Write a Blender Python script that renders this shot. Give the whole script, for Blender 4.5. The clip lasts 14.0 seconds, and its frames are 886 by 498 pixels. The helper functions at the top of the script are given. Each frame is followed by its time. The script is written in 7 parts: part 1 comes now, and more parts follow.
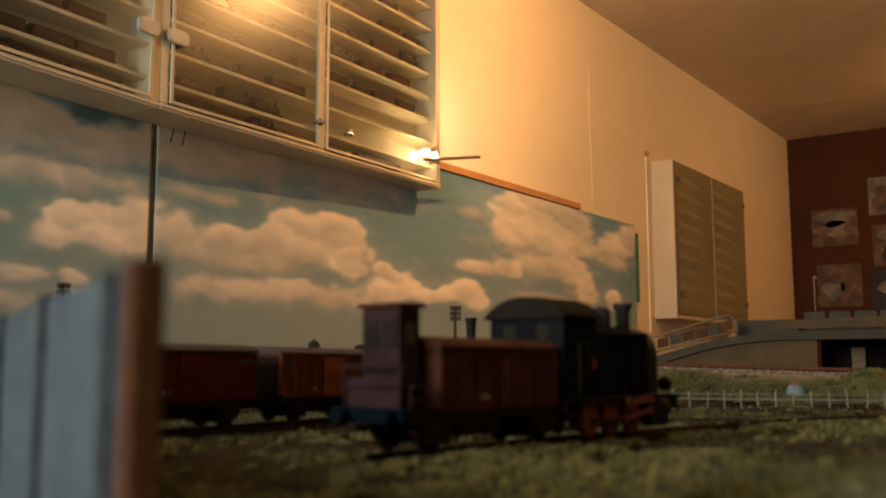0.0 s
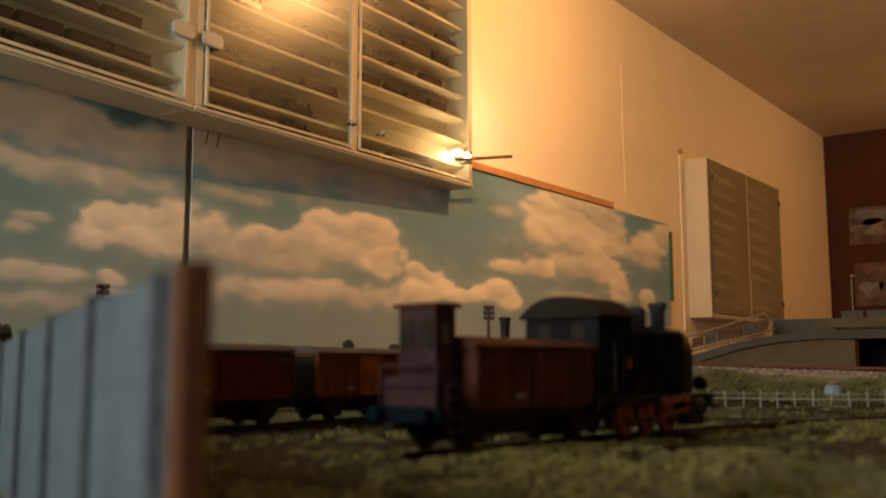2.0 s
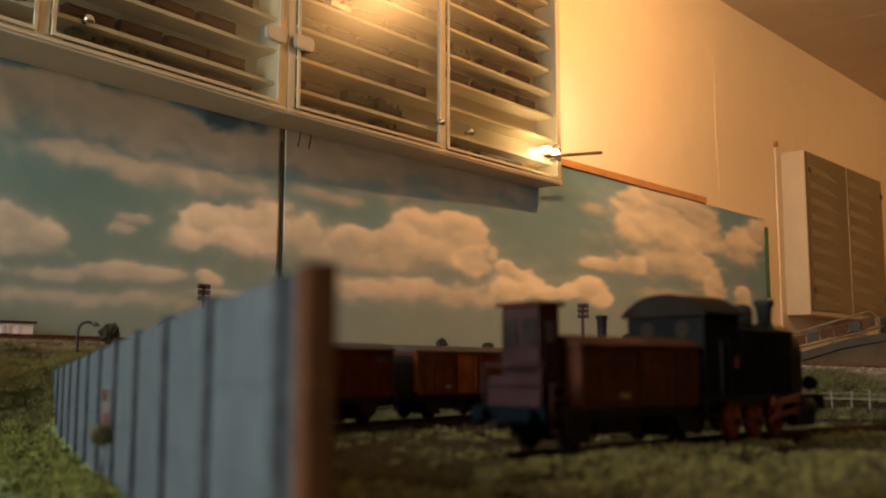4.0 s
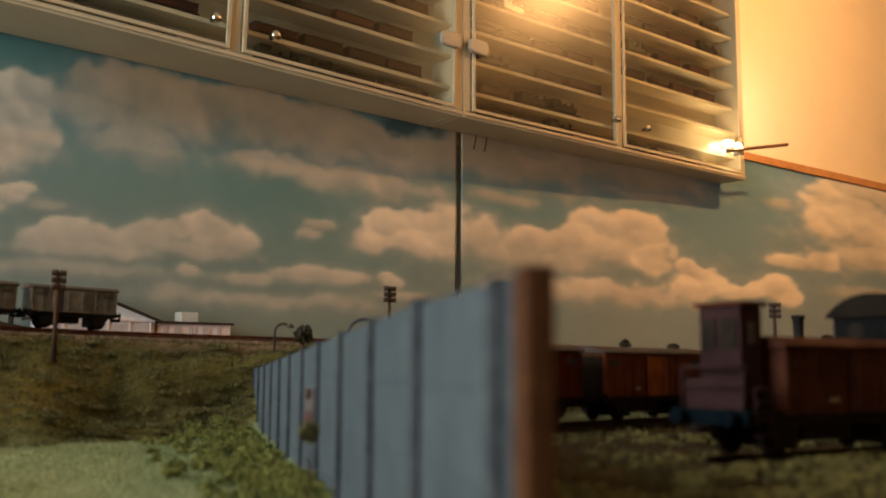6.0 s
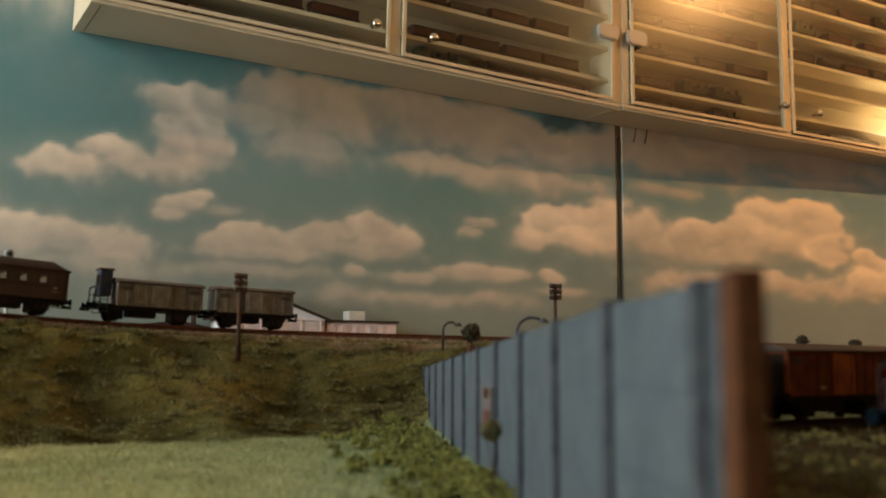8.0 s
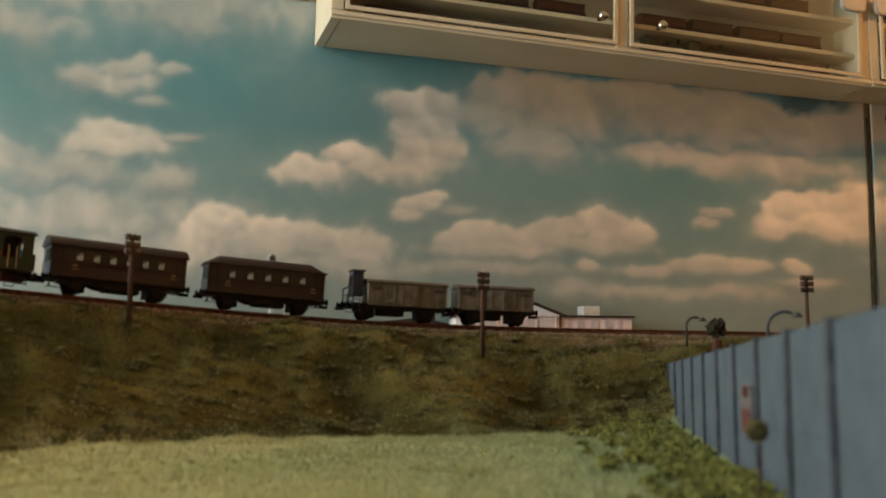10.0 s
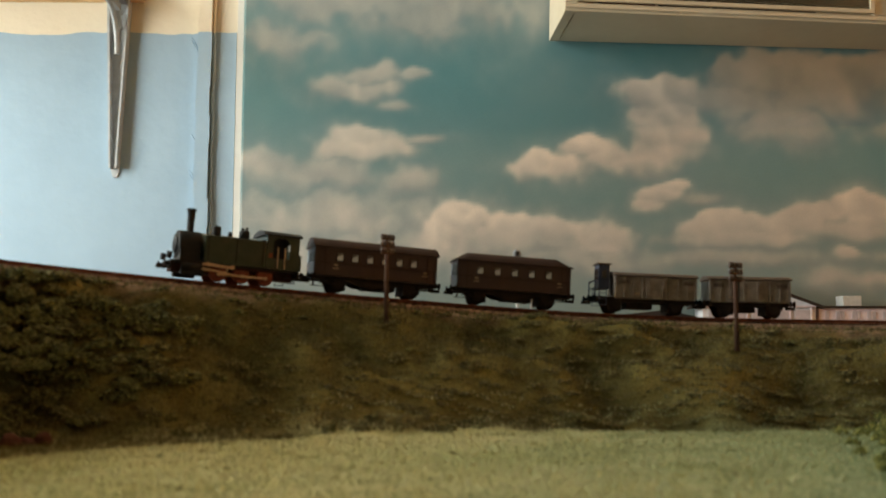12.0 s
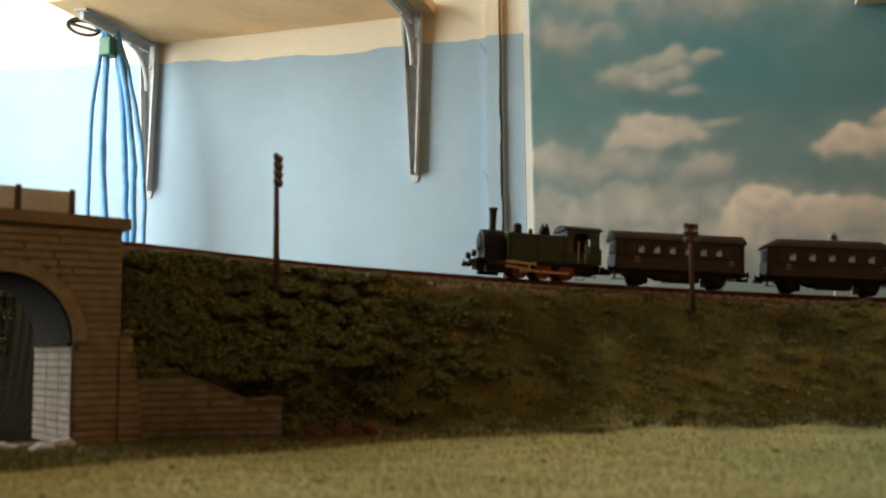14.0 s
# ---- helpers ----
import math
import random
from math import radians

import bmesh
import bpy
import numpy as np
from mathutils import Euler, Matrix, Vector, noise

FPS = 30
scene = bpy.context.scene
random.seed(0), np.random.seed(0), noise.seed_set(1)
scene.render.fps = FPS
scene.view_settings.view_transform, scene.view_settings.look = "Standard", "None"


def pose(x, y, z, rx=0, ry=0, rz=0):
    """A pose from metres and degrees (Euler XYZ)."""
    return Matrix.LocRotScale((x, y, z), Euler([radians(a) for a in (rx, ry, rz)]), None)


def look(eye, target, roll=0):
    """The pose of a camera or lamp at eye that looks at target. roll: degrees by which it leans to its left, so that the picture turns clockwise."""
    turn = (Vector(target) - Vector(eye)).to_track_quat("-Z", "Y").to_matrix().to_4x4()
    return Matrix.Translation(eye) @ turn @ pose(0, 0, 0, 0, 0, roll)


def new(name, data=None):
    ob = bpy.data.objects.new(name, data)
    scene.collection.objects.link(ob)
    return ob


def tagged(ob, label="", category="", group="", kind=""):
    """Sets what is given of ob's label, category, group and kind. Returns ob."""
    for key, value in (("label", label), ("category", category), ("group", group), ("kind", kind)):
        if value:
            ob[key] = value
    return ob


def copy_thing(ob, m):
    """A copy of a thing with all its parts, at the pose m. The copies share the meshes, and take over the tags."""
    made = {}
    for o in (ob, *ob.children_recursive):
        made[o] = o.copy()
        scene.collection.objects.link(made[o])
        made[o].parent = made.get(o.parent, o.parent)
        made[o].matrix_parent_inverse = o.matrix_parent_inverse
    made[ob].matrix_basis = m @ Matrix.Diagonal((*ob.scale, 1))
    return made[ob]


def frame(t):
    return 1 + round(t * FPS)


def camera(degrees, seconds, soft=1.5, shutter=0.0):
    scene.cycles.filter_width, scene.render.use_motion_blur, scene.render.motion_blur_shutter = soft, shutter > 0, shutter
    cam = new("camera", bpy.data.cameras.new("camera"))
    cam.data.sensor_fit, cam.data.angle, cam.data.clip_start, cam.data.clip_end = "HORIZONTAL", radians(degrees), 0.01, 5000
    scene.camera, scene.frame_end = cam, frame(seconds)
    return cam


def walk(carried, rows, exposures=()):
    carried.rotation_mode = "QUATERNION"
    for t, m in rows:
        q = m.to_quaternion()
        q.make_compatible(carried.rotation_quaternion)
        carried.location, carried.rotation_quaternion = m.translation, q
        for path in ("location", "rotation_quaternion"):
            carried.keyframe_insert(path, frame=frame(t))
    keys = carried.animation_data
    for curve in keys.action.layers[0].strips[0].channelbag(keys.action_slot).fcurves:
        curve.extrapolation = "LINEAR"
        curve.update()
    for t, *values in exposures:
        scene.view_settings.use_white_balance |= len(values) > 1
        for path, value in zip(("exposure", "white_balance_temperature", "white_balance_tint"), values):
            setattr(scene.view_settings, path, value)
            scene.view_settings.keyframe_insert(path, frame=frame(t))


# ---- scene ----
cam = camera(49.2, 14.0, soft=1.8)
cam.data.dof.use_dof = True
cam.data.dof.focus_distance = 1.5
cam.data.dof.aperture_fstop = 13.0

PATH = [
    (0.0, pose(0.0000, -0.0000, 0.0000, 97.04, 0.14, -55.10)),
    (0.5, pose(-0.0020, -0.0011, 0.0000, 97.12, 0.04, -55.08)),
    (1.0, pose(-0.0021, -0.0008, -0.0000, 97.15, 0.02, -55.02)),
    (1.5, pose(-0.0025, -0.0012, -0.0002, 97.14, 0.16, -54.46)),
    (2.0, pose(-0.0031, -0.0008, -0.0001, 97.02, 0.15, -53.18)),
    (2.5, pose(-0.0026, 0.0001, -0.0000, 96.97, 0.12, -50.77)),
    (2.7, pose(-0.0030, 0.0006, 0.0000, 96.96, 0.11, -50.31)),
    (4.8, pose(-0.0063, 0.0058, 0.0004, 96.86, 0.00, -44.68)),
    (5.0, pose(-0.0066, 0.0062, 0.0004, 96.85, -0.01, -43.44)),
    (5.5, pose(-0.0090, 0.0072, 0.0002, 96.98, -0.17, -40.34)),
    (6.0, pose(-0.0110, 0.0077, 0.0004, 96.94, -0.25, -37.66)),
    (6.5, pose(-0.0123, 0.0069, 0.0004, 96.91, -0.19, -36.07)),
    (6.8, pose(-0.0118, 0.0089, 0.0005, 96.90, -0.20, -35.20)),
    (7.0, pose(-0.0115, 0.0103, 0.0005, 96.89, -0.21, -33.58)),
    (7.2, pose(-0.0127, 0.0102, 0.0007, 96.85, -0.20, -32.72)),
    (9.3, pose(-0.0252, 0.0088, 0.0030, 96.45, -0.13, -19.13)),
    (9.5, pose(-0.0264, 0.0087, 0.0032, 96.41, -0.12, -18.04)),
    (10.0, pose(-0.0293, 0.0090, 0.0030, 96.33, -0.10, -14.87)),
    (10.5, pose(-0.0303, 0.0098, 0.0033, 96.21, 0.06, -11.26)),
    (11.0, pose(-0.0332, 0.0112, 0.0036, 96.10, 0.11, -7.47)),
    (11.5, pose(-0.0362, 0.0079, 0.0038, 95.98, 0.20, -3.00)),
    (11.7, pose(-0.0366, 0.0079, 0.0037, 95.96, 0.12, -1.02)),
    (12.0, pose(-0.0372, 0.0078, 0.0036, 95.92, -0.01, -0.90)),
    (12.2, pose(-0.0376, 0.0081, 0.0036, 95.88, 0.15, -0.67)),
    (12.5, pose(-0.0382, 0.0086, 0.0035, 95.82, 0.39, 2.42)),
    (12.8, pose(-0.0401, 0.0085, 0.0035, 95.81, 0.39, 4.71)),
    (13.0, pose(-0.0414, 0.0085, 0.0035, 95.80, 0.39, 7.02)),
    (13.3, pose(-0.0429, 0.0086, 0.0036, 95.76, 0.35, 10.57)),
    (13.5, pose(-0.0439, 0.0086, 0.0037, 95.74, 0.33, 11.94)),
    (14.0, pose(-0.0459, 0.0093, 0.0037, 95.67, 0.70, 16.24)),
]

walk(cam, PATH, ((0.0, 0.45), (5.0, 0.46), (9.5, 0.60), (11.5, 0.62), (12.8, 0.46), (14.0, 0.27)))

# ---------------------------------------------------------------- light
world = bpy.data.worlds.new("world")
scene.world = world
world.use_nodes = True
wn = world.node_tree
sky = wn.nodes.new("ShaderNodeTexSky")
sky.sky_type = "NISHITA"
sky.sun_disc = False
sky.sun_elevation = radians(40)
sky.sun_rotation = radians(-90)
wn.links.new(sky.outputs[0], wn.nodes["Background"].inputs[0])
wn.nodes["Background"].inputs[1].default_value = 0.08


def lamp(name, kind, place, target, watts, colour, size=0.1, size_y=None, spread=None):
    data = bpy.data.lights.new(name, kind)
    data.energy, data.color = watts, colour
    if kind == "AREA":
        data.shape = "RECTANGLE"
        data.size, data.size_y = size, size_y or size
        if spread:
            data.spread = radians(spread)
    elif kind == "SPOT":
        data.shadow_soft_size = size
        data.spot_size, data.spot_blend = radians(spread or 90), 1.0
    else:
        data.shadow_soft_size = size
    ob = new(name, data)
    ob.matrix_world = look(place, target)
    return ob


WARM = (1.0, 0.485, 0.158)
lamp("ceiling_light_bulb", "POINT", (2.289, 0.708, 1.264), (2.289, 0.708, 0), 27, WARM, 0.03)
lamp("cabinet_light_bulb", "SPOT", (2.16, 1.40, 0.60), (3.2, 1.50, 1.45), 4.5, (1.0, 0.66, 0.38), 0.012, spread=150)
lamp("cabinet_light_spill", "POINT", (2.075, 1.475, 0.575), (2.1, 1.4, 0), 0.3, (1.0, 0.62, 0.30), 0.01)
# Second ceiling lamp, added out of view as fill for the east end.
lamp("unseen_fill_light_east", "POINT", (4.9, 0.10, 1.264), (4.9, 0.1, 0), 14, WARM, 0.03)
lamp("window_daylight", "AREA", (-1.68, 0.76, 0.59), (-0.2, 1.05, 0.50), 36, (0.88, 0.91, 0.83), 0.86, 1.34)

# ---------------------------------------------------------------- materials
MATS = {}


def mat(name, col, rough=0.7, metal=0.0, col2=None, scale=40.0, amount=0.5, bump=0.0, bump_scale=None, detail=6.0, coat=0.0, alpha_glass=False):
    """A surface with two scales of tone and a fine relief."""
    m = bpy.data.materials.new(name)
    m.use_nodes = True
    nt = m.node_tree
    p = nt.nodes["Principled BSDF"]
    p.inputs["Roughness"].default_value = rough
    p.inputs["Metallic"].default_value = metal
    p.inputs["Coat Weight"].default_value = coat
    p.inputs["Specular IOR Level"].default_value = 0.5 if rough < 0.5 else 0.18
    c2 = col2 or tuple(c * 0.72 for c in col)
    geo = nt.nodes.new("ShaderNodeTexCoord")
    n1 = nt.nodes.new("ShaderNodeTexNoise")
    n1.inputs["Scale"].default_value, n1.inputs["Detail"].default_value = scale, detail
    n2 = nt.nodes.new("ShaderNodeTexNoise")
    n2.inputs["Scale"].default_value, n2.inputs["Detail"].default_value = scale * 7.3, 3.0
    for n in (n1, n2):
        nt.links.new(geo.outputs["Object"], n.inputs["Vector"])
    mix0 = nt.nodes.new("ShaderNodeMath")
    mix0.operation = "MULTIPLY_ADD"
    mix0.inputs[1].default_value = 0.35
    nt.links.new(n2.outputs[0], mix0.inputs[0])
    nt.links.new(n1.outputs[0], mix0.inputs[2])
    rng = nt.nodes.new("ShaderNodeMapRange")
    rng.inputs[1].default_value, rng.inputs[2].default_value = 0.48, 0.88
    rng.inputs[3].default_value, rng.inputs[4].default_value = 0.0, amount * 2
    nt.links.new(mix0.outputs[0], rng.inputs[0])
    mix = nt.nodes.new("ShaderNodeMixRGB")
    mix.inputs[1].default_value, mix.inputs[2].default_value = (*col, 1), (*c2, 1)
    nt.links.new(rng.outputs[0], mix.inputs[0])
    nt.links.new(mix.outputs[0], p.inputs["Base Color"])
    if bump:
        n3 = nt.nodes.new("ShaderNodeTexNoise")
        n3.inputs["Scale"].default_value, n3.inputs["Detail"].default_value = bump_scale or scale * 4, 4.0
        nt.links.new(geo.outputs["Object"], n3.inputs["Vector"])
        b = nt.nodes.new("ShaderNodeBump")
        b.inputs["Strength"].default_value, b.inputs["Distance"].default_value = 0.6, bump
        nt.links.new(n3.outputs[0], b.inputs["Height"])
        nt.links.new(b.outputs[0], p.inputs["Normal"])
    MATS[name] = m
    return m


def attribute_mat(name, layer, rough, bump=0.0, bump_scale=600.0, grain=0.12, grain_scale=900.0):
    """A surface whose pattern of colours is stored on its mesh."""
    m = bpy.data.materials.new(name)
    m.use_nodes = True
    nt = m.node_tree
    p = nt.nodes["Principled BSDF"]
    p.inputs["Roughness"].default_value = rough
    p.inputs["Specular IOR Level"].default_value = 0.15
    at = nt.nodes.new("ShaderNodeAttribute")
    at.attribute_name = layer
    tc = nt.nodes.new("ShaderNodeTexCoord")
    n = nt.nodes.new("ShaderNodeTexNoise")
    n.inputs["Scale"].default_value, n.inputs["Detail"].default_value = grain_scale, 4.0
    nt.links.new(tc.outputs["Object"], n.inputs["Vector"])
    rng = nt.nodes.new("ShaderNodeMapRange")
    rng.inputs[1].default_value, rng.inputs[2].default_value = 0.3, 0.7
    rng.inputs[3].default_value, rng.inputs[4].default_value = 1 - grain, 1 + grain
    nt.links.new(n.outputs[0], rng.inputs[0])
    mul = nt.nodes.new("ShaderNodeVectorMath")
    mul.operation = "SCALE"
    nt.links.new(at.outputs["Color"], mul.inputs[0])
    nt.links.new(rng.outputs[0], mul.inputs["Scale"])
    nt.links.new(mul.outputs[0], p.inputs["Base Color"])
    if bump:
        b = nt.nodes.new("ShaderNodeBump")
        b.inputs["Strength"].default_value, b.inputs["Distance"].default_value = 0.8, bump
        n3 = nt.nodes.new("ShaderNodeTexNoise")
        n3.inputs["Scale"].default_value, n3.inputs["Detail"].default_value = bump_scale, 5.0
        nt.links.new(tc.outputs["Object"], n3.inputs["Vector"])
        nt.links.new(n3.outputs[0], b.inputs["Height"])
        nt.links.new(b.outputs[0], p.inputs["Normal"])
    return m


def glass_mat(name, tint=(1, 1, 1), rough=0.02, gloss=0.045):
    m = bpy.data.materials.new(name)
    m.use_nodes = True
    nt = m.node_tree
    nt.nodes.remove(nt.nodes["Principled BSDF"])
    tr = nt.nodes.new("ShaderNodeBsdfTransparent")
    tr.inputs[0].default_value = (*tint, 1)
    gl = nt.nodes.new("ShaderNodeBsdfGlossy")
    gl.inputs["Roughness"].default_value = rough
    lw = nt.nodes.new("ShaderNodeLayerWeight")
    pw = nt.nodes.new("ShaderNodeMath")
    pw.operation = "POWER"
    pw.inputs[1].default_value = 4.0
    nt.links.new(lw.outputs["Facing"], pw.inputs[0])
    fr = nt.nodes.new("ShaderNodeMath")
    fr.operation = "MULTIPLY_ADD"
    fr.inputs[1].default_value, fr.inputs[2].default_value = 0.5, gloss
    nt.links.new(pw.outputs[0], fr.inputs[0])
    mx = nt.nodes.new("ShaderNodeMixShader")
    nt.links.new(fr.outputs[0], mx.inputs[0])
    nt.links.new(tr.outputs[0], mx.inputs[1])
    nt.links.new(gl.outputs[0], mx.inputs[2])
    nt.links.new(mx.outputs[0], nt.nodes["Material Output"].inputs[0])
    return m


def glow_mat(name, col, strength):
    m = bpy.data.materials.new(name)
    m.use_nodes = True
    p = m.node_tree.nodes["Principled BSDF"]
    p.inputs["Emission Color"].default_value = (*col, 1)
    p.inputs["Emission Strength"].default_value = strength
    return m


CREAM = mat("cream_wall_paint", (0.85, 0.76, 0.61), 0.75, scale=2.2, col2=(0.76, 0.66, 0.51), amount=0.3, bump=0.002, bump_scale=60)
CEIL = mat("ceiling_plaster", (0.74, 0.63, 0.48), 0.9, scale=1.5, amount=0.3, bump=0.003, bump_scale=90)
BROWN = mat("brown_wall_paint", (0.074, 0.025, 0.014), 0.8, scale=3, amount=0.4, bump=0.001, bump_scale=70)
BLUE = mat("pale_blue_wall_paint", (0.375, 0.505, 0.62), 0.55, scale=4, col2=(0.315, 0.43, 0.54), amount=0.4, bump=0.0015, bump_scale=45)
FLOOR = mat("floor_boards", (0.16, 0.09, 0.05), 0.5, scale=6, bump=0.001)
LACQ = mat("cream_lacquer", (0.64, 0.57, 0.435), 0.5, scale=8, col2=(0.54, 0.465, 0.34), amount=0.3, bump=0.0004, bump_scale=150)
BATTENW = mat("white_gloss_batten", (0.84, 0.82, 0.77), 0.4, scale=12, amount=0.2)
SHELFW = mat("shelf_board_white", (0.76, 0.69, 0.53), 0.55, scale=14, amount=0.25)
CABBACK = mat("cabinet_back_board", (0.62, 0.54, 0.40), 0.7, scale=5, amount=0.3)
CHROME = mat("polished_chrome", (0.75, 0.74, 0.72), 0.12, 1.0, scale=60, amount=0.1)
STEEL = mat("galvanised_bracket_steel", (0.55, 0.57, 0.58), 0.5, 0.15, scale=50, amount=0.4)
LATCH = mat("white_plastic_latch", (0.46, 0.44, 0.41), 0.4, scale=60, amount=0.2)
STRIP = mat("varnished_wood_strip", (0.55, 0.26, 0.09), 0.45, scale=30, amount=0.5, bump=0.0003)
SHELFPINE = mat("pine_shelf_board", (0.92, 0.62, 0.33), 0.5, scale=9, amount=0.35, bump=0.0004)
GREENT = mat("green_edge_tape", (0.05, 0.16, 0.06), 0.5, scale=40)
DARKCAP = mat("dark_seam_gap", (0.05, 0.055, 0.05), 0.9, scale=90)
BLACKM = mat("black_painted_metal", (0.018, 0.018, 0.018), 0.45, scale=120, col2=(0.04, 0.035, 0.03), amount=0.6)
RODM = mat("dark_wood_rod", (0.16, 0.08, 0.035), 0.5, scale=60)
BLUECORD = mat("blue_cord", (0.17, 0.40, 0.70), 0.5, scale=60)
GREENCLIP = mat("green_plastic_clip", (0.02, 0.15, 0.075), 0.4, scale=60)
WIRE = mat("black_wire", (0.02, 0.02, 0.022), 0.5, scale=60)
TABLE = mat("plywood_baseboard", (0.34, 0.21, 0.11), 0.65, scale=6, bump=0.0004)
GLASS = glass_mat("cabinet_pane_glass", (0.84, 0.85, 0.82), 0.30, 0.028)
CLEAR = glass_mat("window_pane_glass", (1, 1, 1), 0.0)
BULB = glow_mat("halogen_bulb_glow", (1.0, 0.72, 0.36), 60)

FENCEP = mat("grey_blue_concrete_panel", (0.104, 0.133, 0.164), 0.85, scale=45, col2=(0.072, 0.094, 0.120), amount=0.5, bump=0.0008, bump_scale=300)
FENCEPOST = mat("dark_slate_post", (0.030, 0.035, 0.050), 0.8, scale=160, col2=(0.085, 0.098, 0.12), amount=0.5, bump=0.0004, bump_scale=500)
RUSTPOST = mat("rust_brown_end_post", (0.12, 0.048, 0.02), 0.85, scale=90, col2=(0.075, 0.03, 0.016), amount=0.6, bump=0.0008, bump_scale=260)
YRAIL = mat("dull_yard_rail", (0.045, 0.026, 0.018), 0.7, 0.3, scale=200, amount=0.6)
RAIL = mat("rusty_rail", (0.16, 0.055, 0.03), 0.5, 0.5, scale=200, amount=0.6)
SLEEPER = mat("dark_sleeper", (0.05, 0.032, 0.022), 0.9, scale=200)
BALLAST = mat("pinkish_ballast", (0.36, 0.26, 0.20), 0.95, scale=260, col2=(0.16, 0.11, 0.085), amount=0.9, bump=0.002, bump_scale=700)
STONE = mat("warm_grey_masonry", (0.255, 0.205, 0.165), 0.9, scale=120, col2=(0.19, 0.148, 0.118), amount=0.7, bump=0.0006, bump_scale=500)
MORTAR = mat("dark_masonry_joint", (0.15, 0.118, 0.094), 0.95, scale=160)
# Near-black brown for recesses, with their shade put into the colour.
SOFFIT = mat("recess_shade_brown", (0.013, 0.0095, 0.007), 0.95, scale=140, col2=(0.008, 0.006, 0.005), amount=0.6)
COPING = mat("brown_coping_stone", (0.22, 0.158, 0.12), 0.85, scale=100, amount=0.6, bump=0.0005)
ROCKR = mat("dull_red_rock", (0.12, 0.05, 0.034), 0.95, scale=120, amount=0.6, bump=0.0008)
CONCRETE = mat("tan_retaining_concrete", (0.118, 0.074, 0.036), 0.9, scale=30, col2=(0.082, 0.052, 0.027), amount=0.5, bump=0.0005)
ROADGREY = mat("grey_ramp_roadway", (0.076, 0.060, 0.043), 0.9, scale=50, amount=0.4, bump=0.0004)
TANPAINT = mat("tan_barrier_paint", (0.21, 0.135, 0.075), 0.7, scale=120, amount=0.5)
PARAPET = mat("dark_grey_parapet_block", (0.085, 0.066, 0.048), 0.85, scale=80, amount=0.5)
WHITEF = mat("white_painted_model_fence", (0.30, 0.275, 0.23), 0.6, scale=120, amount=0.4)
HUTBLUE = mat("pale_blue_hut", (0.20, 0.26, 0.28), 0.7, scale=120, amount=0.4)
PALEPANEL = mat("pale_lavender_railing_panel", (0.58, 0.59, 0.66), 0.6, scale=80, amount=0.4)
POLEW = mat("brown_pole_wood", (0.10, 0.055, 0.04), 0.8, scale=150, amount=0.5)
INSUL = mat("grey_insulator", (0.13, 0.10, 0.09), 0.4, scale=150)
SIGNALG = mat("grey_signal_enamel", (0.34, 0.36, 0.38), 0.4, scale=150, amount=0.4)
SIGNALW = mat("white_signal_enamel", (0.62, 0.63, 0.62), 0.4, scale=150, amount=0.3)

LOCOG = mat("dark_green_loco_paint", (0.013, 0.028, 0.012), 0.32, scale=120, col2=(0.034, 0.042, 0.024), amount=0.6)
LOCOB = mat("black_loco_paint", (0.008, 0.008, 0.009), 0.6, scale=120, col2=(0.017, 0.016, 0.015), amount=0.6)
LOCOT = mat("dark_teal_loco_paint", (0.008, 0.0085, 0.010), 0.85, scale=120, col2=(0.014, 0.014, 0.015), amount=0.6)
CABROOF = mat("brown_cab_roof", (0.022, 0.017, 0.014), 0.9, scale=100, amount=0.5)
WHEELR = mat("red_wheel_paint", (0.24, 0.062, 0.036), 0.5, scale=150, amount=0.5)
FRAMERED = mat("dull_red_engine_frame", (0.062, 0.018, 0.011), 0.6, scale=150, col2=(0.035, 0.012, 0.008), amount=0.6)
BRASS = mat("brass_side_rod", (0.62, 0.43, 0.29), 0.35, 0.45, scale=150, amount=0.4)
COACH = mat("maroon_brown_coach", (0.031, 0.012, 0.009), 0.45, scale=100, col2=(0.042, 0.018, 0.014), amount=0.6)
COACHPANE = mat("grey_coach_pane", (0.13, 0.12, 0.115), 0.1, scale=100, amount=0.3)
COACHROOF = mat("brown_coach_roof", (0.036, 0.019, 0.015), 0.6, scale=100, amount=0.5)
COACHWIN = mat("pale_coach_window", (0.50, 0.58, 0.70), 0.15, scale=100, amount=0.2)
LETTER = mat("cream_lettering", (0.36, 0.27, 0.19), 0.6, scale=100)
VANG = mat("weathered_grey_van", (0.275, 0.240, 0.210), 0.75, scale=120, col2=(0.18, 0.152, 0.130), amount=0.7, bump=0.0002)
VANROOF = mat("dark_van_roof", (0.11, 0.085, 0.07), 0.7, scale=100)
VANBLUE = mat("blue_grey_van_end", (0.30, 0.36, 0.44), 0.6, scale=100)
NAVY = mat("navy_blue_brake_hut", (0.045, 0.055, 0.095), 0.5, scale=100, amount=0.5)
CHASSIS = mat("black_underframe", (0.017, 0.014, 0.013), 0.65, scale=120, col2=(0.035, 0.025, 0.02), amount=0.5)
WAGRED = mat("oxide_red_wagon", (0.135, 0.028, 0.014), 0.75, scale=90, col2=(0.085, 0.022, 0.013), amount=0.6)
WAGBROWN = mat("dusty_oxide_brown_wagon", (0.112, 0.040, 0.024), 0.85, scale=70, col2=(0.072, 0.028, 0.019), amount=0.7)
WAGRUST = mat("dull_rust_orange_wagon", (0.20, 0.055, 0.018), 0.75, scale=90, col2=(0.12, 0.035, 0.014), amount=0.6)
WAGORANGE = mat("orange_rust_door", (0.42, 0.12, 0.03), 0.65, scale=90, col2=(0.24, 0.06, 0.02), amount=0.6)
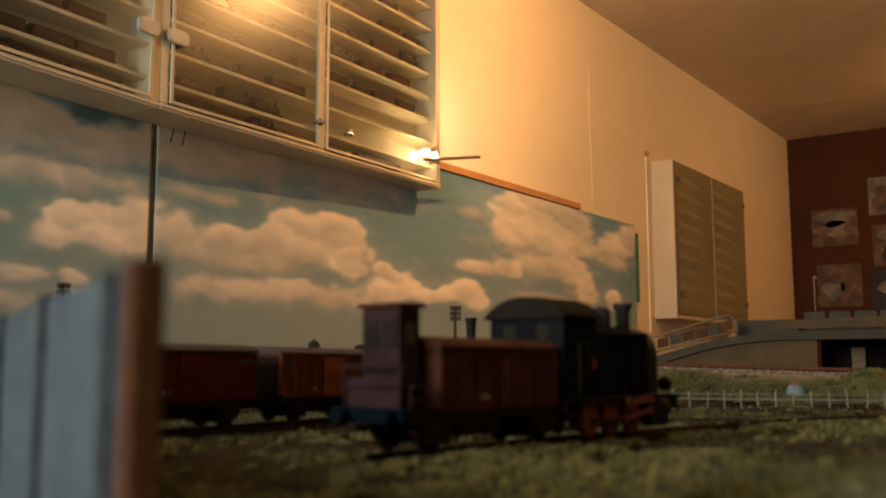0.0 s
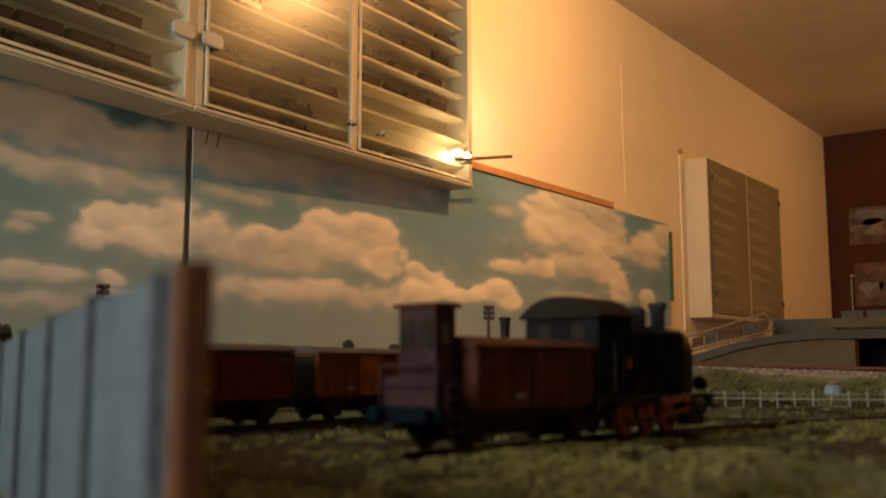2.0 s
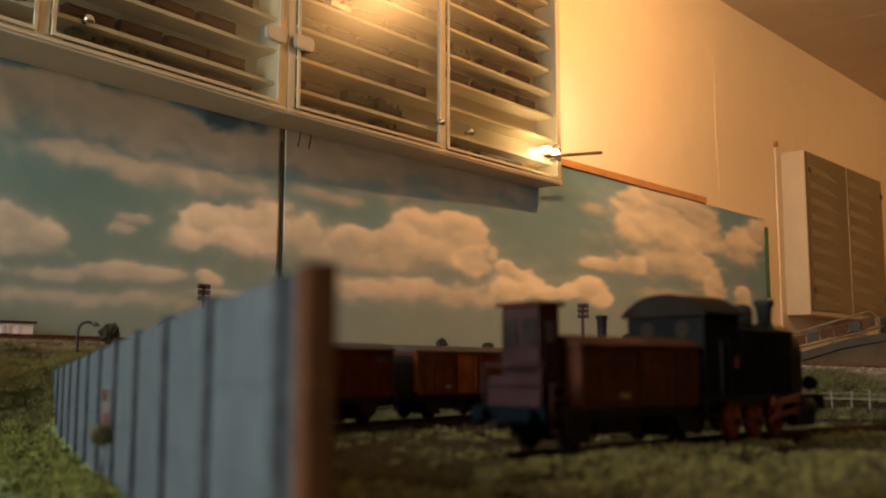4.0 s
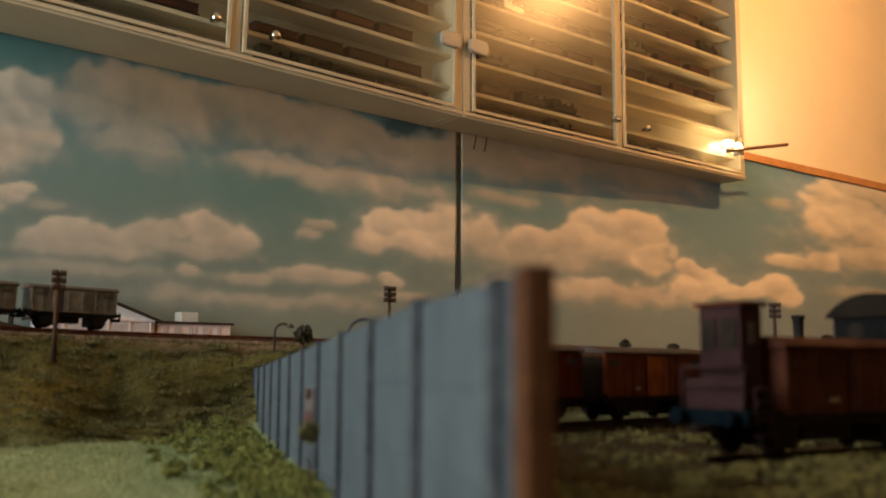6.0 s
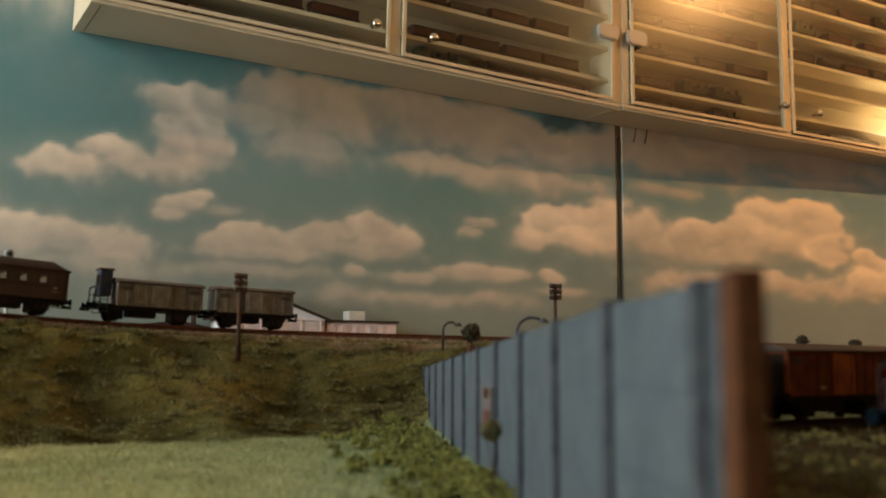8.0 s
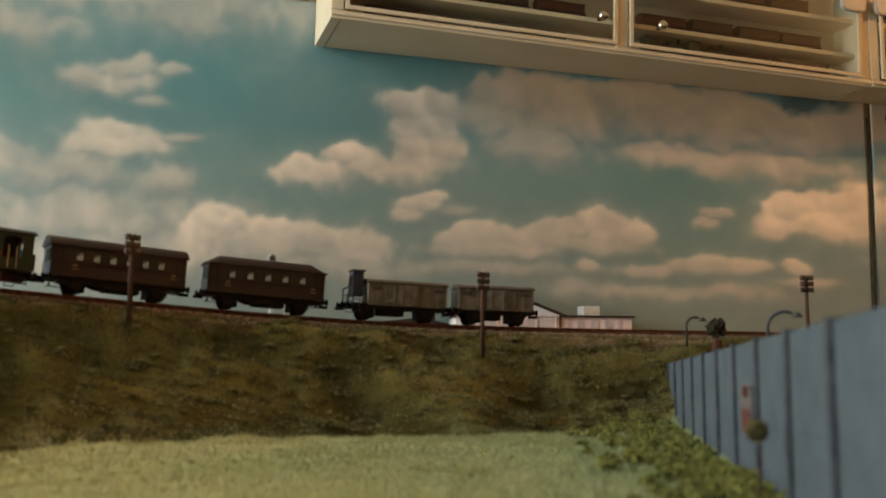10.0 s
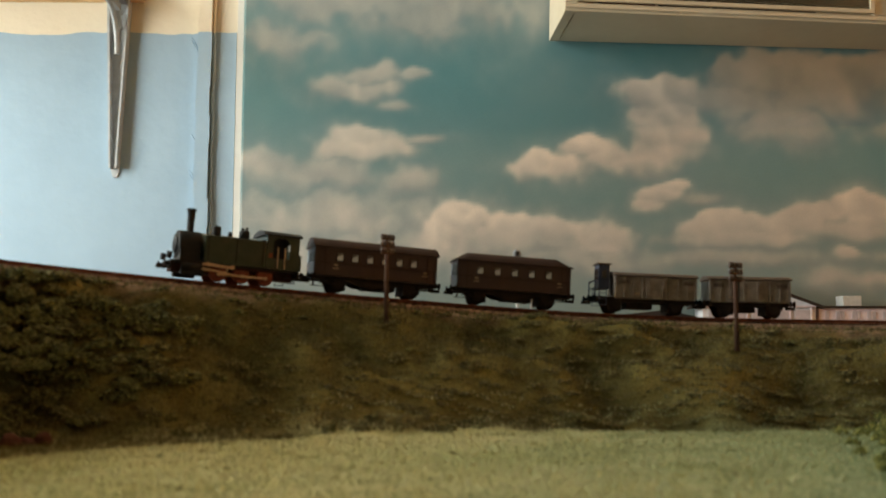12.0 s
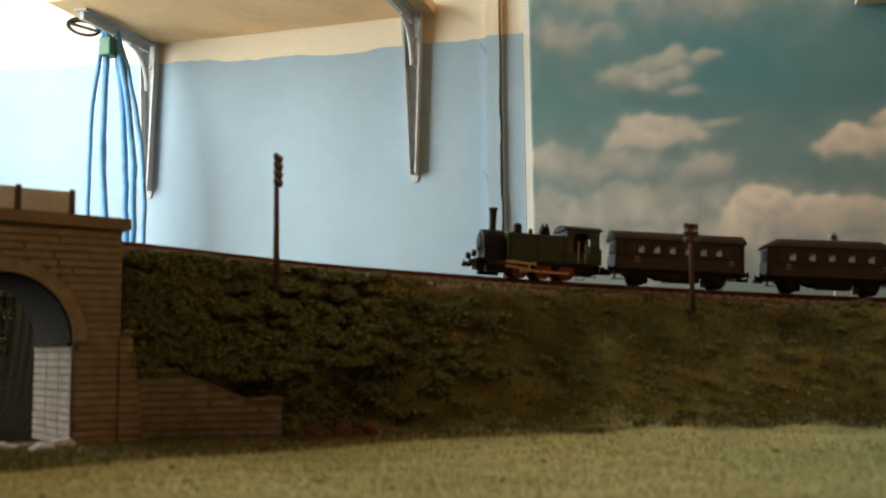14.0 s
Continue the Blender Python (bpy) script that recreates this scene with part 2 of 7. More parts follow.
WAGROOF = mat("grey_brown_wagon_roof", (0.095, 0.072, 0.064), 0.7, scale=90, amount=0.5)
HUTRED = mat("mauve_brown_brake_hut", (0.052, 0.027, 0.029), 0.75, scale=90, col2=(0.034, 0.018, 0.020), amount=0.5)
BUFFERB = mat("blue_black_buffer", (0.005, 0.011, 0.018), 0.8, 0.0, scale=100)
for dull in (SOFFIT, BUFFERB, HUTRED, WAGBROWN, LOCOT, CABROOF, CHASSIS, WAGRED, WAGROOF):
    dull.node_tree.nodes["Principled BSDF"].inputs["Specular IOR Level"].default_value = 0.03
HOUSEW = mat("white_card_house", (0.84, 0.83, 0.87), 0.8, scale=60, amount=0.3)
HOUSEP = mat("pink_card_house", (0.80, 0.69, 0.73), 0.8, scale=60, amount=0.3)
HOUSER = mat("brown_card_roof", (0.045, 0.033, 0.028), 0.8, scale=60)
HOUSEWIN = mat("dark_house_window", (0.60, 0.54, 0.58), 0.5, scale=60)
ROCKW = mat("white_plaster_rock", (0.55, 0.53, 0.50), 0.9, scale=90, amount=0.5, bump=0.001)
SIGNP = mat("faded_pinkish_board", (0.17, 0.145, 0.155), 0.7, scale=200, amount=0.6)
REDS = mat("red_sign_paint", (0.15, 0.055, 0.048), 0.6, scale=90)


# ---------------------------------------------------------------- builders
def box(bm, x0, y0, z0, x1, y1, z1, m=None):
    vs = [bm.verts.new(p) for p in ((x0, y0, z0), (x1, y0, z0), (x1, y1, z0), (x0, y1, z0), (x0, y0, z1), (x1, y0, z1), (x1, y1, z1), (x0, y1, z1))]
    if m is not None:
        for v in vs:
            v.co = m @ v.co
    for f in ((0, 3, 2, 1), (4, 5, 6, 7), (0, 1, 5, 4), (1, 2, 6, 5), (2, 3, 7, 6), (3, 0, 4, 7)):
        bm.faces.new([vs[i] for i in f])
    return vs


def bevel_box(bm, x0, y0, z0, x1, y1, z1, b, m=None):
    """A box with its edges rounded off."""
    sub = bmesh.new()
    box(sub, x0, y0, z0, x1, y1, z1)
    bmesh.ops.bevel(sub, geom=sub.edges[:], offset=b, segments=2, profile=0.6, affect="EDGES")
    merge(bm, sub, m)


def merge(bm, sub, m=None):
    table = {}
    for v in sub.verts:
        table[v] = bm.verts.new(m @ v.co if m is not None else v.co)
    for f in sub.faces:
        bm.faces.new([table[v] for v in f.verts])
    sub.free()


def cyl(bm, p0, p1, r0, r1=None, n=12, caps=True):
    r1 = r0 if r1 is None else r1
    a, b = Vector(p0), Vector(p1)
    w = (b - a).normalized()
    u = w.orthogonal().normalized()
    v = w.cross(u)
    rings = []
    for c, r in ((a, r0), (b, r1)):
        rings.append([bm.verts.new(c + (u * math.cos(2 * math.pi * i / n) + v * math.sin(2 * math.pi * i / n)) * r) for i in range(n)])
    for i in range(n):
        f = bm.faces.new((rings[0][i], rings[0][(i + 1) % n], rings[1][(i + 1) % n], rings[1][i]))
        f.smooth = n > 8
    if caps:
        bm.faces.new(rings[0][::-1])
        bm.faces.new(rings[1])


def lathe(bm, base, prof, n=16, axis="z"):
    """Turned shape: prof is (radius, height) pairs."""
    rings = []
    for r, h in prof:
        ring = []
        for i in range(n):
            a = 2 * math.pi * i / n
            p = Vector((r * math.cos(a), r * math.sin(a), h))
            if axis == "x":
                p = Vector((p.z, p.x, p.y))
            elif axis == "y":
                p = Vector((p.x, p.z, p.y))
            ring.append(bm.verts.new(Vector(base) + p))
        rings.append(ring)
    for a, b in zip(rings, rings[1:]):
        for i in range(n):
            bm.faces.new((a[i], a[(i + 1) % n], b[(i + 1) % n], b[i])).smooth = True
    bm.faces.new(rings[0][::-1])
    bm.faces.new(rings[-1])


def tube(bm, pts, r, n=8):
    P = [Vector(p) for p in pts]
    rings = []
    u = None
    for i, p in enumerate(P):
        w = (P[min(i + 1, len(P) - 1)] - P[max(i - 1, 0)]).normalized()
        u = (w.orthogonal() if u is None else u - w * u.dot(w)).normalized()
        v = w.cross(u)
        rings.append([bm.verts.new(p + (u * math.cos(2 * math.pi * k / n) + v * math.sin(2 * math.pi * k / n)) * r) for k in range(n)])
    for a, b in zip(rings, rings[1:]):
        for k in range(n):
            bm.faces.new((a[k], a[(k + 1) % n], b[(k + 1) % n], b[k])).smooth = True
    bm.faces.new(rings[0][::-1])
    bm.faces.new(rings[-1])


def ring(bm, x0, z0, x1, z1, t, y0, y1):
    """A flat rectangular frame of one piece, t wide."""
    loops = []
    for y in (y0, y1):
        for d in (0, t):
            loops.append([bm.verts.new((x, y, z)) for x, z in ((x0 + d, z0 + d), (x1 - d, z0 + d), (x1 - d, z1 - d), (x0 + d, z1 - d))])
    fo, fi, bo, bi = loops
    for i in range(4):
        j = (i + 1) % 4
        bm.faces.new((fo[i], fo[j], fi[j], fi[i]))
        bm.faces.new((bo[j], bo[i], bi[i], bi[j]))
        bm.faces.new((fo[j], fo[i], bo[i], bo[j]))
        bm.faces.new((fi[i], fi[j], bi[j], bi[i]))
    bmesh.ops.recalc_face_normals(bm, faces=bm.faces[:])


def prism(bm, outline, y0, y1, m=None):
    """An outline in x and z drawn out along y."""
    a = [bm.verts.new((x, y0, z)) for x, z in outline]
    b = [bm.verts.new((x, y1, z)) for x, z in outline]
    if m is not None:
        for v in a + b:
            v.co = m @ v.co
    n = len(a)
    bm.faces.new(a)
    bm.faces.new(b[::-1])
    for i in range(n):
        bm.faces.new((a[(i + 1) % n], a[i], b[i], b[(i + 1) % n]))


def part(name, bm, material, parent=None, label="", m=None):
    bmesh.ops.recalc_face_normals(bm, faces=bm.faces[:])
    me = bpy.data.meshes.new(name)
    bm.to_mesh(me)
    bm.free()
    me.materials.append(material)
    ob = new(name, me)
    if parent:
        ob.parent = parent
    if m is not None:
        ob.matrix_basis = m
    return tagged(ob, label)


def thing(name, label, category, group="", m=None, kind=""):
    ob = new(name)
    ob.empty_display_size = 0.01
    if m is not None:
        ob.matrix_basis = m
    return tagged(ob, label, category, group, kind)


def setting(name, bm, material, label, category):
    return tagged(part(name, bm, material), label, category, "", "structure")


def B():
    return bmesh.new()


def from_arrays(name, verts, faces, material, smooth=True):
    me = bpy.data.meshes.new(name)
    me.from_pydata(verts, [], faces)
    me.materials.append(material)
    if smooth:
        me.polygons.foreach_set("use_smooth", [True] * len(me.polygons))
    return new(name, me)


rs = np.random.RandomState(7)


def lattice(shape, cells):
    """Smooth random field over a grid of that shape (rows, columns)."""
    h, w = shape
    ch, cw = cells
    g = rs.rand(ch + 3, cw + 3)
    y, x = np.linspace(0, ch, h), np.linspace(0, cw, w)
    yi, xi = y.astype(int), x.astype(int)
    fy, fx = (y - yi)[:, None], (x - xi)[None, :]
    fy, fx = fy * fy * (3 - 2 * fy), fx * fx * (3 - 2 * fx)
    a, b = g[yi][:, xi], g[yi][:, xi + 1]
    c, d = g[yi + 1][:, xi], g[yi + 1][:, xi + 1]
    return (a * (1 - fx) + b * fx) * (1 - fy) + (c * (1 - fx) + d * fx) * fy


def fractal(shape, cells, octaves=5, gain=0.5):
    out, amp, total = 0, 1.0, 0
    ch, cw = cells
    for _ in range(octaves):
        out = out + lattice(shape, (ch, cw)) * amp
        total += amp
        amp *= gain
        ch, cw = ch * 2, cw * 2
    return out / total


# ---------------------------------------------------------------- the room
YW = 1.6
XR = 6.0
XL = -1.70
YF = -2.6
ZC = 1.39
ZF = -1.15

bm = B()
box(bm, XL - 0.1, YW, ZF, XR + 0.1, YW + 0.1, ZC)
setting("wall_north", bm, CREAM, "long cream painted wall behind the railway, lightly stained", "wall")
bm = B()
box(bm, XR, YF - 0.1, ZF, XR + 0.1, YW, ZC)
setting("wall_east", bm, BROWN, "dark reddish brown end wall with pictures on it", "wall")
bm = B()
box(bm, XL - 0.1, YF - 0.1, ZF, XR, YF, ZC)
setting("wall_south", bm, CREAM, "plain cream wall behind the camera", "wall")
bm = B()
WY0, WY1, WZ0, WZ1 = 0.28, 1.24, -0.14, 1.32
box(bm, XL - 0.1, YF, ZF, XL, YW, WZ0)
box(bm, XL - 0.1, YF, WZ1, XL, YW, ZC)
box(bm, XL - 0.1, YF, WZ0, XL, WY0, WZ1)
box(bm, XL - 0.1, WY1, WZ0, XL, YW, WZ1)
setting("wall_west", bm, CREAM, "cream end wall with a daylight window", "wall")
bm = B()
box(bm, XL - 0.1, YF - 0.1, ZC, XR + 0.1, YW + 0.1, ZC + 0.1)
for cx in (1.4, 3.9, 5.2):
    box(bm, cx, YF, ZC - 0.0005, cx + 0.002, YW, ZC)
setting("ceiling", bm, CEIL, "flat tan plastered ceiling with faint board joints", "ceiling")
bm = B()
box(bm, XL - 0.1, YF - 0.1, ZF - 0.1, XR + 0.1, YW + 0.1, ZF)
setting("floor", bm, FLOOR, "dark wooden floor of the railway room", "floor")

win = thing("window_1", "white framed window letting in cold daylight", "window", m=pose(XL - 0.05, WY0, WZ0), kind="structure")
bm = B()
w, h = WY1 - WY0, WZ1 - WZ0
for y0, y1, z0, z1 in ((0, w, 0, 0.05), (0, w, h - 0.05, h), (0, 0.05, 0.05, h - 0.05), (w - 0.05, w, 0.05, h - 0.05), (w / 2 - 0.02, w / 2 + 0.02, 0.05, h - 0.05)):
    box(bm, -0.03, y0, z0, 0.03, y1, z1)
part("window_frame", bm, LACQ, win)
for y0 in (0.05, w / 2 + 0.02):
    bm = B()
    box(bm, -0.003, y0, 0.05, 0.003, y0 + w / 2 - 0.07, h - 0.05)
    part("pane", bm, CLEAR, win).visible_shadow = False

# pale blue paint on the lower wall, with a brushed wavy upper edge
n = 90
top = []
for i in range(n + 1):
    x = XL + i * (-0.36 - XL) / n
    top.append((x, 0.531 + 0.050 * max(0.0, -0.72 - x) + 0.0015 * math.sin(x * 9) + 0.002 * math.sin(x * 31 + 1) + random.uniform(-0.0022, 0.0022)))
bm = B()
prism(bm, [(XL, -0.6), (-0.36, -0.6)] + top[::-1], YW - 0.002, YW)
setting("trim_blue_paint", bm, BLUE, "pale blue paint with an uneven brushed upper edge", "wall paint")

# boxed conduit with plaster cracks beside it
for nm, z0, z1, mm, lb in (("trim_conduit_blue", -0.6, 0.532, BLUE, "pale blue painted vertical wall conduit"), ("trim_conduit_cream", 0.532, ZC, CREAM, "cream painted upper run of the wall conduit")):
    bm = B()
    k = 24
    for i in range(k):
        a, b = z0 + (z1 - z0) * i / k, z0 + (z1 - z0) * (i + 1) / k
        j = random.uniform(-0.0012, 0.0012)
        box(bm, -0.423 + j, YW - 0.013, a, -0.400 + j, YW - 0.0025, b)
        cyl(bm, (-0.3965 + j * 0.5, YW - 0.005, a), (-0.3965 + j * 0.5, YW - 0.005, b), 0.0028, n=6)
    setting(nm, bm, mm, lb, "conduit")
bm = B()
for i in range(9):
    z = random.uniform(0.12, 0.52)
    if 0.25 < z < 0.48 or random.random() < 0.4:
        x = -0.424
        pts = [(x, YW - 0.0026, z)]
        for k in range(3):
            x -= random.uniform(0.002, 0.005)
            z += random.uniform(0.003, 0.009)
            pts.append((x, YW - 0.0022, z))
        tube(bm, pts, 0.0009, 5)
setting("trim_plaster_cracks", bm, BLUE, "raised plaster cracks and paint ridges beside the conduit", "wall paint")

# ---------------------------------------------------------------- sky backdrop
BX0, BX1, BZ0, BZ1 = -0.347, 3.648, -0.22, 0.598
BSTEP = 0.0045
bw, bh = int((BX1 - BX0) / BSTEP), int((BZ1 - BZ0) / BSTEP)
gx, gz = np.meshgrid(np.linspace(BX0, BX1, bw), np.linspace(BZ0, BZ1, bh))
unroll = np.arcsinh(1.2 * np.linspace(BX0, BX1, bw))
unroll = (unroll - unroll[0]) / (unroll[-1] - unroll[0]) * (bw - 1)
ui = np.minimum(unroll.astype(int), bw - 2)
uf = (unroll - ui)[None]


def print_noise(cells, octaves, keep):
    """Noise that coarsens towards the east, to suit the camera's grazing view."""
    n = fractal((bh, bw), cells, octaves, keep)
    return n[:, ui] * (1 - uf) + n[:, ui + 1] * uf


warp1 = print_noise((11, 36), 3, 0.7) - 0.5
warp2 = print_noise((11, 36), 3, 0.7) - 0.5
fine = print_noise((20, 66), 3, 0.6) - 0.5
puff = 1 - np.abs(print_noise((10, 33), 2, 0.45) - 0.5) * 2.4
relief = np.clip((puff - np.roll(np.roll(puff, 3, 0), 2, 1)) * 1.2, -0.4, 0.4)
CLOUDS = []


def cloud(x, z, w, h, lit=1.0, soft=0.30):
    """One lobe of a printed cloud: centre, half width, half height, brightness and softness."""
    CLOUDS.append((x, z, w, h, lit, soft))


# broad grey bank at the west end
cloud(-0.121, 0.572, 0.204, 0.075, 0.56, 0.95)
cloud(0.048, 0.568, 0.124, 0.069, 0.52, 0.95)
cloud(-0.276, 0.505, 0.078, 0.044, 0.56, 0.95)
cloud(-0.256, 0.579, 0.113, 0.058, 0.56, 0.95)
cloud(-0.046, 0.534, 0.126, 0.043, 0.50, 0.95)
# two small drifting clouds over the west end, with wisps
cloud(-0.132, 0.460, 0.034, 0.019, 0.66, 0.55)
cloud(-0.161, 0.432, 0.059, 0.021, 0.68, 0.55)
cloud(-0.062, 0.457, 0.027, 0.013, 0.62, 0.60)
cloud(-0.095, 0.405, 0.034, 0.009, 0.55, 0.80)
cloud(-0.154, 0.355, 0.042, 0.022, 0.78, 0.45)
cloud(-0.172, 0.331, 0.051, 0.022, 0.80, 0.45)
cloud(-0.110, 0.332, 0.038, 0.020, 0.74, 0.50)
cloud(-0.045, 0.351, 0.033, 0.009, 0.60, 0.70)
# hazy veils over the west horizon
cloud(-0.239, 0.281, 0.102, 0.031, 0.58, 0.90)
cloud(-0.315, 0.292, 0.043, 0.034, 0.60, 0.90)
cloud(-0.070, 0.267, 0.033, 0.024, 0.55, 0.90)
cloud(-0.220, 0.204, 0.160, 0.046, 0.62, 0.85)
cloud(-0.127, 0.137, 0.249, 0.042, 0.60, 0.90)
# the long low heap behind the train
cloud(0.027, 0.216, 0.049, 0.025, 1.12, 0.30)
cloud(-0.014, 0.187, 0.038, 0.031, 1.14, 0.35)
cloud(-0.027, 0.155, 0.031, 0.020, 0.90, 0.60)
cloud(0.106, 0.213, 0.041, 0.018, 0.88, 0.40)
cloud(0.175, 0.198, 0.062, 0.023, 0.80, 0.45)
cloud(0.251, 0.184, 0.044, 0.024, 0.80, 0.45)
cloud(0.102, 0.172, 0.138, 0.030, 0.66, 0.80)
cloud(0.232, 0.148, 0.101, 0.025, 0.60, 0.90)
# the crooked one
cloud(0.159, 0.303, 0.052, 0.024, 0.96, 0.30)
cloud(0.222, 0.338, 0.031, 0.017, 0.96, 0.30)
cloud(0.259, 0.311, 0.048, 0.024, 0.88, 0.40)
cloud(0.322, 0.305, 0.048, 0.019, 0.74, 0.55)
cloud(0.341, 0.434, 0.055, 0.021, 0.92, 0.30)
cloud(0.377, 0.431, 0.041, 0.025, 0.88, 0.35)
cloud(0.362, 0.395, 0.047, 0.025, 0.84, 0.40)
cloud(0.366, 0.360, 0.048, 0.034, 0.86, 0.36)
cloud(0.342, 0.326, 0.050, 0.028, 0.86, 0.36)
cloud(0.372, 0.270, 0.020, 0.009, 0.84, 0.35)
cloud(0.349, 0.258, 0.030, 0.012, 0.85, 0.35)
cloud(0.330, 0.242, 0.026, 0.011, 0.82, 0.40)
cloud(0.422, 0.247, 0.036, 0.009, 0.52, 0.90)
# the high bank under the cabinets
cloud(0.542, 0.455, 0.090, 0.039, 0.68, 0.40)
cloud(0.469, 0.412, 0.056, 0.027, 0.64, 0.50)
cloud(0.650, 0.461, 0.108, 0.043, 0.70, 0.40)
cloud(0.784, 0.451, 0.122, 0.046, 0.68, 0.40)
cloud(0.947, 0.440, 0.149, 0.050, 0.68, 0.40)
cloud(1.117, 0.421, 0.157, 0.056, 0.68, 0.40)
cloud(0.617, 0.417, 0.097, 0.033, 0.62, 0.50)
cloud(0.841, 0.426, 0.145, 0.029, 0.64, 0.50)
cloud(0.536, 0.376, 0.058, 0.034, 0.58, 0.50)
cloud(0.589, 0.369, 0.038, 0.026, 0.54, 0.70)
cloud(0.765, 0.376, 0.040, 0.019, 0.76, 0.35)
cloud(0.845, 0.368, 0.077, 0.025, 0.74, 0.45)
cloud(0.956, 0.361, 0.091, 0.027, 0.70, 0.50)
cloud(1.077, 0.350, 0.099, 0.025, 0.66, 0.55)
cloud(1.395, 0.456, 0.195, 0.064, 0.68, 0.45)
cloud(1.666, 0.472, 0.245, 0.057, 0.66, 0.45)
cloud(1.914, 0.472, 0.198, 0.045, 0.62, 0.55)
cloud(1.378, 0.365, 0.089, 0.014, 0.58, 0.80)
cloud(1.869, 0.423, 0.154, 0.016, 0.54, 0.80)
# the low heap west of the joint
cloud(0.680, 0.242, 0.047, 0.022, 0.88, 0.30)
cloud(0.620, 0.220, 0.057, 0.022, 0.84, 0.35)
cloud(0.740, 0.217, 0.050, 0.022, 0.84, 0.40)
cloud(0.425, 0.206, 0.041, 0.021, 0.82, 0.35)
cloud(0.509, 0.207, 0.067, 0.019, 0.78, 0.40)
cloud(0.572, 0.206, 0.057, 0.018, 0.76, 0.40)
cloud(0.488, 0.182, 0.101, 0.018, 0.70, 0.60)
cloud(0.668, 0.194, 0.107, 0.014, 0.66, 0.70)
cloud(0.908, 0.267, 0.031, 0.012, 0.72, 0.50)
cloud(0.888, 0.247, 0.021, 0.012, 0.70, 0.50)
cloud(0.665, 0.160, 0.021, 0.013, 0.72, 0.50)
cloud(0.777, 0.157, 0.060, 0.011, 0.68, 0.60)
cloud(0.874, 0.169, 0.067, 0.014, 0.76, 0.45)
cloud(0.979, 0.164, 0.064, 0.013, 0.74, 0.45)
cloud(1.069, 0.172, 0.020, 0.011, 0.82, 0.50)
cloud(1.088, 0.164, 0.024, 0.012, 0.80, 0.50)
cloud(1.116, 0.138, 0.066, 0.010, 0.66, 0.70)
cloud(0.810, 0.116, 0.221, 0.016, 0.56, 0.90)
cloud(0.458, 0.149, 0.145, 0.014, 0.56, 0.90)
# the bright block beside the joint
cloud(1.056, 0.283, 0.041, 0.023, 1.08, 0.25)
cloud(1.130, 0.293, 0.067, 0.023, 1.12, 0.25)
cloud(1.206, 0.298, 0.057, 0.026, 1.12, 0.25)
cloud(1.036, 0.243, 0.050, 0.025, 1.06, 0.30)
cloud(1.146, 0.247, 0.095, 0.033, 1.12, 0.30)
cloud(1.236, 0.271, 0.054, 0.048, 1.00, 0.40)
cloud(1.305, 0.265, 0.063, 0.035, 0.86, 0.50)
cloud(1.378, 0.240, 0.088, 0.029, 0.72, 0.70)
# the great heap east of the joint
cloud(1.679, 0.347, 0.077, 0.027, 1.10, 0.25)
cloud(1.778, 0.339, 0.084, 0.033, 1.10, 0.25)
cloud(1.624, 0.298, 0.078, 0.036, 1.02, 0.30)
cloud(1.505, 0.279, 0.092, 0.025, 0.98, 0.30)
cloud(1.428, 0.272, 0.042, 0.023, 0.92, 0.35)
cloud(1.854, 0.296, 0.084, 0.051, 1.06, 0.28)
cloud(1.863, 0.242, 0.065, 0.030, 1.00, 0.35)
cloud(1.720, 0.265, 0.106, 0.037, 0.90, 0.50)
cloud(1.568, 0.240, 0.180, 0.028, 0.74, 0.70)
cloud(1.679, 0.174, 0.243, 0.026, 0.88, 0.45)
cloud(1.444, 0.169, 0.091, 0.022, 0.80, 0.50)
# the small bright heap
cloud(2.009, 0.246, 0.045, 0.029, 1.16, 0.20)
cloud(2.087, 0.227, 0.085, 0.035, 1.14, 0.22)
cloud(2.027, 0.191, 0.074, 0.031, 1.10, 0.25)
cloud(2.208, 0.203, 0.112, 0.027, 1.12, 0.25)
cloud(2.392, 0.217, 0.078, 0.029, 1.12, 0.22)
cloud(2.460, 0.193, 0.055, 0.023, 1.04, 0.30)
# the tall cloud on the east sheet
cloud(2.767, 0.512, 0.114, 0.024, 0.80, 0.45)
cloud(2.944, 0.547, 0.132, 0.029, 0.80, 0.45)
cloud(3.135, 0.524, 0.129, 0.049, 0.76, 0.50)
cloud(2.673, 0.412, 0.083, 0.043, 1.00, 0.28)
cloud(2.841, 0.425, 0.132, 0.045, 1.02, 0.28)
cloud(3.044, 0.426, 0.146, 0.058, 1.04, 0.28)
cloud(3.187, 0.457, 0.090, 0.068, 0.92, 0.40)
cloud(2.480, 0.304, 0.086, 0.019, 0.88, 0.40)
cloud(2.619, 0.307, 0.099, 0.029, 0.92, 0.40)
cloud(2.857, 0.330, 0.175, 0.038, 0.86, 0.45)
cloud(3.083, 0.328, 0.156, 0.054, 0.94, 0.35)
cloud(3.216, 0.282, 0.074, 0.056, 0.98, 0.30)
cloud(2.880, 0.425, 0.274, 0.125, 0.86, 0.45)
cloud(3.468, 0.431, 0.140, 0.056, 0.96, 0.30)
cloud(3.567, 0.502, 0.073, 0.045, 0.86, 0.40)
cloud(3.432, 0.263, 0.059, 0.039, 1.02, 0.30)
cloud(2.419, 0.466, 0.072, 0.014, 0.52, 0.90)
cloud(3.036, 0.221, 0.305, 0.025, 0.60, 0.90)

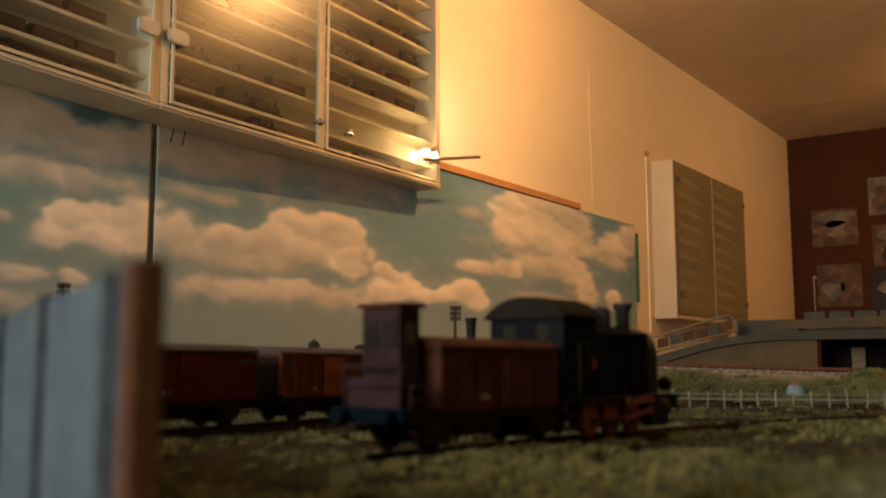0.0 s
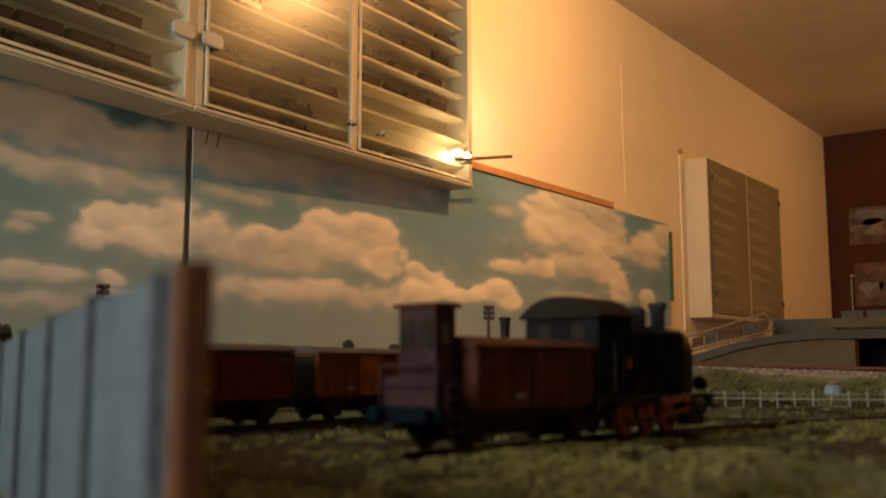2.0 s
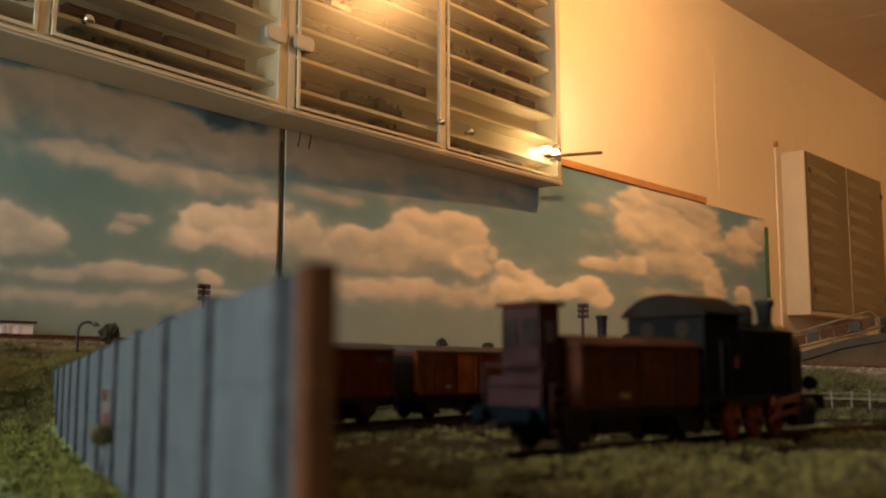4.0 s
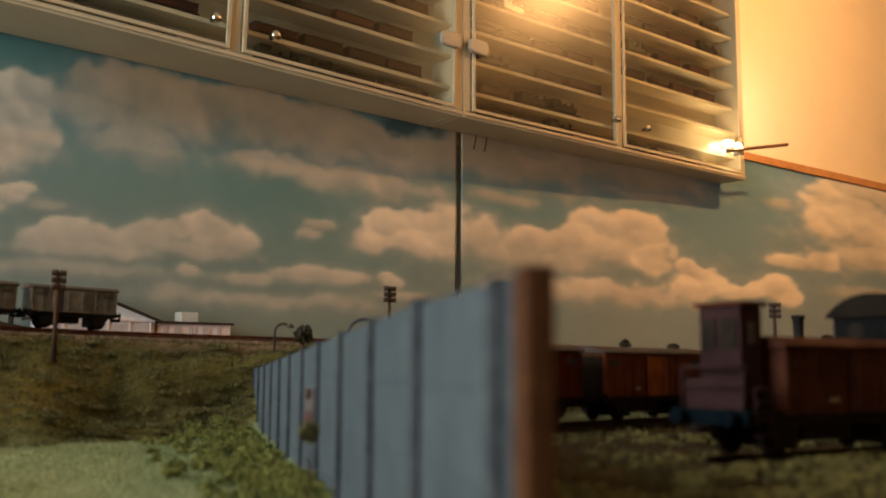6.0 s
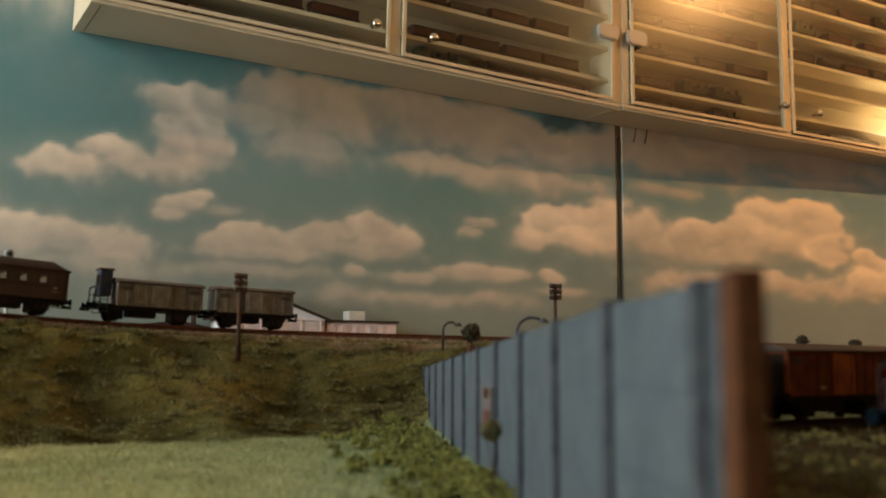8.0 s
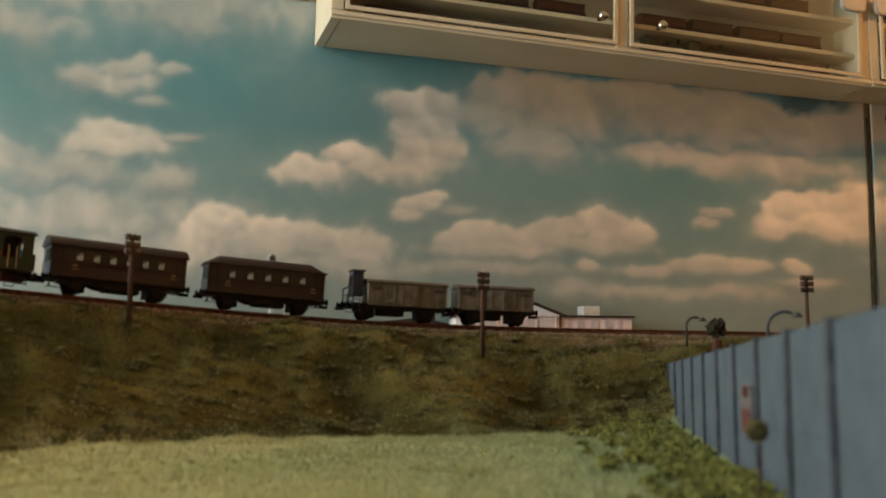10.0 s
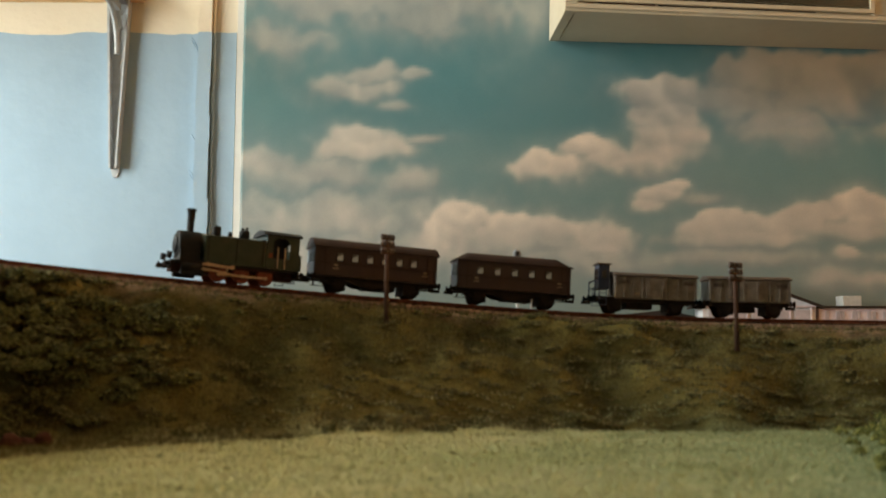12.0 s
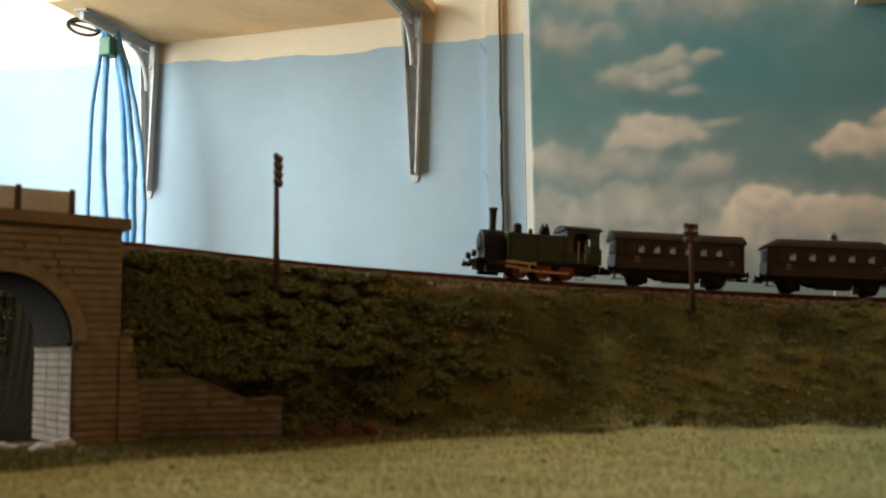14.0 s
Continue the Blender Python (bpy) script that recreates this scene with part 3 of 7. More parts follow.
KS = 7.0
total = np.full_like(gx, 1e-9)
lits = np.full_like(gx, 0.6e-9)
softs = np.full_like(gx, 0.5e-9)
ups = np.zeros_like(gx)
for x, z, w, h, lit, soft in CLOUDS:
    ax = (gx - x) / (w * 1.40) + warp1 * 1.15
    az = (gz - z) / (h * 1.44) + warp2 * 1.15
    near = np.where(az < 0, 1.15, 1.0)
    e = np.exp(KS * (1 - np.sqrt(ax * ax + (az * near) ** 2)).clip(-2.2, 1))
    total += e
    lits += e * lit
    softs += e * soft
    ups += e * np.clip(az, -1.2, 1.2)
lits, softs, ups = lits / total, softs / total, ups / total
haze_noise = print_noise((6, 18), 4, 0.55) - 0.5
body = np.log(total) / KS + fine * 0.44 + 0.03
edge = softs * np.where(ups > 0, 0.80 - 0.30 * ups.clip(0, 1), 0.95 - 1.9 * ups) + 0.12
cover = np.clip(body / edge, 0, 1)
cover = cover * cover * (3 - 2 * cover) * np.clip(0.30 + 0.72 * lits, 0, 1)
# thin vapour round the clouds and along the horizon
mist = np.clip((body + 0.95) / 1.25, 0, 1)
mist = mist * mist * 0.36 * np.clip(1.25 - gz * 1.2, 0.5, 1) * np.clip(0.62 + haze_noise * 1.6, 0.3, 1.2)
cover = 1 - (1 - cover) * (1 - mist)
# a torn deep blue gap in the high bank
gap = np.clip(1.6 - np.sqrt(((gx - 1.11) / 0.075) ** 2 + ((gz - 0.492) / 0.024) ** 2) * 1.2 + fine * 2.4, 0, 1)
cover = cover * (1 - gap)
bright = lits * np.clip(0.66 + 0.40 * ups + relief * 0.28 + (puff - 0.6) * 0.22 + fine * 0.34, 0.10, 1.15)
bright = bright * np.clip(0.55 + 0.55 * np.clip((body + 0.4) / 0.5, 0, 1), 0, 1)

level = np.clip((gz - 0.08) / 0.42, 0, 1)[..., None]
side = np.clip((gx - 0.9) / 1.6, 0, 1)[..., None]
low = np.array((0.255, 0.325, 0.315)) * (1 - side) + np.array((0.27, 0.37, 0.45)) * side
high = np.array((0.130, 0.305, 0.335)) * (1 - side) + np.array((0.14, 0.30, 0.47)) * side
tint = np.array((0.095, 0.245, 0.285))
blue = low * (1 - level) + high * level
deep = np.clip((fractal((bh, bw), (3, 14), 3) - 0.5) * 2.0, 0, 0.45)[..., None] * level
blue = blue * (1 - deep) + tint * deep
blue = blue * (1 - gap[..., None] * 0.6)
haze = (fractal((bh, bw), (5, 16), 4, 0.6)[..., None] - 0.45).clip(0, 1) * 0.5
blue = blue * (1 - haze) + np.array((0.36, 0.39, 0.385)) * haze
bb = np.clip(bright, 0, 1)[..., None]
cloudcol = np.array((0.27, 0.30, 0.31)) * (1 - bb) + (np.array((0.93, 0.82, 0.70)) * (1 - side) + np.array((0.93, 0.88, 0.81)) * side) * bb
# the high bank is tinted tan for warm light in the cabinets' shade
tan = (np.clip((gz - 0.36) / 0.08, 0, 1) * np.clip((gx - 0.40) / 0.15, 0, 1) * np.clip((2.1 - gx) / 0.3, 0, 1))[..., None]
cloudcol = cloudcol * (1 + tan * np.array((0.06, -0.12, -0.30)))
cc = cover[..., None]
print_col = blue * (1 - cc) + cloudcol * cc
# The print is darkened westwards by colour, to offset the window's daylight.
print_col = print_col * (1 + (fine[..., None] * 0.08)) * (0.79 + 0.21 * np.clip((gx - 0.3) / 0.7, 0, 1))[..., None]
SKYPRINT = attribute_mat("sky_print_paper", "print", 0.62, 0.0006, 14.0, 0.03, 500.0)


def sky_sheet(name, ia, ib, label, bulge, rows):
    """One sheet of the printed backdrop, slightly wavy, with its thickness."""
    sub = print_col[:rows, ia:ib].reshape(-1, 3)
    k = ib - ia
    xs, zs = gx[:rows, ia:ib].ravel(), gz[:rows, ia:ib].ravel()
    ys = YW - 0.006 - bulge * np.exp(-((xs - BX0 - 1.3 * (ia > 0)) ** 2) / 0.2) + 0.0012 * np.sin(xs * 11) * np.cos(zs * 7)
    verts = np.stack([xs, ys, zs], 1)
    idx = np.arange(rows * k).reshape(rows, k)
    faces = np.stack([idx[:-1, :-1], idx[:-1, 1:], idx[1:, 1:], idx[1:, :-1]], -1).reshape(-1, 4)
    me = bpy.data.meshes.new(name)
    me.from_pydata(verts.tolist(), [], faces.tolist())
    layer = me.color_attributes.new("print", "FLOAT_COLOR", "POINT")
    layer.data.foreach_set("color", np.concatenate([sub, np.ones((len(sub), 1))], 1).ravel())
    me.materials.append(SKYPRINT)
    me.polygons.foreach_set("use_smooth", [True] * len(me.polygons))
    ob = new(name, me)
    sol = ob.modifiers.new("thickness", "SOLIDIFY")
    sol.thickness, sol.offset = 0.003, 1.0
    return tagged(ob, label, "backdrop", "sky backdrop sheets", "structure")


cut = int((1.247 - BX0) / BSTEP)
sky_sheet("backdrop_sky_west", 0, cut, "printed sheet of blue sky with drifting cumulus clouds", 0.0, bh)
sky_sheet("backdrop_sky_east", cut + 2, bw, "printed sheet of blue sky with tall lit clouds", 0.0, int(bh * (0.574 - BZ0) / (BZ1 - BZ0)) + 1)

bm = B()
prism(bm, [(1.2435, -0.2), (1.253, -0.2), (1.2485, 0.47), (1.2455, 0.47)], YW - 0.0115, YW - 0.0105)
setting("trim_backdrop_seam", bm, DARKCAP, "dark open joint between the backdrop sheets", "joint")
bm = B()
box(bm, BX0 - 0.011, YW - 0.006, -0.2, BX0, YW - 0.0025, BZ1 + 0.2)
setting("trim_backdrop_edge", bm, BATTENW, "narrow white batten beside the backdrop", "batten")
bm = B()
bevel_box(bm, 2.165, YW - 0.016, 0.576, 3.155, YW - 0.0005, 0.598, 0.002)
setting("trim_backdrop_strip", bm, STRIP, "varnished wooden batten along the backdrop's upper edge", "batten")
bm = B()
bevel_box(bm, BX0, YW - 0.014, 0.599, 0.155, YW - 0.0005, 0.622, 0.002)
setting("trim_backdrop_strip_west", bm, STRIP, "varnished wooden batten above the cloudy sheet", "batten")
bm = B()
bevel_box(bm, 3.650, YW - 0.016, 0.265, 3.668, YW - 0.0005, 0.545, 0.002)
setting("trim_green_edge", bm, GREENT, "dark green edging strip at the backdrop's end", "edging")
bm = B()
prev = None
pts = [(3.284 - 0.0014 * i + 0.003 * math.sin(i * 0.9), YW - 0.001, 0.60 + i * 0.055) for i in range(11)]
tube(bm, pts, 0.0013, 6)
setting("trim_wall_cable", bm, CREAM, "thin painted cable running up the wall", "cable")

# ---------------------------------------------------------------- display cabinets
# cabinet row turned, and its west unit tipped, to fit the camera's view
TURN = 2.46
CZ1 = 1.26
CASE = 0.086
SHELF0, SHELFSTEP = 0.060, 0.0655


def cabinet_m(x, back, z, dip):
    return pose(x, back, z, 0, dip, TURN)


def knob(parent, x, y, z):
    bm = B()
    lathe(bm, (0, 0, 0), [(0.004, 0), (0.0035, -0.009), (0.0078, -0.013), (0.009, -0.018), (0.007, -0.022), (0.001, -0.0235)], 16, "y")
    part("knob", bm, CHROME, parent, "small polished chrome knob", pose(x, y, z))


def wall_cabinet(m, W, H, mid, label, knobs, latch):
    """Glazed case in its own frame: x along the front from the west end, y = 0 at its back, z = 0 underneath."""
    cab = thing("display_cabinet", label, "cabinet", "wall display cabinets", m)
    D = CASE
    d = -D + 0.012
    gap_w = YW - 0.017 - m.translation.y
    gap_e = gap_w - W * math.tan(radians(TURN))
    bm = B()
    box(bm, 0.016, -0.010, 0.014, W - 0.016, -0.001, H)
    part("back_panel", bm, CABBACK, cab)
    # sides, underside and top reach back to the wall across the gap
    for x0, x1, g in ((0, 0.016, gap_w), (W - 0.016, W, gap_e)):
        bm = B()
        bevel_box(bm, x0, d, 0, x1, max(g, -0.001), H, 0.0015)
        part("side_panel", bm, LACQ, cab)
    for name, z0, z1 in (("bottom_panel", 0.0, 0.0138), ("top_panel", H - 0.014, H)):
        bm = B()
        vs = [[bm.verts.new((x, y, z)) for x, y in ((0.0165, d), (W - 0.0165, d), (W - 0.0165, max(gap_e, -0.002)), (0.0165, gap_w - 0.001))] for z in (z0 + 0.0006, z1)]
        bm.faces.new(vs[0][::-1])
        bm.faces.new(vs[1])
        for q in range(4):
            bm.faces.new((vs[0][q], vs[0][(q + 1) % 4], vs[1][(q + 1) % 4], vs[1][q]))
        part(name, bm, LACQ, cab)
    z = SHELF0
    while z < H - 0.04:
        bm = B()
        bevel_box(bm, 0.016, d + 0.006, z - 0.004, W - 0.016, -0.010, z + 0.004, 0.001)
        part("shelf", bm, SHELFW, cab)
        z += SHELFSTEP
    # frame in front of the case: stepped moulding
    for a0, b0, a1, b1 in ((-0.001, -0.001, W + 0.001, 0.013), (-0.001, H - 0.02, W + 0.001, H + 0.001), (-0.001, 0.013, 0.019, H - 0.02), (W - 0.019, 0.013, W + 0.001, H - 0.02), (mid - 0.010, 0.013, mid + 0.010, H - 0.02)):
        bm = B()
        bevel_box(bm, a0, -D, b0, a1, d - 0.0002, b1, 0.0022)
        part("frame_board", bm, LACQ, cab)
    bm = B()
    bevel_box(bm, -0.001, -D - 0.0030, 0.0035, W + 0.001, -D - 0.0002, 0.0095, 0.0012)
    part("moulding", bm, LACQ, cab)
    for i, (a, b) in enumerate(((0.021, mid - 0.012), (mid + 0.012, W - 0.021))):
        bm = B()
        ring(bm, a, 0.0145, b, H - 0.022, 0.0060, -D - 0.005, -D - 0.0002)
        dr = part("door", bm, LACQ, cab)
        bm = B()
        box(bm, a + 0.005, -D - 0.0035, 0.0195, b - 0.005, -D - 0.0015, H - 0.027)
        part("pane", bm, GLASS, dr).visible_shadow = False
        if knobs[i] is not None:
            knob(dr, knobs[i][0], -D - 0.0052, knobs[i][1])
        if latch[i] is not None:
            bm = B()
            for grow, ya, yb in ((0.0, -0.0125, -0.0052), (-0.002, -0.0137, -0.0126)):
                outl = []
                for q in range(24):
                    a2 = 2 * math.pi * q / 24
                    outl.append((latch[i][0] + math.copysign(abs(math.cos(a2)) ** 0.5, math.cos(a2)) * (0.0255 + grow), latch[i][1] + math.copysign(abs(math.sin(a2)) ** 0.55, math.sin(a2)) * (0.0148 + grow)))
                prism(bm, outl, -D + ya, -D + yb)
            part("latch", bm, LATCH, dr, "worn white plastic sliding latch")
    return cab


CABW = cabinet_m(0.168, 1.519, 0.518, 1.33)
CABE = cabinet_m(1.167, 1.560, 0.495, 0.0)
wall_cabinet(CABW, 0.996, CZ1 - 0.518, 0.494, "cream wooden wall cabinet with glass doors full of model wagons", ((0.447, 0.053), (0.557, 0.051)), (None, (0.956, 0.148)))
wall_cabinet(CABE, 0.992, CZ1 - 0.495, 0.481, "cream wooden glazed wall cabinet, brightly lit at its end", ((0.448, 0.067), (0.558, 0.064)), ((0.031, 0.148), None))


# small display models standing on the cabinet shelves
DBROWN = mat("dull_brown_model_paint", (0.042, 0.020, 0.012), 0.6, scale=90, col2=(0.024, 0.012, 0.009), amount=0.6)
DGREY = mat("dull_grey_model_paint", (0.055, 0.046, 0.035), 0.6, scale=90, amount=0.6)
DMAROON = mat("dull_maroon_model_paint", (0.06, 0.016, 0.012), 0.5, scale=90, amount=0.5)


def display_model(label, mtl, length, height, form):
    """A small shelf model: van, open, coach, engine or tank."""
    ob = thing("model_wagon" if form != "engine" else "model_engine", label, "model wagon" if form != "engine" else "model engine", "models on the cabinet shelves")
    h = length / 2
    bm = B()
    if form == "van":
        bevel_box(bm, -h, -0.013, 0.010, h, 0.013, height - 0.003, 0.001)
    elif form == "open":
        for x0, y0, x1, y1 in ((-h, -0.013, h, -0.012), (-h, 0.012, h, 0.013), (-h, -0.012, -h + 0.001, 0.012), (h - 0.001, -0.012, h, 0.012)):
            box(bm, x0, y0, 0.010, x1, y1, height)
        box(bm, -h + 0.001, -0.012, 0.010, h - 0.001, 0.012, 0.014)
    elif form == "coach":
        bevel_box(bm, -h, -0.014, 0.010, h, 0.014, height - 0.007, 0.001)
    elif form == "engine":
        lathe(bm, (0, 0, 0.0215), [(0.008, -h * 0.4), (0.0085, -h * 0.38), (0.0085, h * 0.9), (0.003, h * 0.96)], 16, "x")
        box(bm, -h * 0.4, -0.013, 0.011, h * 0.5, 0.013, 0.022)
    else:
        lathe(bm, (0, 0, 0.0215), [(0.004, -h), (0.0105, -h * 0.92), (0.0105, h * 0.92), (0.004, h)], 18, "x")
    part("body", bm, mtl, ob)
    if form in ("van", "coach"):
        bm = B()
        roof_mesh(bm, length, 0.027, height - 0.0065 if form == "coach" else height - 0.0025, 0.006 if form == "coach" else 0.003)
        part("roof", bm, DGREY, ob)
    if form == "coach":
        for i in range(7):
            bm = B()
            x = -h * 0.8 + h * 1.6 * i / 6
            box(bm, x - 0.004, -0.0146, 0.021, x + 0.004, -0.0141, 0.029)
            part("window", bm, DGREY if i % 3 == 1 else BLACKM, ob)
    if form == "engine":
        bm = B()
        bevel_box(bm, -h, -0.0135, 0.011, -h * 0.42, 0.0135, height, 0.001)
        part("cab", bm, mtl, ob)
        bm = B()
        cyl(bm, (h * 0.75, 0, 0.028), (h * 0.75, 0, height + 0.004), 0.003, n=10)
        part("chimney", bm, BLACKM, ob)
        bm = B()
        cyl(bm, (h * 0.2, 0, 0.028), (h * 0.2, 0, height - 0.002), 0.004, 0.003, 10)
        part("dome", bm, mtl, ob)
    bm = B()
    box(bm, -h - 0.003, -0.012, 0.006, h + 0.003, 0.012, 0.0098)
    part("underframe", bm, CHASSIS, ob)
    for x in (-length * 0.32, length * 0.32):
        bm = B()
        for y in (-0.010, 0.007):
            cyl(bm, (x, y, 0.0055), (x, y + 0.003, 0.0055), 0.0055, n=10)
        part("wheelset", bm, CHASSIS, ob)
    return ob


def roof_mesh(bm, L, W, z, rise, hip=0.0, over=0.0012):
    """Arched roof; hip is how far its ends slope inwards."""
    n = 10
    sec = []
    for i in range(n + 1):
        a = -1 + 2 * i / n
        sec.append((a * (W / 2 + over), z + rise * (1 - abs(a) ** 2.4)))
    stations = [(-L / 2 - over, 0.15), (-L / 2 + hip, 1.0), (L / 2 - hip, 1.0), (L / 2 + over, 0.15)] if hip else [(-L / 2 - over, 1.0), (L / 2 + over, 1.0)]
    rings = []
    for x, k in stations:
        ring = [bm.verts.new((x, y, z + (zz - z) * k)) for y, zz in sec]
        ring += [bm.verts.new((x, y, z - 0.0008)) for y, zz in sec[::-1]]
        rings.append(ring)
    m = len(rings[0])
    for a, b in zip(rings, rings[1:]):
        for i in range(m):
            bm.faces.new((a[i], a[(i + 1) % m], b[(i + 1) % m], b[i]))
    bm.faces.new(rings[0][::-1])
    bm.faces.new(rings[-1])


protos = [display_model("dark brown goods van model on a shelf", DBROWN, 0.080, 0.030, "van"),
          display_model("low grey open wagon model on a shelf", DGREY, 0.075, 0.022, "open"),
          display_model("maroon carriage model on a shelf", DMAROON, 0.110, 0.033, "coach"),
          display_model("black engine model on a shelf", LOCOB, 0.09, 0.036, "engine"),
          display_model("green engine model on a shelf", LOCOG, 0.08, 0.038, "engine"),
          display_model("oxide red goods van model on a shelf", DMAROON, 0.085, 0.028, "van"),
          display_model("grey tank wagon model on a shelf", DGREY, 0.07, 0.032, "tank")]
rnd = random.Random(11)
used = set()
for cm, x0, x1 in ((CABW, 0.024, 0.478), (CABW, 0.512, 0.972), (CABE, 0.026, 0.466), (CABE, 0.500, 0.962)):
    for k in range(9):
        zz = 0.0142 if k == 0 else SHELF0 + SHELFSTEP * (k - 1) + 0.0042
        lit_end = cm is CABE and x0 > 0.4
        if lit_end and k in (1, 2):
            continue
        x = x0 + rnd.uniform(0.0, 0.06)
        while True:
            i = rnd.choice((0, 0, 1, 2, 3, 3, 4, 5, 6)) if cm is CABE else rnd.choice((0, 0, 1, 2, 2, 3, 4, 5))
            L = (0.085, 0.075, 0.125, 0.09, 0.08, 0.10, 0.07)[i]
            if x + L > x1:
                break
            mtx = cm @ pose(x + L / 2 + 0.004, -0.041, zz, 0, 0, rnd.uniform(-1.5, 1.5))
            if i in used:
                copy_thing(protos[i], mtx)
            else:
                protos[i].matrix_basis = mtx
                used.add(i)
            x += L + rnd.choice((0.003, 0.005, 0.008, 0.012) if cm is CABW else (0.004, 0.008, 0.012, 0.03))

# small far cabinet with smoked glass
cab = thing("display_cabinet", "small white wall cabinet with smoked glass doors", "cabinet", "", pose(3.85, YW, 0.205))
Wc, Hc, Dc = 0.935, 0.672, 0.10
bm = B()
bevel_box(bm, 0, -Dc, 0, Wc, -0.001, Hc, 0.003)
part("case", bm, LACQ, cab)
bm = B()
bevel_box(bm, 0.003, -Dc - 0.006, 0.02, 0.017, -Dc - 0.0003, Hc - 0.006, 0.001)
part("edge_strip", bm, RODM, cab, "dark brown strip along the case's front edge")
bm = B()
bevel_box(bm, 0.4565, -Dc - 0.0075, 0.02, 0.4615, -Dc - 0.0003, Hc - 0.006, 0.0008)
part("door_strip", bm, CABBACK, cab, "thin tan strip between the two doors")
# Pale bands painted on the opaque doors stand for shelves seen in glass.
DIMSHELF = mat("painted_shelf_band", (0.37, 0.33, 0.215), 0.3, scale=6, amount=0.4)
SMOKE = mat("smoked_door_glass", (0.235, 0.212, 0.128), 0.25, scale=3, col2=(0.295, 0.265, 0.16), amount=0.5)
for i, (a, b) in enumerate(((0.02, 0.455), (0.463, 0.915))):
    bm = B()
    bevel_box(bm, a, -Dc - 0.006, 0.02, b, -Dc - 0.0003, Hc - 0.006, 0.001)
    dr = part("door", bm, SMOKE, cab, "brown smoked glass door")
    for k in range(9):
        bm = B()
        prism(bm, [(a + 0.02, 0.058 + k * 0.066), (a + 0.20, 0.054 + k * 0.066), (a + 0.34, 0.050 + k * 0.066), (a + 0.22, 0.074 + k * 0.066), (a + 0.02, 0.086 + k * 0.066)], -Dc - 0.0064, -Dc - 0.0061)
        part("shelf", bm, DIMSHELF, dr, "pale band on the door front standing for a shelf seen in the glass")
    for zz in (0.10, Hc - 0.08):
        bm = B()
        xx = a + 0.012 if i == 0 else b - 0.012
        bevel_box(bm, xx - 0.012, -Dc - 0.012, zz - 0.012, xx + 0.012, -Dc - 0.0062, zz + 0.012, 0.003)
        part("clip", bm, BLACKM, dr, "small black door clip")
bm = B()
cyl(bm, (3.80, YW - 0.012, 0.905), (3.80, YW, 0.905), 0.012, n=10)
tagged(part("wall_peg", bm, STRIP), "small brown wooden peg above the cabinet", "peg")
bm = B()
box(bm, 3.795, YW - 0.006, 0.15, 3.803, YW, 0.89)
setting("trim_cabinet_batten", bm, CREAM, "narrow batten beside the small cabinet", "batten")

# halogen lamp clipped to the cabinet's end
lampo = thing("clip_lamp", "small bright halogen lamp clipped under the cabinet's end", "lamp", "", pose(2.10, 1.49, 0.585))
bm = B()
lathe(bm, (0, 0, 0), [(0.006, 0.012), (0.011, 0.006), (0.013, -0.004), (0.014, -0.010)], 16)
part("reflector", bm, CHROME, lampo)
bm = B()
lathe(bm, (0, 0, 0), [(0.003, -0.0105), (0.009, -0.013), (0.010, -0.019), (0.004, -0.024)], 14)
part("bulb", bm, BULB, lampo, "glowing halogen bulb")
bm = B()
lathe(bm, (-0.045, 0.0, -0.004), [(0.004, 0.0), (0.013, -0.004), (0.014, -0.010), (0.004, -0.016)], 14)
part("bulb", bm, BULB, lampo, "glowing halogen bulb")
bm = B()
cyl(bm, (-0.06, -0.005, -0.034), (0.175, -0.03, 0.012), 0.0045, 0.0045, 10)
part("arm", bm, RODM, lampo, "dark rod that carries the lamp")
bm = B()
bevel_box(bm, -0.012, -0.008, -0.036, 0.012, 0.016, -0.025, 0.002)
part("bracket", bm, CHROME, lampo)

hooks = thing("wire_hooks", "two thin wire hooks under the cabinet", "hook", "", pose(1.29, YW - 0.04, 0.4950))
for x in (0, 0.03):
    bm = B()
    tube(bm, [(x, 0.02, 0), (x - 0.004, 0.018, -0.015), (x - 0.010, 0.016, -0.032)], 0.0013, 6)
    part("hook", bm, WIRE, hooks)

# The eastern fixture only houses the added fill lamp; none is known there.
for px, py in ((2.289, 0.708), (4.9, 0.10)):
    pendant = thing("ceiling_lamp", "plain hanging ceiling lamp with a bare warm bulb, out of view, the east one added as fill", "lamp", "ceiling lamps", pose(px, py, ZC))
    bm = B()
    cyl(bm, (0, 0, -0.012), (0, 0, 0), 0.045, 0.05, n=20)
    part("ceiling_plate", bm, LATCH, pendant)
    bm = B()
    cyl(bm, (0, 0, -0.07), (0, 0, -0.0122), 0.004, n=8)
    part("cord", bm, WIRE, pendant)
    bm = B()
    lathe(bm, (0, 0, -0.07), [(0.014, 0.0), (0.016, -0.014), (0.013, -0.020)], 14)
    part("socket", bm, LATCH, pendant)

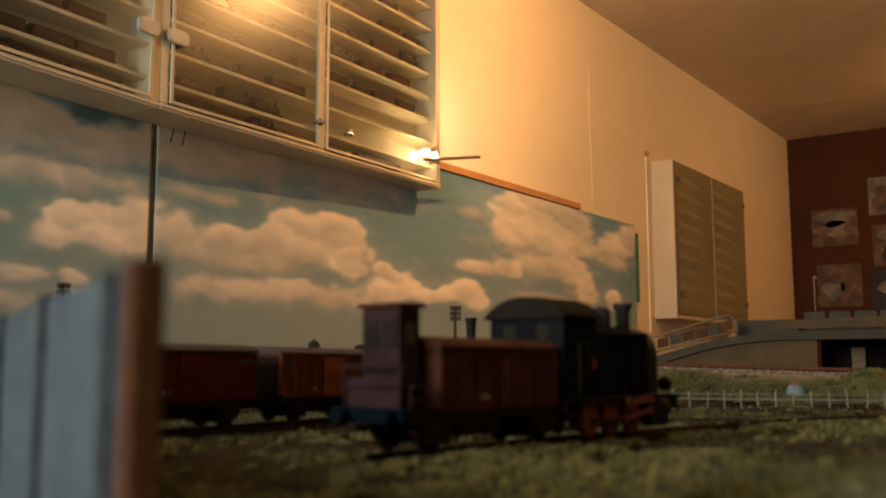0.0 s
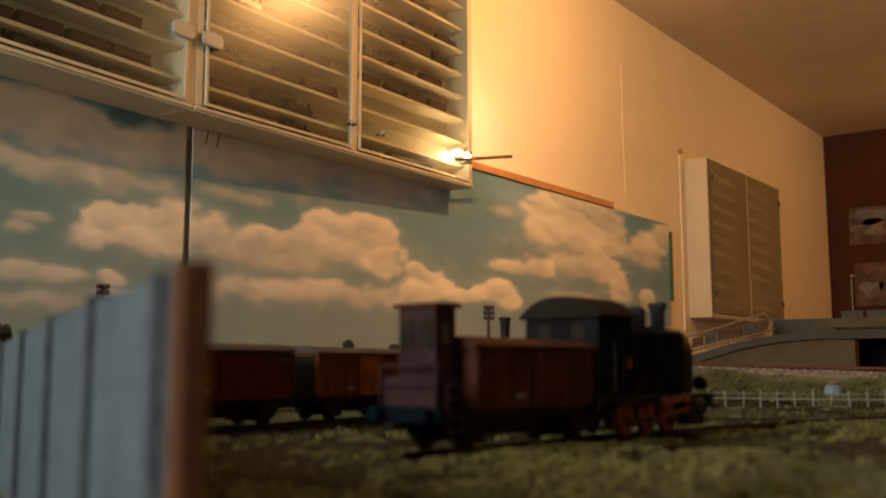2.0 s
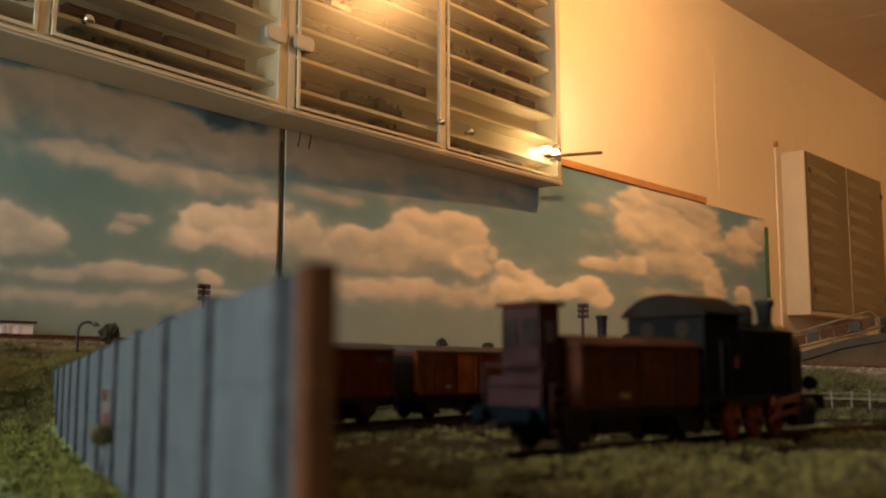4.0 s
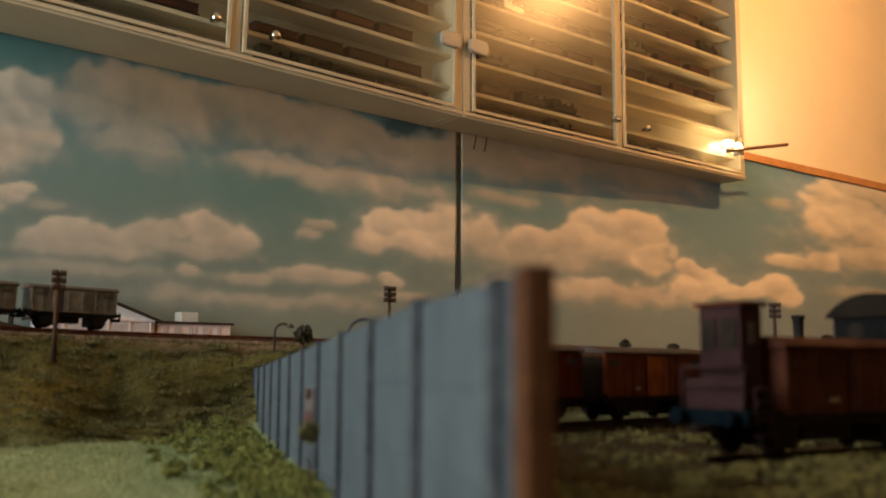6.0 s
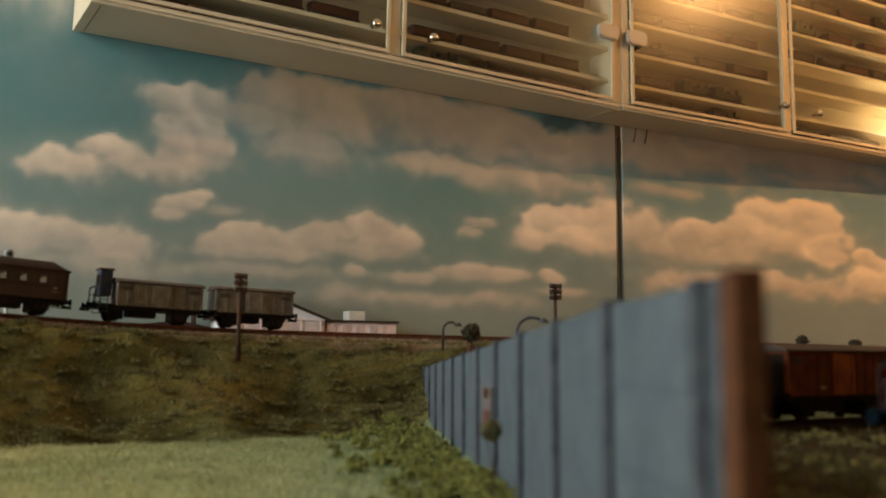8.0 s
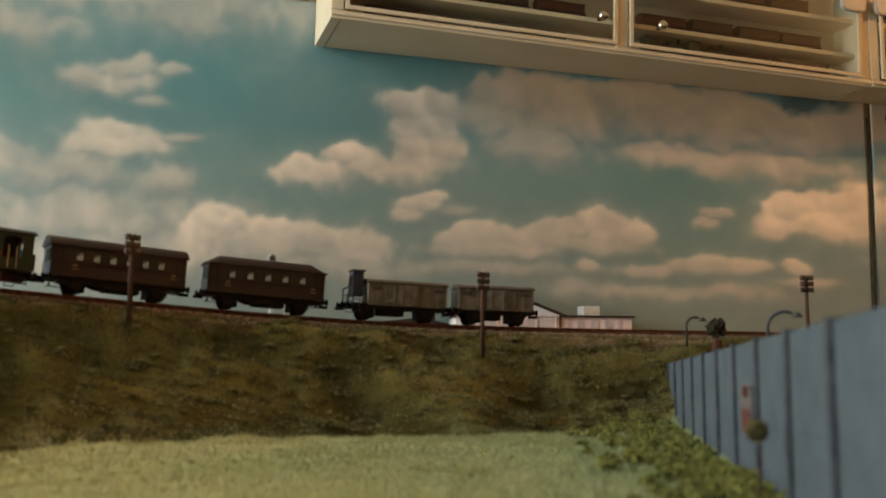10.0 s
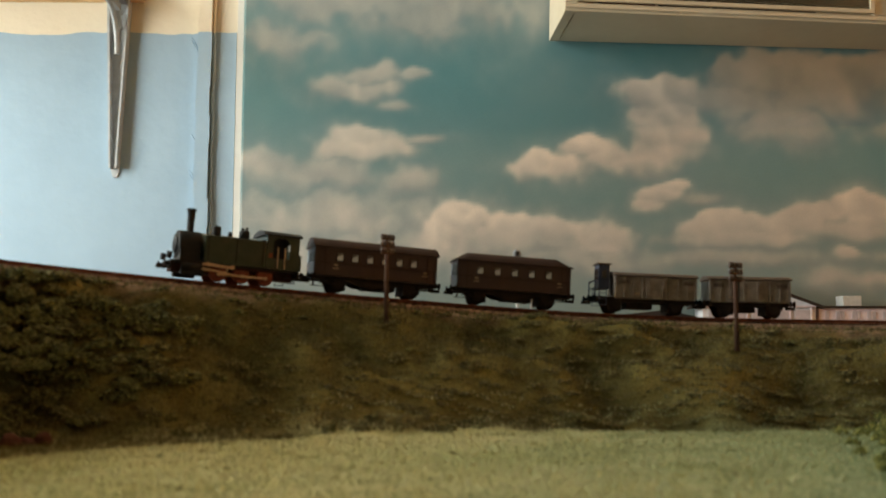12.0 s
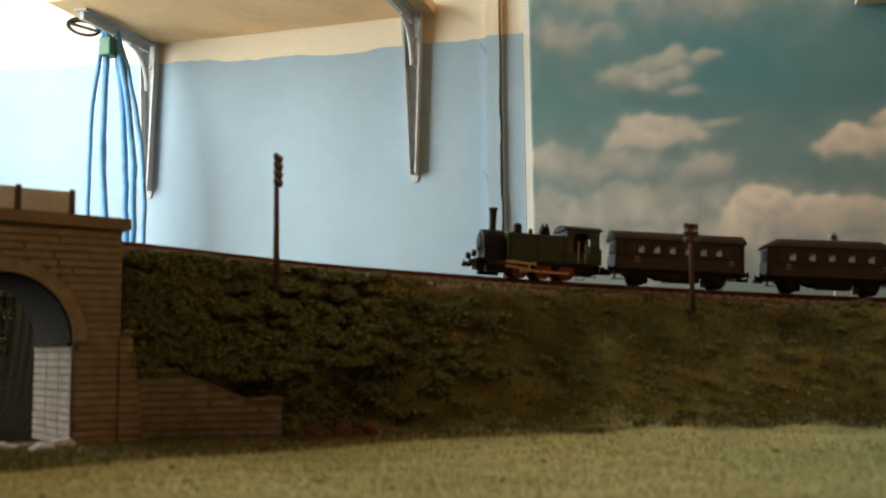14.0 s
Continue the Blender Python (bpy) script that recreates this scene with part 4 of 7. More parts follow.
# pictures on the far brown wall
def picture(y, z, w, h, cols, label):
    ob = thing("wall_picture", label, "picture", "pictures on the brown wall", pose(XR - 0.001, y, z))
    bm = B()
    box(bm, -0.004, -w / 2, -h / 2, 0, w / 2, h / 2)
    part("print", bm, cols[0], ob)
    for dy, dz, ww, hh, c in cols[1]:
        bm = B()
        outl = []
        for i in range(18):
            a = 2 * math.pi * i / 18
            rr = 1 + 0.25 * math.sin(3 * a + dy * 40) + 0.12 * math.cos(5 * a)
            outl.append((dy * w + ww * w * rr * math.cos(a), dz * h + hh * h * rr * math.sin(a)))
        outl = [(max(-w / 2, min(w / 2, p)), max(-h / 2, min(h / 2, q))) for p, q in outl]
        prism(bm, outl, -0.0012, 0, pose(-0.0044, 0, 0, 0, 0, 90))
        part("shape", bm, c, ob)


PICA = mat("picture_dark", (0.06, 0.05, 0.048), 0.5, scale=14, col2=(0.22, 0.17, 0.12), amount=0.8)
PICB = mat("picture_tan", (0.17, 0.105, 0.07), 0.5, scale=16, col2=(0.08, 0.05, 0.035), amount=0.8)
PICC = mat("picture_grey", (0.22, 0.20, 0.18), 0.5, scale=12, col2=(0.12, 0.11, 0.10), amount=0.7)
PICD = mat("picture_black", (0.03, 0.028, 0.03), 0.5, scale=12)
picture(1.345, 0.825, 0.26, 0.22, (PICB, ((0.0, 0.25, 0.42, 0.2, PICC), (0.05, -0.05, 0.36, 0.22, PICA))), "faded landscape photograph on the brown wall")
picture(1.335, 0.48, 0.25, 0.25, (PICB, ((-0.2, 0.1, 0.2, 0.3, PICB), (0.15, -0.12, 0.25, 0.2, PICC))), "tan faded photograph on the brown wall")
picture(1.03, 0.99, 0.24, 0.22, (PICC, ((0.1, -0.1, 0.35, 0.3, PICB),)), "pale photograph on the brown wall")
picture(1.03, 0.70, 0.22, 0.24, (PICB, ((0.0, 0.2, 0.35, 0.2, PICC), (0.1, -0.2, 0.2, 0.15, PICD))), "small photograph in brown tones")
picture(1.04, 0.44, 0.25, 0.24, (PICD, ((0.0, 0.0, 0.3, 0.25, PICC),)), "dark photograph with a pale shape")

# shelf on steel brackets over the blue wall
shelf = thing("wall_shelf", "pine shelf board on grey steel brackets", "shelf", "", pose(-1.12, YW, 0.585))
bm = B()
bevel_box(bm, 0, -0.26, 0, 0.605, -0.0025, 0.020, 0.002)
part("board", bm, SHELFPINE, shelf)
for x in (0.035, 0.565):
    bm = B()
    # channel section down the wall, tapering to a rounded tip
    prism(bm, [(x - 0.0185, -0.0005), (x + 0.0185, -0.0005), (x + 0.0065, -0.29), (x + 0.0035, -0.298), (x - 0.0035, -0.298), (x - 0.0065, -0.29)], -0.005, -0.0025)
    for k in (-1, 1):
        prism(bm, [(x + k * 0.0185, -0.0005), (x + k * 0.0145, -0.0005), (x + k * 0.0035, -0.285), (x + k * 0.0064, -0.285)][::k], -0.020, -0.0052)
    box(bm, x - 0.012, -0.22, -0.004, x + 0.012, -0.0062, -0.0005)
    box(bm, x - 0.004, -0.215, -0.018, x + 0.004, -0.016, -0.0042)
    # curved gusset
    prev = None
    for i in range(7):
        a = math.radians(90 * i / 6)
        p = Vector((x, -0.016 - 0.06 * (1 - math.sin(a)), -0.018 - 0.075 * (1 - math.cos(a))))
        if prev is not None:
            cyl(bm, prev, p, 0.0045, n=8)
        prev = p
    br = part("bracket", bm, STEEL, shelf, "pressed grey steel shelf bracket")
    for z in (-0.045, -0.275):
        bm = B()
        lathe(bm, (x, -0.0062, z), [(0.004, 0), (0.004, -0.0015), (0.002, -0.0028)], 10, "y")
        part("screw", bm, STEEL, br)

cords = thing("hanging_cords", "blue cords hanging in loops from a shelf bracket", "cord", "", pose(-1.093, YW - 0.13, 0.552))
rnd = random.Random(4)
for i, (x, dx) in enumerate(((-0.020, -0.020), (-0.012, 0.012), (-0.008, 0.0), (0.022, 0.045), (0.028, 0.062), (0.010, 0.030))):
    bm = B()
    pts = []
    for k in range(13):
        u = k / 12
        pts.append((x * (0.25 + 0.9 * math.sin(math.pi * u)) + dx * u, rnd.uniform(-0.003, 0.003) + i * 0.004, 0.03 - 0.44 * u))
    tube(bm, pts, 0.0042 + 0.0015 * (i % 2), 7)
    part("cord", bm, BLUECORD, cords)
bm = B()
pts = []
for i in range(41):
    a = i * math.pi / 8
    g = 1.0 - 0.22 * (i / 40)
    pts.append((-0.050 + 0.036 * g * math.cos(a), 0.012 * math.sin(a), 0.036 + 0.018 * g * math.sin(a) - 0.012 * math.cos(a) - 0.004 * (i / 40)))
pts += [(-0.012, 0.0, 0.020), (0.0, 0.0, 0.004)]
tube(bm, pts, 0.0028, 6)
part("loop", bm, WIRE, cords, "black wire loop")
bm = B()
bevel_box(bm, -0.010, -0.012, -0.025, 0.014, 0.016, 0.008, 0.003)
part("clip", bm, GREENCLIP, cords, "green plastic clip")


# ---------------------------------------------------------------- the railway's main line
def spline(ctrl, step=0.004):
    """Points of a smooth curve through the given places, evenly spaced."""
    out = []
    P = [Vector(p) for p in ctrl]
    P = [P[0] * 2 - P[1]] + P + [P[-1] * 2 - P[-2]]
    for a, b, c, d in zip(P, P[1:], P[2:], P[3:]):
        for i in range(40):
            t = i / 40
            out.append(0.5 * ((2 * b) + (c - a) * t + (2 * a - 5 * b + 4 * c - d) * t * t + (3 * b - a - 3 * c + d) * t ** 3))
    out.append(P[-2])
    even, need = [out[0]], step
    acc = 0.0
    for a, b in zip(out, out[1:]):
        seg = (b - a).length
        while acc + seg >= need:
            even.append(a.lerp(b, (need - acc) / seg))
            need += step
        acc += seg
    return even


MAIN = spline([(1.02, -0.55, -0.012), (1.03, -0.15, -0.008), (1.01, 0.20, -0.001), (0.93, 0.47, 0.009), (0.745, 0.69, 0.021), (0.466, 0.79, 0.0255), (0.157, 0.815, 0.031),
               (-0.086, 0.776, 0.045), (-0.30, 0.66, 0.060), (-0.415, 0.535, 0.071), (-0.478, 0.440, 0.074), (-0.59, 0.275, 0.076)])
STEP = 0.004


def along(line, s):
    """Place and direction on a line, s metres from its start."""
    i = max(1, min(len(line) - 2, int(s / STEP)))
    return line[i], (line[i + 1] - line[i - 1]).normalized()


def frame_on(line, s, span=0.03, flip=False):
    """Pose of a vehicle that stands on a line at s."""
    a, _ = along(line, s - span)
    b, _ = along(line, s + span)
    d = (b - a).normalized()
    if flip:
        d = -d
    side = Vector((0, 0, 1)).cross(d).normalized()
    up = d.cross(side)
    c = (a + b) / 2
    m = Matrix((d, side, up)).transposed().to_4x4()
    m.translation = c
    return m


def bearing_s(line, eye, yaw):
    """Where a line is met in a direction seen from a place."""
    best, bs = 9, 0
    for i, p in enumerate(line):
        a = math.degrees(math.atan2(-(p.x - eye[0]), p.y - eye[1]))
        if abs(a - yaw) < best and p.y > eye[1]:
            best, bs = abs(a - yaw), i * STEP
    return bs


def sweep(bm, line, prof, i0=0, i1=None, stride=2):
    """A section (sideways, up) drawn along a line."""
    pts = line[i0:i1:stride]
    rings = []
    for k, p in enumerate(pts):
        d = (pts[min(k + 1, len(pts) - 1)] - pts[max(k - 1, 0)]).normalized()
        side = Vector((0, 0, 1)).cross(d).normalized()
        rings.append([bm.verts.new(p + side * a + Vector((0, 0, b))) for a, b in prof])
    n = len(prof)
    for a, b in zip(rings, rings[1:]):
        for i in range(n):
            bm.faces.new((a[i], a[(i + 1) % n], b[(i + 1) % n], b[i]))
    bm.faces.new(rings[0][::-1])
    bm.faces.new(rings[-1])


def track(name, line, label, sleepers=True):
    tr = thing(name, label, "railway track", "railway tracks", kind="structure")
    for o in (-0.00825, 0.00825):
        bm = B()
        sweep(bm, line, [(o - 0.0012, -0.0028), (o + 0.0012, -0.0028), (o + 0.0005, -0.002), (o + 0.0006, 0.0), (o - 0.0006, 0.0), (o - 0.0005, -0.002)])
        part("rail", bm, RAIL if line is MAIN else YRAIL, tr)
    me = None
    s = 0.01
    k = 0
    while s < (len(line) - 3) * STEP:
        p, d = along(line, s)
        if k < 300:
            if me is None:
                bm = B()
                bevel_box(bm, -0.0015, -0.0145, -0.0018, 0.0015, 0.0145, 0.0, 0.0003)
                me = bpy.data.meshes.new("sleeper")
                bm.to_mesh(me)
                bm.free()
                me.materials.append(SLEEPER)
            ob = new("sleeper", me)
            ob.parent = tr
            m = frame_on(line, s, 0.008)
            m.translation = p + Vector((0, 0, -0.003))
            ob.matrix_basis = m
        s += 0.0078
        k += 1
    return tr


# ---------------------------------------------------------------- the ground
TX0, TX1, TY0, TY1 = -0.95, 1.75, -0.62, 1.36
TS = 0.006
tw, th = int((TX1 - TX0) / TS) + 1, int((TY1 - TY0) / TS) + 1
tx, ty = np.meshgrid(np.linspace(TX0, TX1, tw), np.linspace(TY0, TY1, th))
FA, FB = np.array((0.0905, 0.1145)), np.array((0.386, 0.806))

mp = np.array([p[:] for p in MAIN[::4]])
best = np.full(tx.shape, 9.0)
bz = np.zeros(tx.shape)
bsign = np.zeros(tx.shape)
for i in range(len(mp) - 1):
    d = mp[i + 1] - mp[i]
    ln = math.hypot(d[0], d[1])
    dist = np.hypot(tx - mp[i][0], ty - mp[i][1])
    sg = (d[0] * (ty - mp[i][1]) - d[1] * (tx - mp[i][0])) / ln
    near = dist < best
    best = np.where(near, dist, best)
    bz = np.where(near, mp[i][2], bz)
    bsign = np.where(near, np.sign(sg), bsign)
inside = bsign * best  # positive on the camera's side of the line


def smooth(a, b, v):
    t = np.clip((v - a) / (b - a), 0, 1)
    return t * t * (3 - 2 * t)


# which side of the fence line: west is pasture, east is the yard
fd = FB - FA
east = ((tx - FA[0]) * fd[1] - (ty - FA[1]) * fd[0]) / np.hypot(*fd)
yard = smooth(-0.004, 0.004, east)
lumps = fractal((th, tw), (16, 20), 5, 0.55) - 0.5
hum = fractal((th, tw), (60, 80), 3, 0.6) - 0.5
rough = fractal((th, tw), (150, 200), 2, 0.6) - 0.5
pasture = -0.0515 + lumps * 0.004
yardz = -0.0345 + lumps * 0.004 + 0.013 * smooth(0.14, 0.02, ty) * smooth(0.16, 0.36, tx) + 0.006 * smooth(0.55, 0.85, tx)
base = pasture * (1 - yard) + yardz * yard
foot = np.interp(tx, (-0.40, -0.385, -0.34, -0.30, -0.20, -0.08), (0.029, 0.030, 0.044, 0.072, 0.114, 0.140))
bank = smooth(foot, 0.028, inside + lumps * 0.03 * smooth(-0.36, -0.15, tx))
beyond = (tx + 0.388) * -0.57 + (ty - 0.505) * -0.822
bank = bank * smooth(0.010, 0.0, beyond)
steep = smooth(np.interp(tx, (-0.40, -0.34, -0.28), (0.031, 0.034, 0.045)), 0.028, inside) * smooth(0.010, 0.0, beyond)
topz = bz - 0.0085
mid = base * (1 - bank) + (topz - 0.004) * bank
tz = mid * (1 - steep) + topz * steep
wild = smooth(0.025, 0.05, inside) * smooth(foot + 0.015, foot - 0.025, inside) * smooth(0.004, -0.02, beyond)
ridge = fractal((th, tw), (90, 34), 3, 0.55) - 0.5
tz = tz + wild * (lumps * 0.030 + hum * 0.016 + ridge * 0.030 + rough * 0.004) + smooth(0.11, 0.16, inside) * rough * 0.0018
tz = np.where((inside < -0.05) & (beyond < 0.0), np.maximum(tz - smooth(-0.05, -0.12, inside) * 0.05, -0.052), tz)

# a rise added behind the line to close the view through the viaduct's arch
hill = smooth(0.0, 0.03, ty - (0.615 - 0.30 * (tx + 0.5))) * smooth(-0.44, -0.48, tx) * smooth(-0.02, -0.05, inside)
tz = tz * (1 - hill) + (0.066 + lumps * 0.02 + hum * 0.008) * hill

# colour of the ground cover, laid by hand as fibres and turf, plus painted shade
green = np.array((0.44, 0.453, 0.235)) + (lumps[..., None] * np.array((0.20, 0.10, 0.08))) + hum[..., None] * 0.10
tuft = smooth(0.42, 0.66, fractal((th, tw), (38, 50), 4, 0.6))[..., None]
green = green * (1 - 0.42 * smooth(-0.12, 0.20, tx)[..., None] * np.array((1.15, 0.85, 0.75)))
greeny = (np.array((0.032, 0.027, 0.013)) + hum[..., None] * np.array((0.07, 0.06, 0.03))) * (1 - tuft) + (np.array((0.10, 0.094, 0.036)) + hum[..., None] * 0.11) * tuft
dark = np.array((0.112, 0.102, 0.038)) + hum[..., None] * np.array((0.16, 0.13, 0.04)) + rough[..., None] * np.array((0.08, 0.07, 0.02)) + ridge[..., None] * np.array((0.18, 0.15, 0.05))
stone = np.array((0.33, 0.235, 0.18)) + rough[..., None] * 0.16
soil = np.array((0.105, 0.078, 0.046)) + rough[..., None] * 0.05
blotch = smooth(0.33, 0.53, fractal((th, tw), (24, 30), 3, 0.55))
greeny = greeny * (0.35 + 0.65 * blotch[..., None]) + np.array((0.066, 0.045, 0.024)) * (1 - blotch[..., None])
# Yard turf darkened further, standing for shade between wagons and camera.
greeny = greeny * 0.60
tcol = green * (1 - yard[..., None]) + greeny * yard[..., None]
k = (smooth(foot + 0.012, foot - 0.016, inside + hum * 0.03) * smooth(0.012, 0.0, beyond))[..., None]
tcol = tcol * (1 - k) + dark * k
k = smooth(0.040, 0.024, inside + hum * 0.012)[..., None]
tcol = tcol * (1 - k) + stone * k
k = smooth(-0.045, -0.075, inside + hum * 0.02)[..., None]
tcol = tcol * (1 - k) + (np.array((0.10, 0.085, 0.04)) + hum[..., None] * 0.10 + lumps[..., None] * 0.06) * k
# Near-black tones stand for shade on the bank's end and the rise.
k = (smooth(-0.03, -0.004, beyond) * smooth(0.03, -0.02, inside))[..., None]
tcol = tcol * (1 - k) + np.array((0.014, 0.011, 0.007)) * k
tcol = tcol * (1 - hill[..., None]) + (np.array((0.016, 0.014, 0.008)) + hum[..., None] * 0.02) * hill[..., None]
YARD = [spline([(0.270, 0.2143, -0.030), (0.33, 0.2075, -0.030), (0.42, 0.196, -0.030), (0.60, 0.150, -0.030), (0.78, 0.05, -0.030), (0.90, -0.15, -0.030)]),
        spline([(0.262, 0.3845, -0.0295), (0.34, 0.386, -0.0295), (0.50, 0.392, -0.0295), (0.66, 0.360, -0.0295), (0.80, 0.24, -0.0295), (0.88, 0.06, -0.0295), (0.90, -0.15, -0.030)])]
for line in YARD:
    yp = np.array([p[:] for p in line[::3]])
    dd = np.full(tx.shape, 9.0)
    for p in yp:
        dd = np.minimum(dd, np.hypot(tx - p[0], ty - p[1]))
    bed = smooth(0.050, 0.024, dd + hum * 0.02) * yard
    tz = tz * (1 - bed) + (-0.0335 + rough * 0.0012) * bed
    kk = smooth(0.022, 0.011, dd + hum * 0.014)[..., None] * yard[..., None]
    tcol = tcol * (1 - kk) + soil * kk
# pale moss overgrowing the camera's side of the first track
yline = np.interp(tx, [p.x for p in YARD[0]], [p.y for p in YARD[0]])
front = smooth(-0.004, -0.026, ty - yline + hum * 0.02) * yard * smooth(0.10, 0.14, inside)
mossy = front[..., None] * blotch[..., None] * smooth(0.30, 0.62, fractal((th, tw), (26, 34), 4, 0.6))[..., None]
# The moss colour also falls off towards the east.
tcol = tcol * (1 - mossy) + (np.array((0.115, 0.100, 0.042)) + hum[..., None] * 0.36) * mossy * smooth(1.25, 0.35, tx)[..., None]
tz = tz + mossy[..., 0] * (0.0025 + hum * 0.004)
TURF = attribute_mat("scenic_ground_turf", "turf", 0.95, 0.0022, 420.0, 0.30, 700.0)
TURF.node_tree.nodes["Principled BSDF"].inputs["Specular IOR Level"].default_value = 0.0
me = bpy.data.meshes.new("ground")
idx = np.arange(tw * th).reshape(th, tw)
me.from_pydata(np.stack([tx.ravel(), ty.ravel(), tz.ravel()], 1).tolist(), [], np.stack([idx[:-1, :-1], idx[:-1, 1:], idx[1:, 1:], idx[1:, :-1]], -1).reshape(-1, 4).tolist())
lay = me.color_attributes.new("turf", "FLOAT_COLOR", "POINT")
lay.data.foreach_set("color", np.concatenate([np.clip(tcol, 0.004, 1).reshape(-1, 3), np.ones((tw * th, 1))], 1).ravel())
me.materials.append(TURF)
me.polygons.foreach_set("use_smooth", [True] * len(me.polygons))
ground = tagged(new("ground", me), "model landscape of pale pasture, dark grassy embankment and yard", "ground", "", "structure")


def gz_at(x, y):
    i = int(round((y - TY0) / TS))
    j = int(round((x - TX0) / TS))
    return float(tz[max(0, min(th - 1, i)), max(0, min(tw - 1, j))])


table = thing("layout_table", "plywood baseboard of the railway on timber legs", "table")
bm = B()
box(bm, TX0, TY0, -0.085, TX1, TY1, -0.060)
part("tabletop", bm, TABLE, table)
bm = B()
for a, b, c, d in ((TX0, TY0, TX1, TY0 + 0.02), (TX0, TY1 - 0.02, TX1, TY1), (TX0, TY0 + 0.02, TX0 + 0.02, TY1 - 0.02), (TX1 - 0.02, TY0 + 0.02, TX1, TY1 - 0.02)):
    box(bm, a, b, -0.16, c, d, -0.0855)
part("apron", bm, TABLE, table)
for x in (TX0 + 0.03, 0.4, TX1 - 0.08):
    for y in (TY0 + 0.03, TY1 - 0.08):
        bm = B()
        bevel_box(bm, x, y, ZF, x + 0.05, y + 0.05, -0.086, 0.002)
        part("leg", bm, TABLE, table)

track("track_main", MAIN, "rusty single track on pinkish ballast along the embankment")
for line in YARD:
    track("track_yard", line, "rusty overgrown siding track in the yard")
bm = B()
sweep(bm, MAIN, [(-0.024, -0.0105), (-0.0185, -0.0042), (0.0185, -0.0042), (0.024, -0.0105)])
tagged(part("ballast_bed", bm, BALLAST), "pinkish ballast shoulder under the main track", "ballast", "", "structure")

# ---------------------------------------------------------------- concrete panel fence
FEND = Vector((0.0905, 0.1145, 0))
FDIR = Vector((0.386 - 0.0905, 0.806 - 0.1145, 0)).normalized()
FLEN = 0.752
fence = thing("panel_fence", "weathered blue-grey concrete panel fence with dark posts", "fence", "", Matrix.Translation((0, 0, 0)))


def fence_m(s):
    p = FEND + FDIR * s
    m = Matrix((FDIR, Vector((0, 0, 1)).cross(FDIR), Vector((0, 0, 1)))).transposed().to_4x4()
    m.translation = p
    return m


def ftop(s):
    return 0.0152 if s < 0.08 else 0.0152 - 0.0200 * (s - 0.08) / (FLEN - 0.08)


spans = [0.008]
s = 0.0213
spans.append(s)
while s < FLEN - 0.02:
    s += 0.0588
    spans.append(min(s, FLEN))
for i, (a, b) in enumerate(zip(spans, spans[1:])):
    bm = B()
    m = fence_m(a)
    L = b - a - 0.0035
    zt0, zt1 = ftop(a), ftop(b)
    outl = [(0.002, -0.058), (L, -0.058), (L, zt1 - 0.0004), (0.002, zt0 - 0.0004)]
    prism(bm, outl, -0.0011, 0.0011, m)
    pnl = part("panel", bm, FENCEP, fence)
    for z in (-0.040, -0.021, -0.003):
        bm = B()
        box(bm, 0.003, -0.0015, z - 0.0003, L - 0.001, 0.0015, z + 0.0003, m)
        part("joint", bm, FENCEP, pnl)
    bm = B()
    mm = fence_m(b - 0.0016)
    w = 0.0030
    bevel_box(bm, -w, -0.0024, -0.058, w, 0.0024, ftop(b) + 0.0006, 0.0005, mm)
    part("post", bm, FENCEPOST, fence, "dark stained post")
bm = B()
bevel_box(bm, 0.0005, -0.0024, -0.058, 0.0072, 0.0026, ftop(0) + 0.0008, 0.0009, fence_m(0))
part("end_post", bm, RUSTPOST, fence, "rust-brown square end post")
bm = B()
bevel_box(bm, 0.0074, -0.0022, -0.058, 0.0130, 0.0022, ftop(0) + 0.0002, 0.0006, fence_m(0))
part("post", bm, FENCEPOST, fence, "dark stained post")


# ---------------------------------------------------------------- rolling stock
def wheelset(parent, x, r, material=None, gauge=0.0165):
    ws = None
    for sgn in (-1, 1):
        bm = B()
        y = sgn * gauge / 2
        lathe(bm, (x, y, r), [(r * 0.25, -0.0012), (r * 0.82, -0.0010), (r, -0.0006), (r, 0.0010), (r * 0.8, 0.0014), (r * 0.2, 0.0018)], 18, "y")
        w = part("wheel", bm, material or CHASSIS, parent)
        ws = ws or w
    bm = B()
    cyl(bm, (x, -gauge / 2, r), (x, gauge / 2, r), 0.0009, n=8)
    part("axle", bm, CHASSIS, parent)


def buffers(parent, x, sgn, z=0.0120, material=None, w=0.010, scale=1.0):
    bm = B()
    box(bm, min(x, x - sgn * 0.0016), -0.0145 * scale, z - 0.0022, max(x, x - sgn * 0.0016), 0.0145 * scale, z + 0.0022)
    part("buffer_beam", bm, material or CHASSIS, parent)
    for y in (-w, w):
        bm = B()
        prof = [(0.0013, 0.0), (0.0013, 0.0028), (0.0028, 0.0031), (0.0024, 0.0040)]
        lathe(bm, (x, y, z), [(r, h * sgn) for r, h in prof], 12, "x")
        part("buffer", bm, material or CHASSIS, parent)
    bm = B()
    box(bm, min(x, x + sgn * 0.007), -0.002, 0.0075, max(x, x + sgn * 0.007), 0.002, 0.0098)
    part("coupling", bm, CHASSIS, parent)


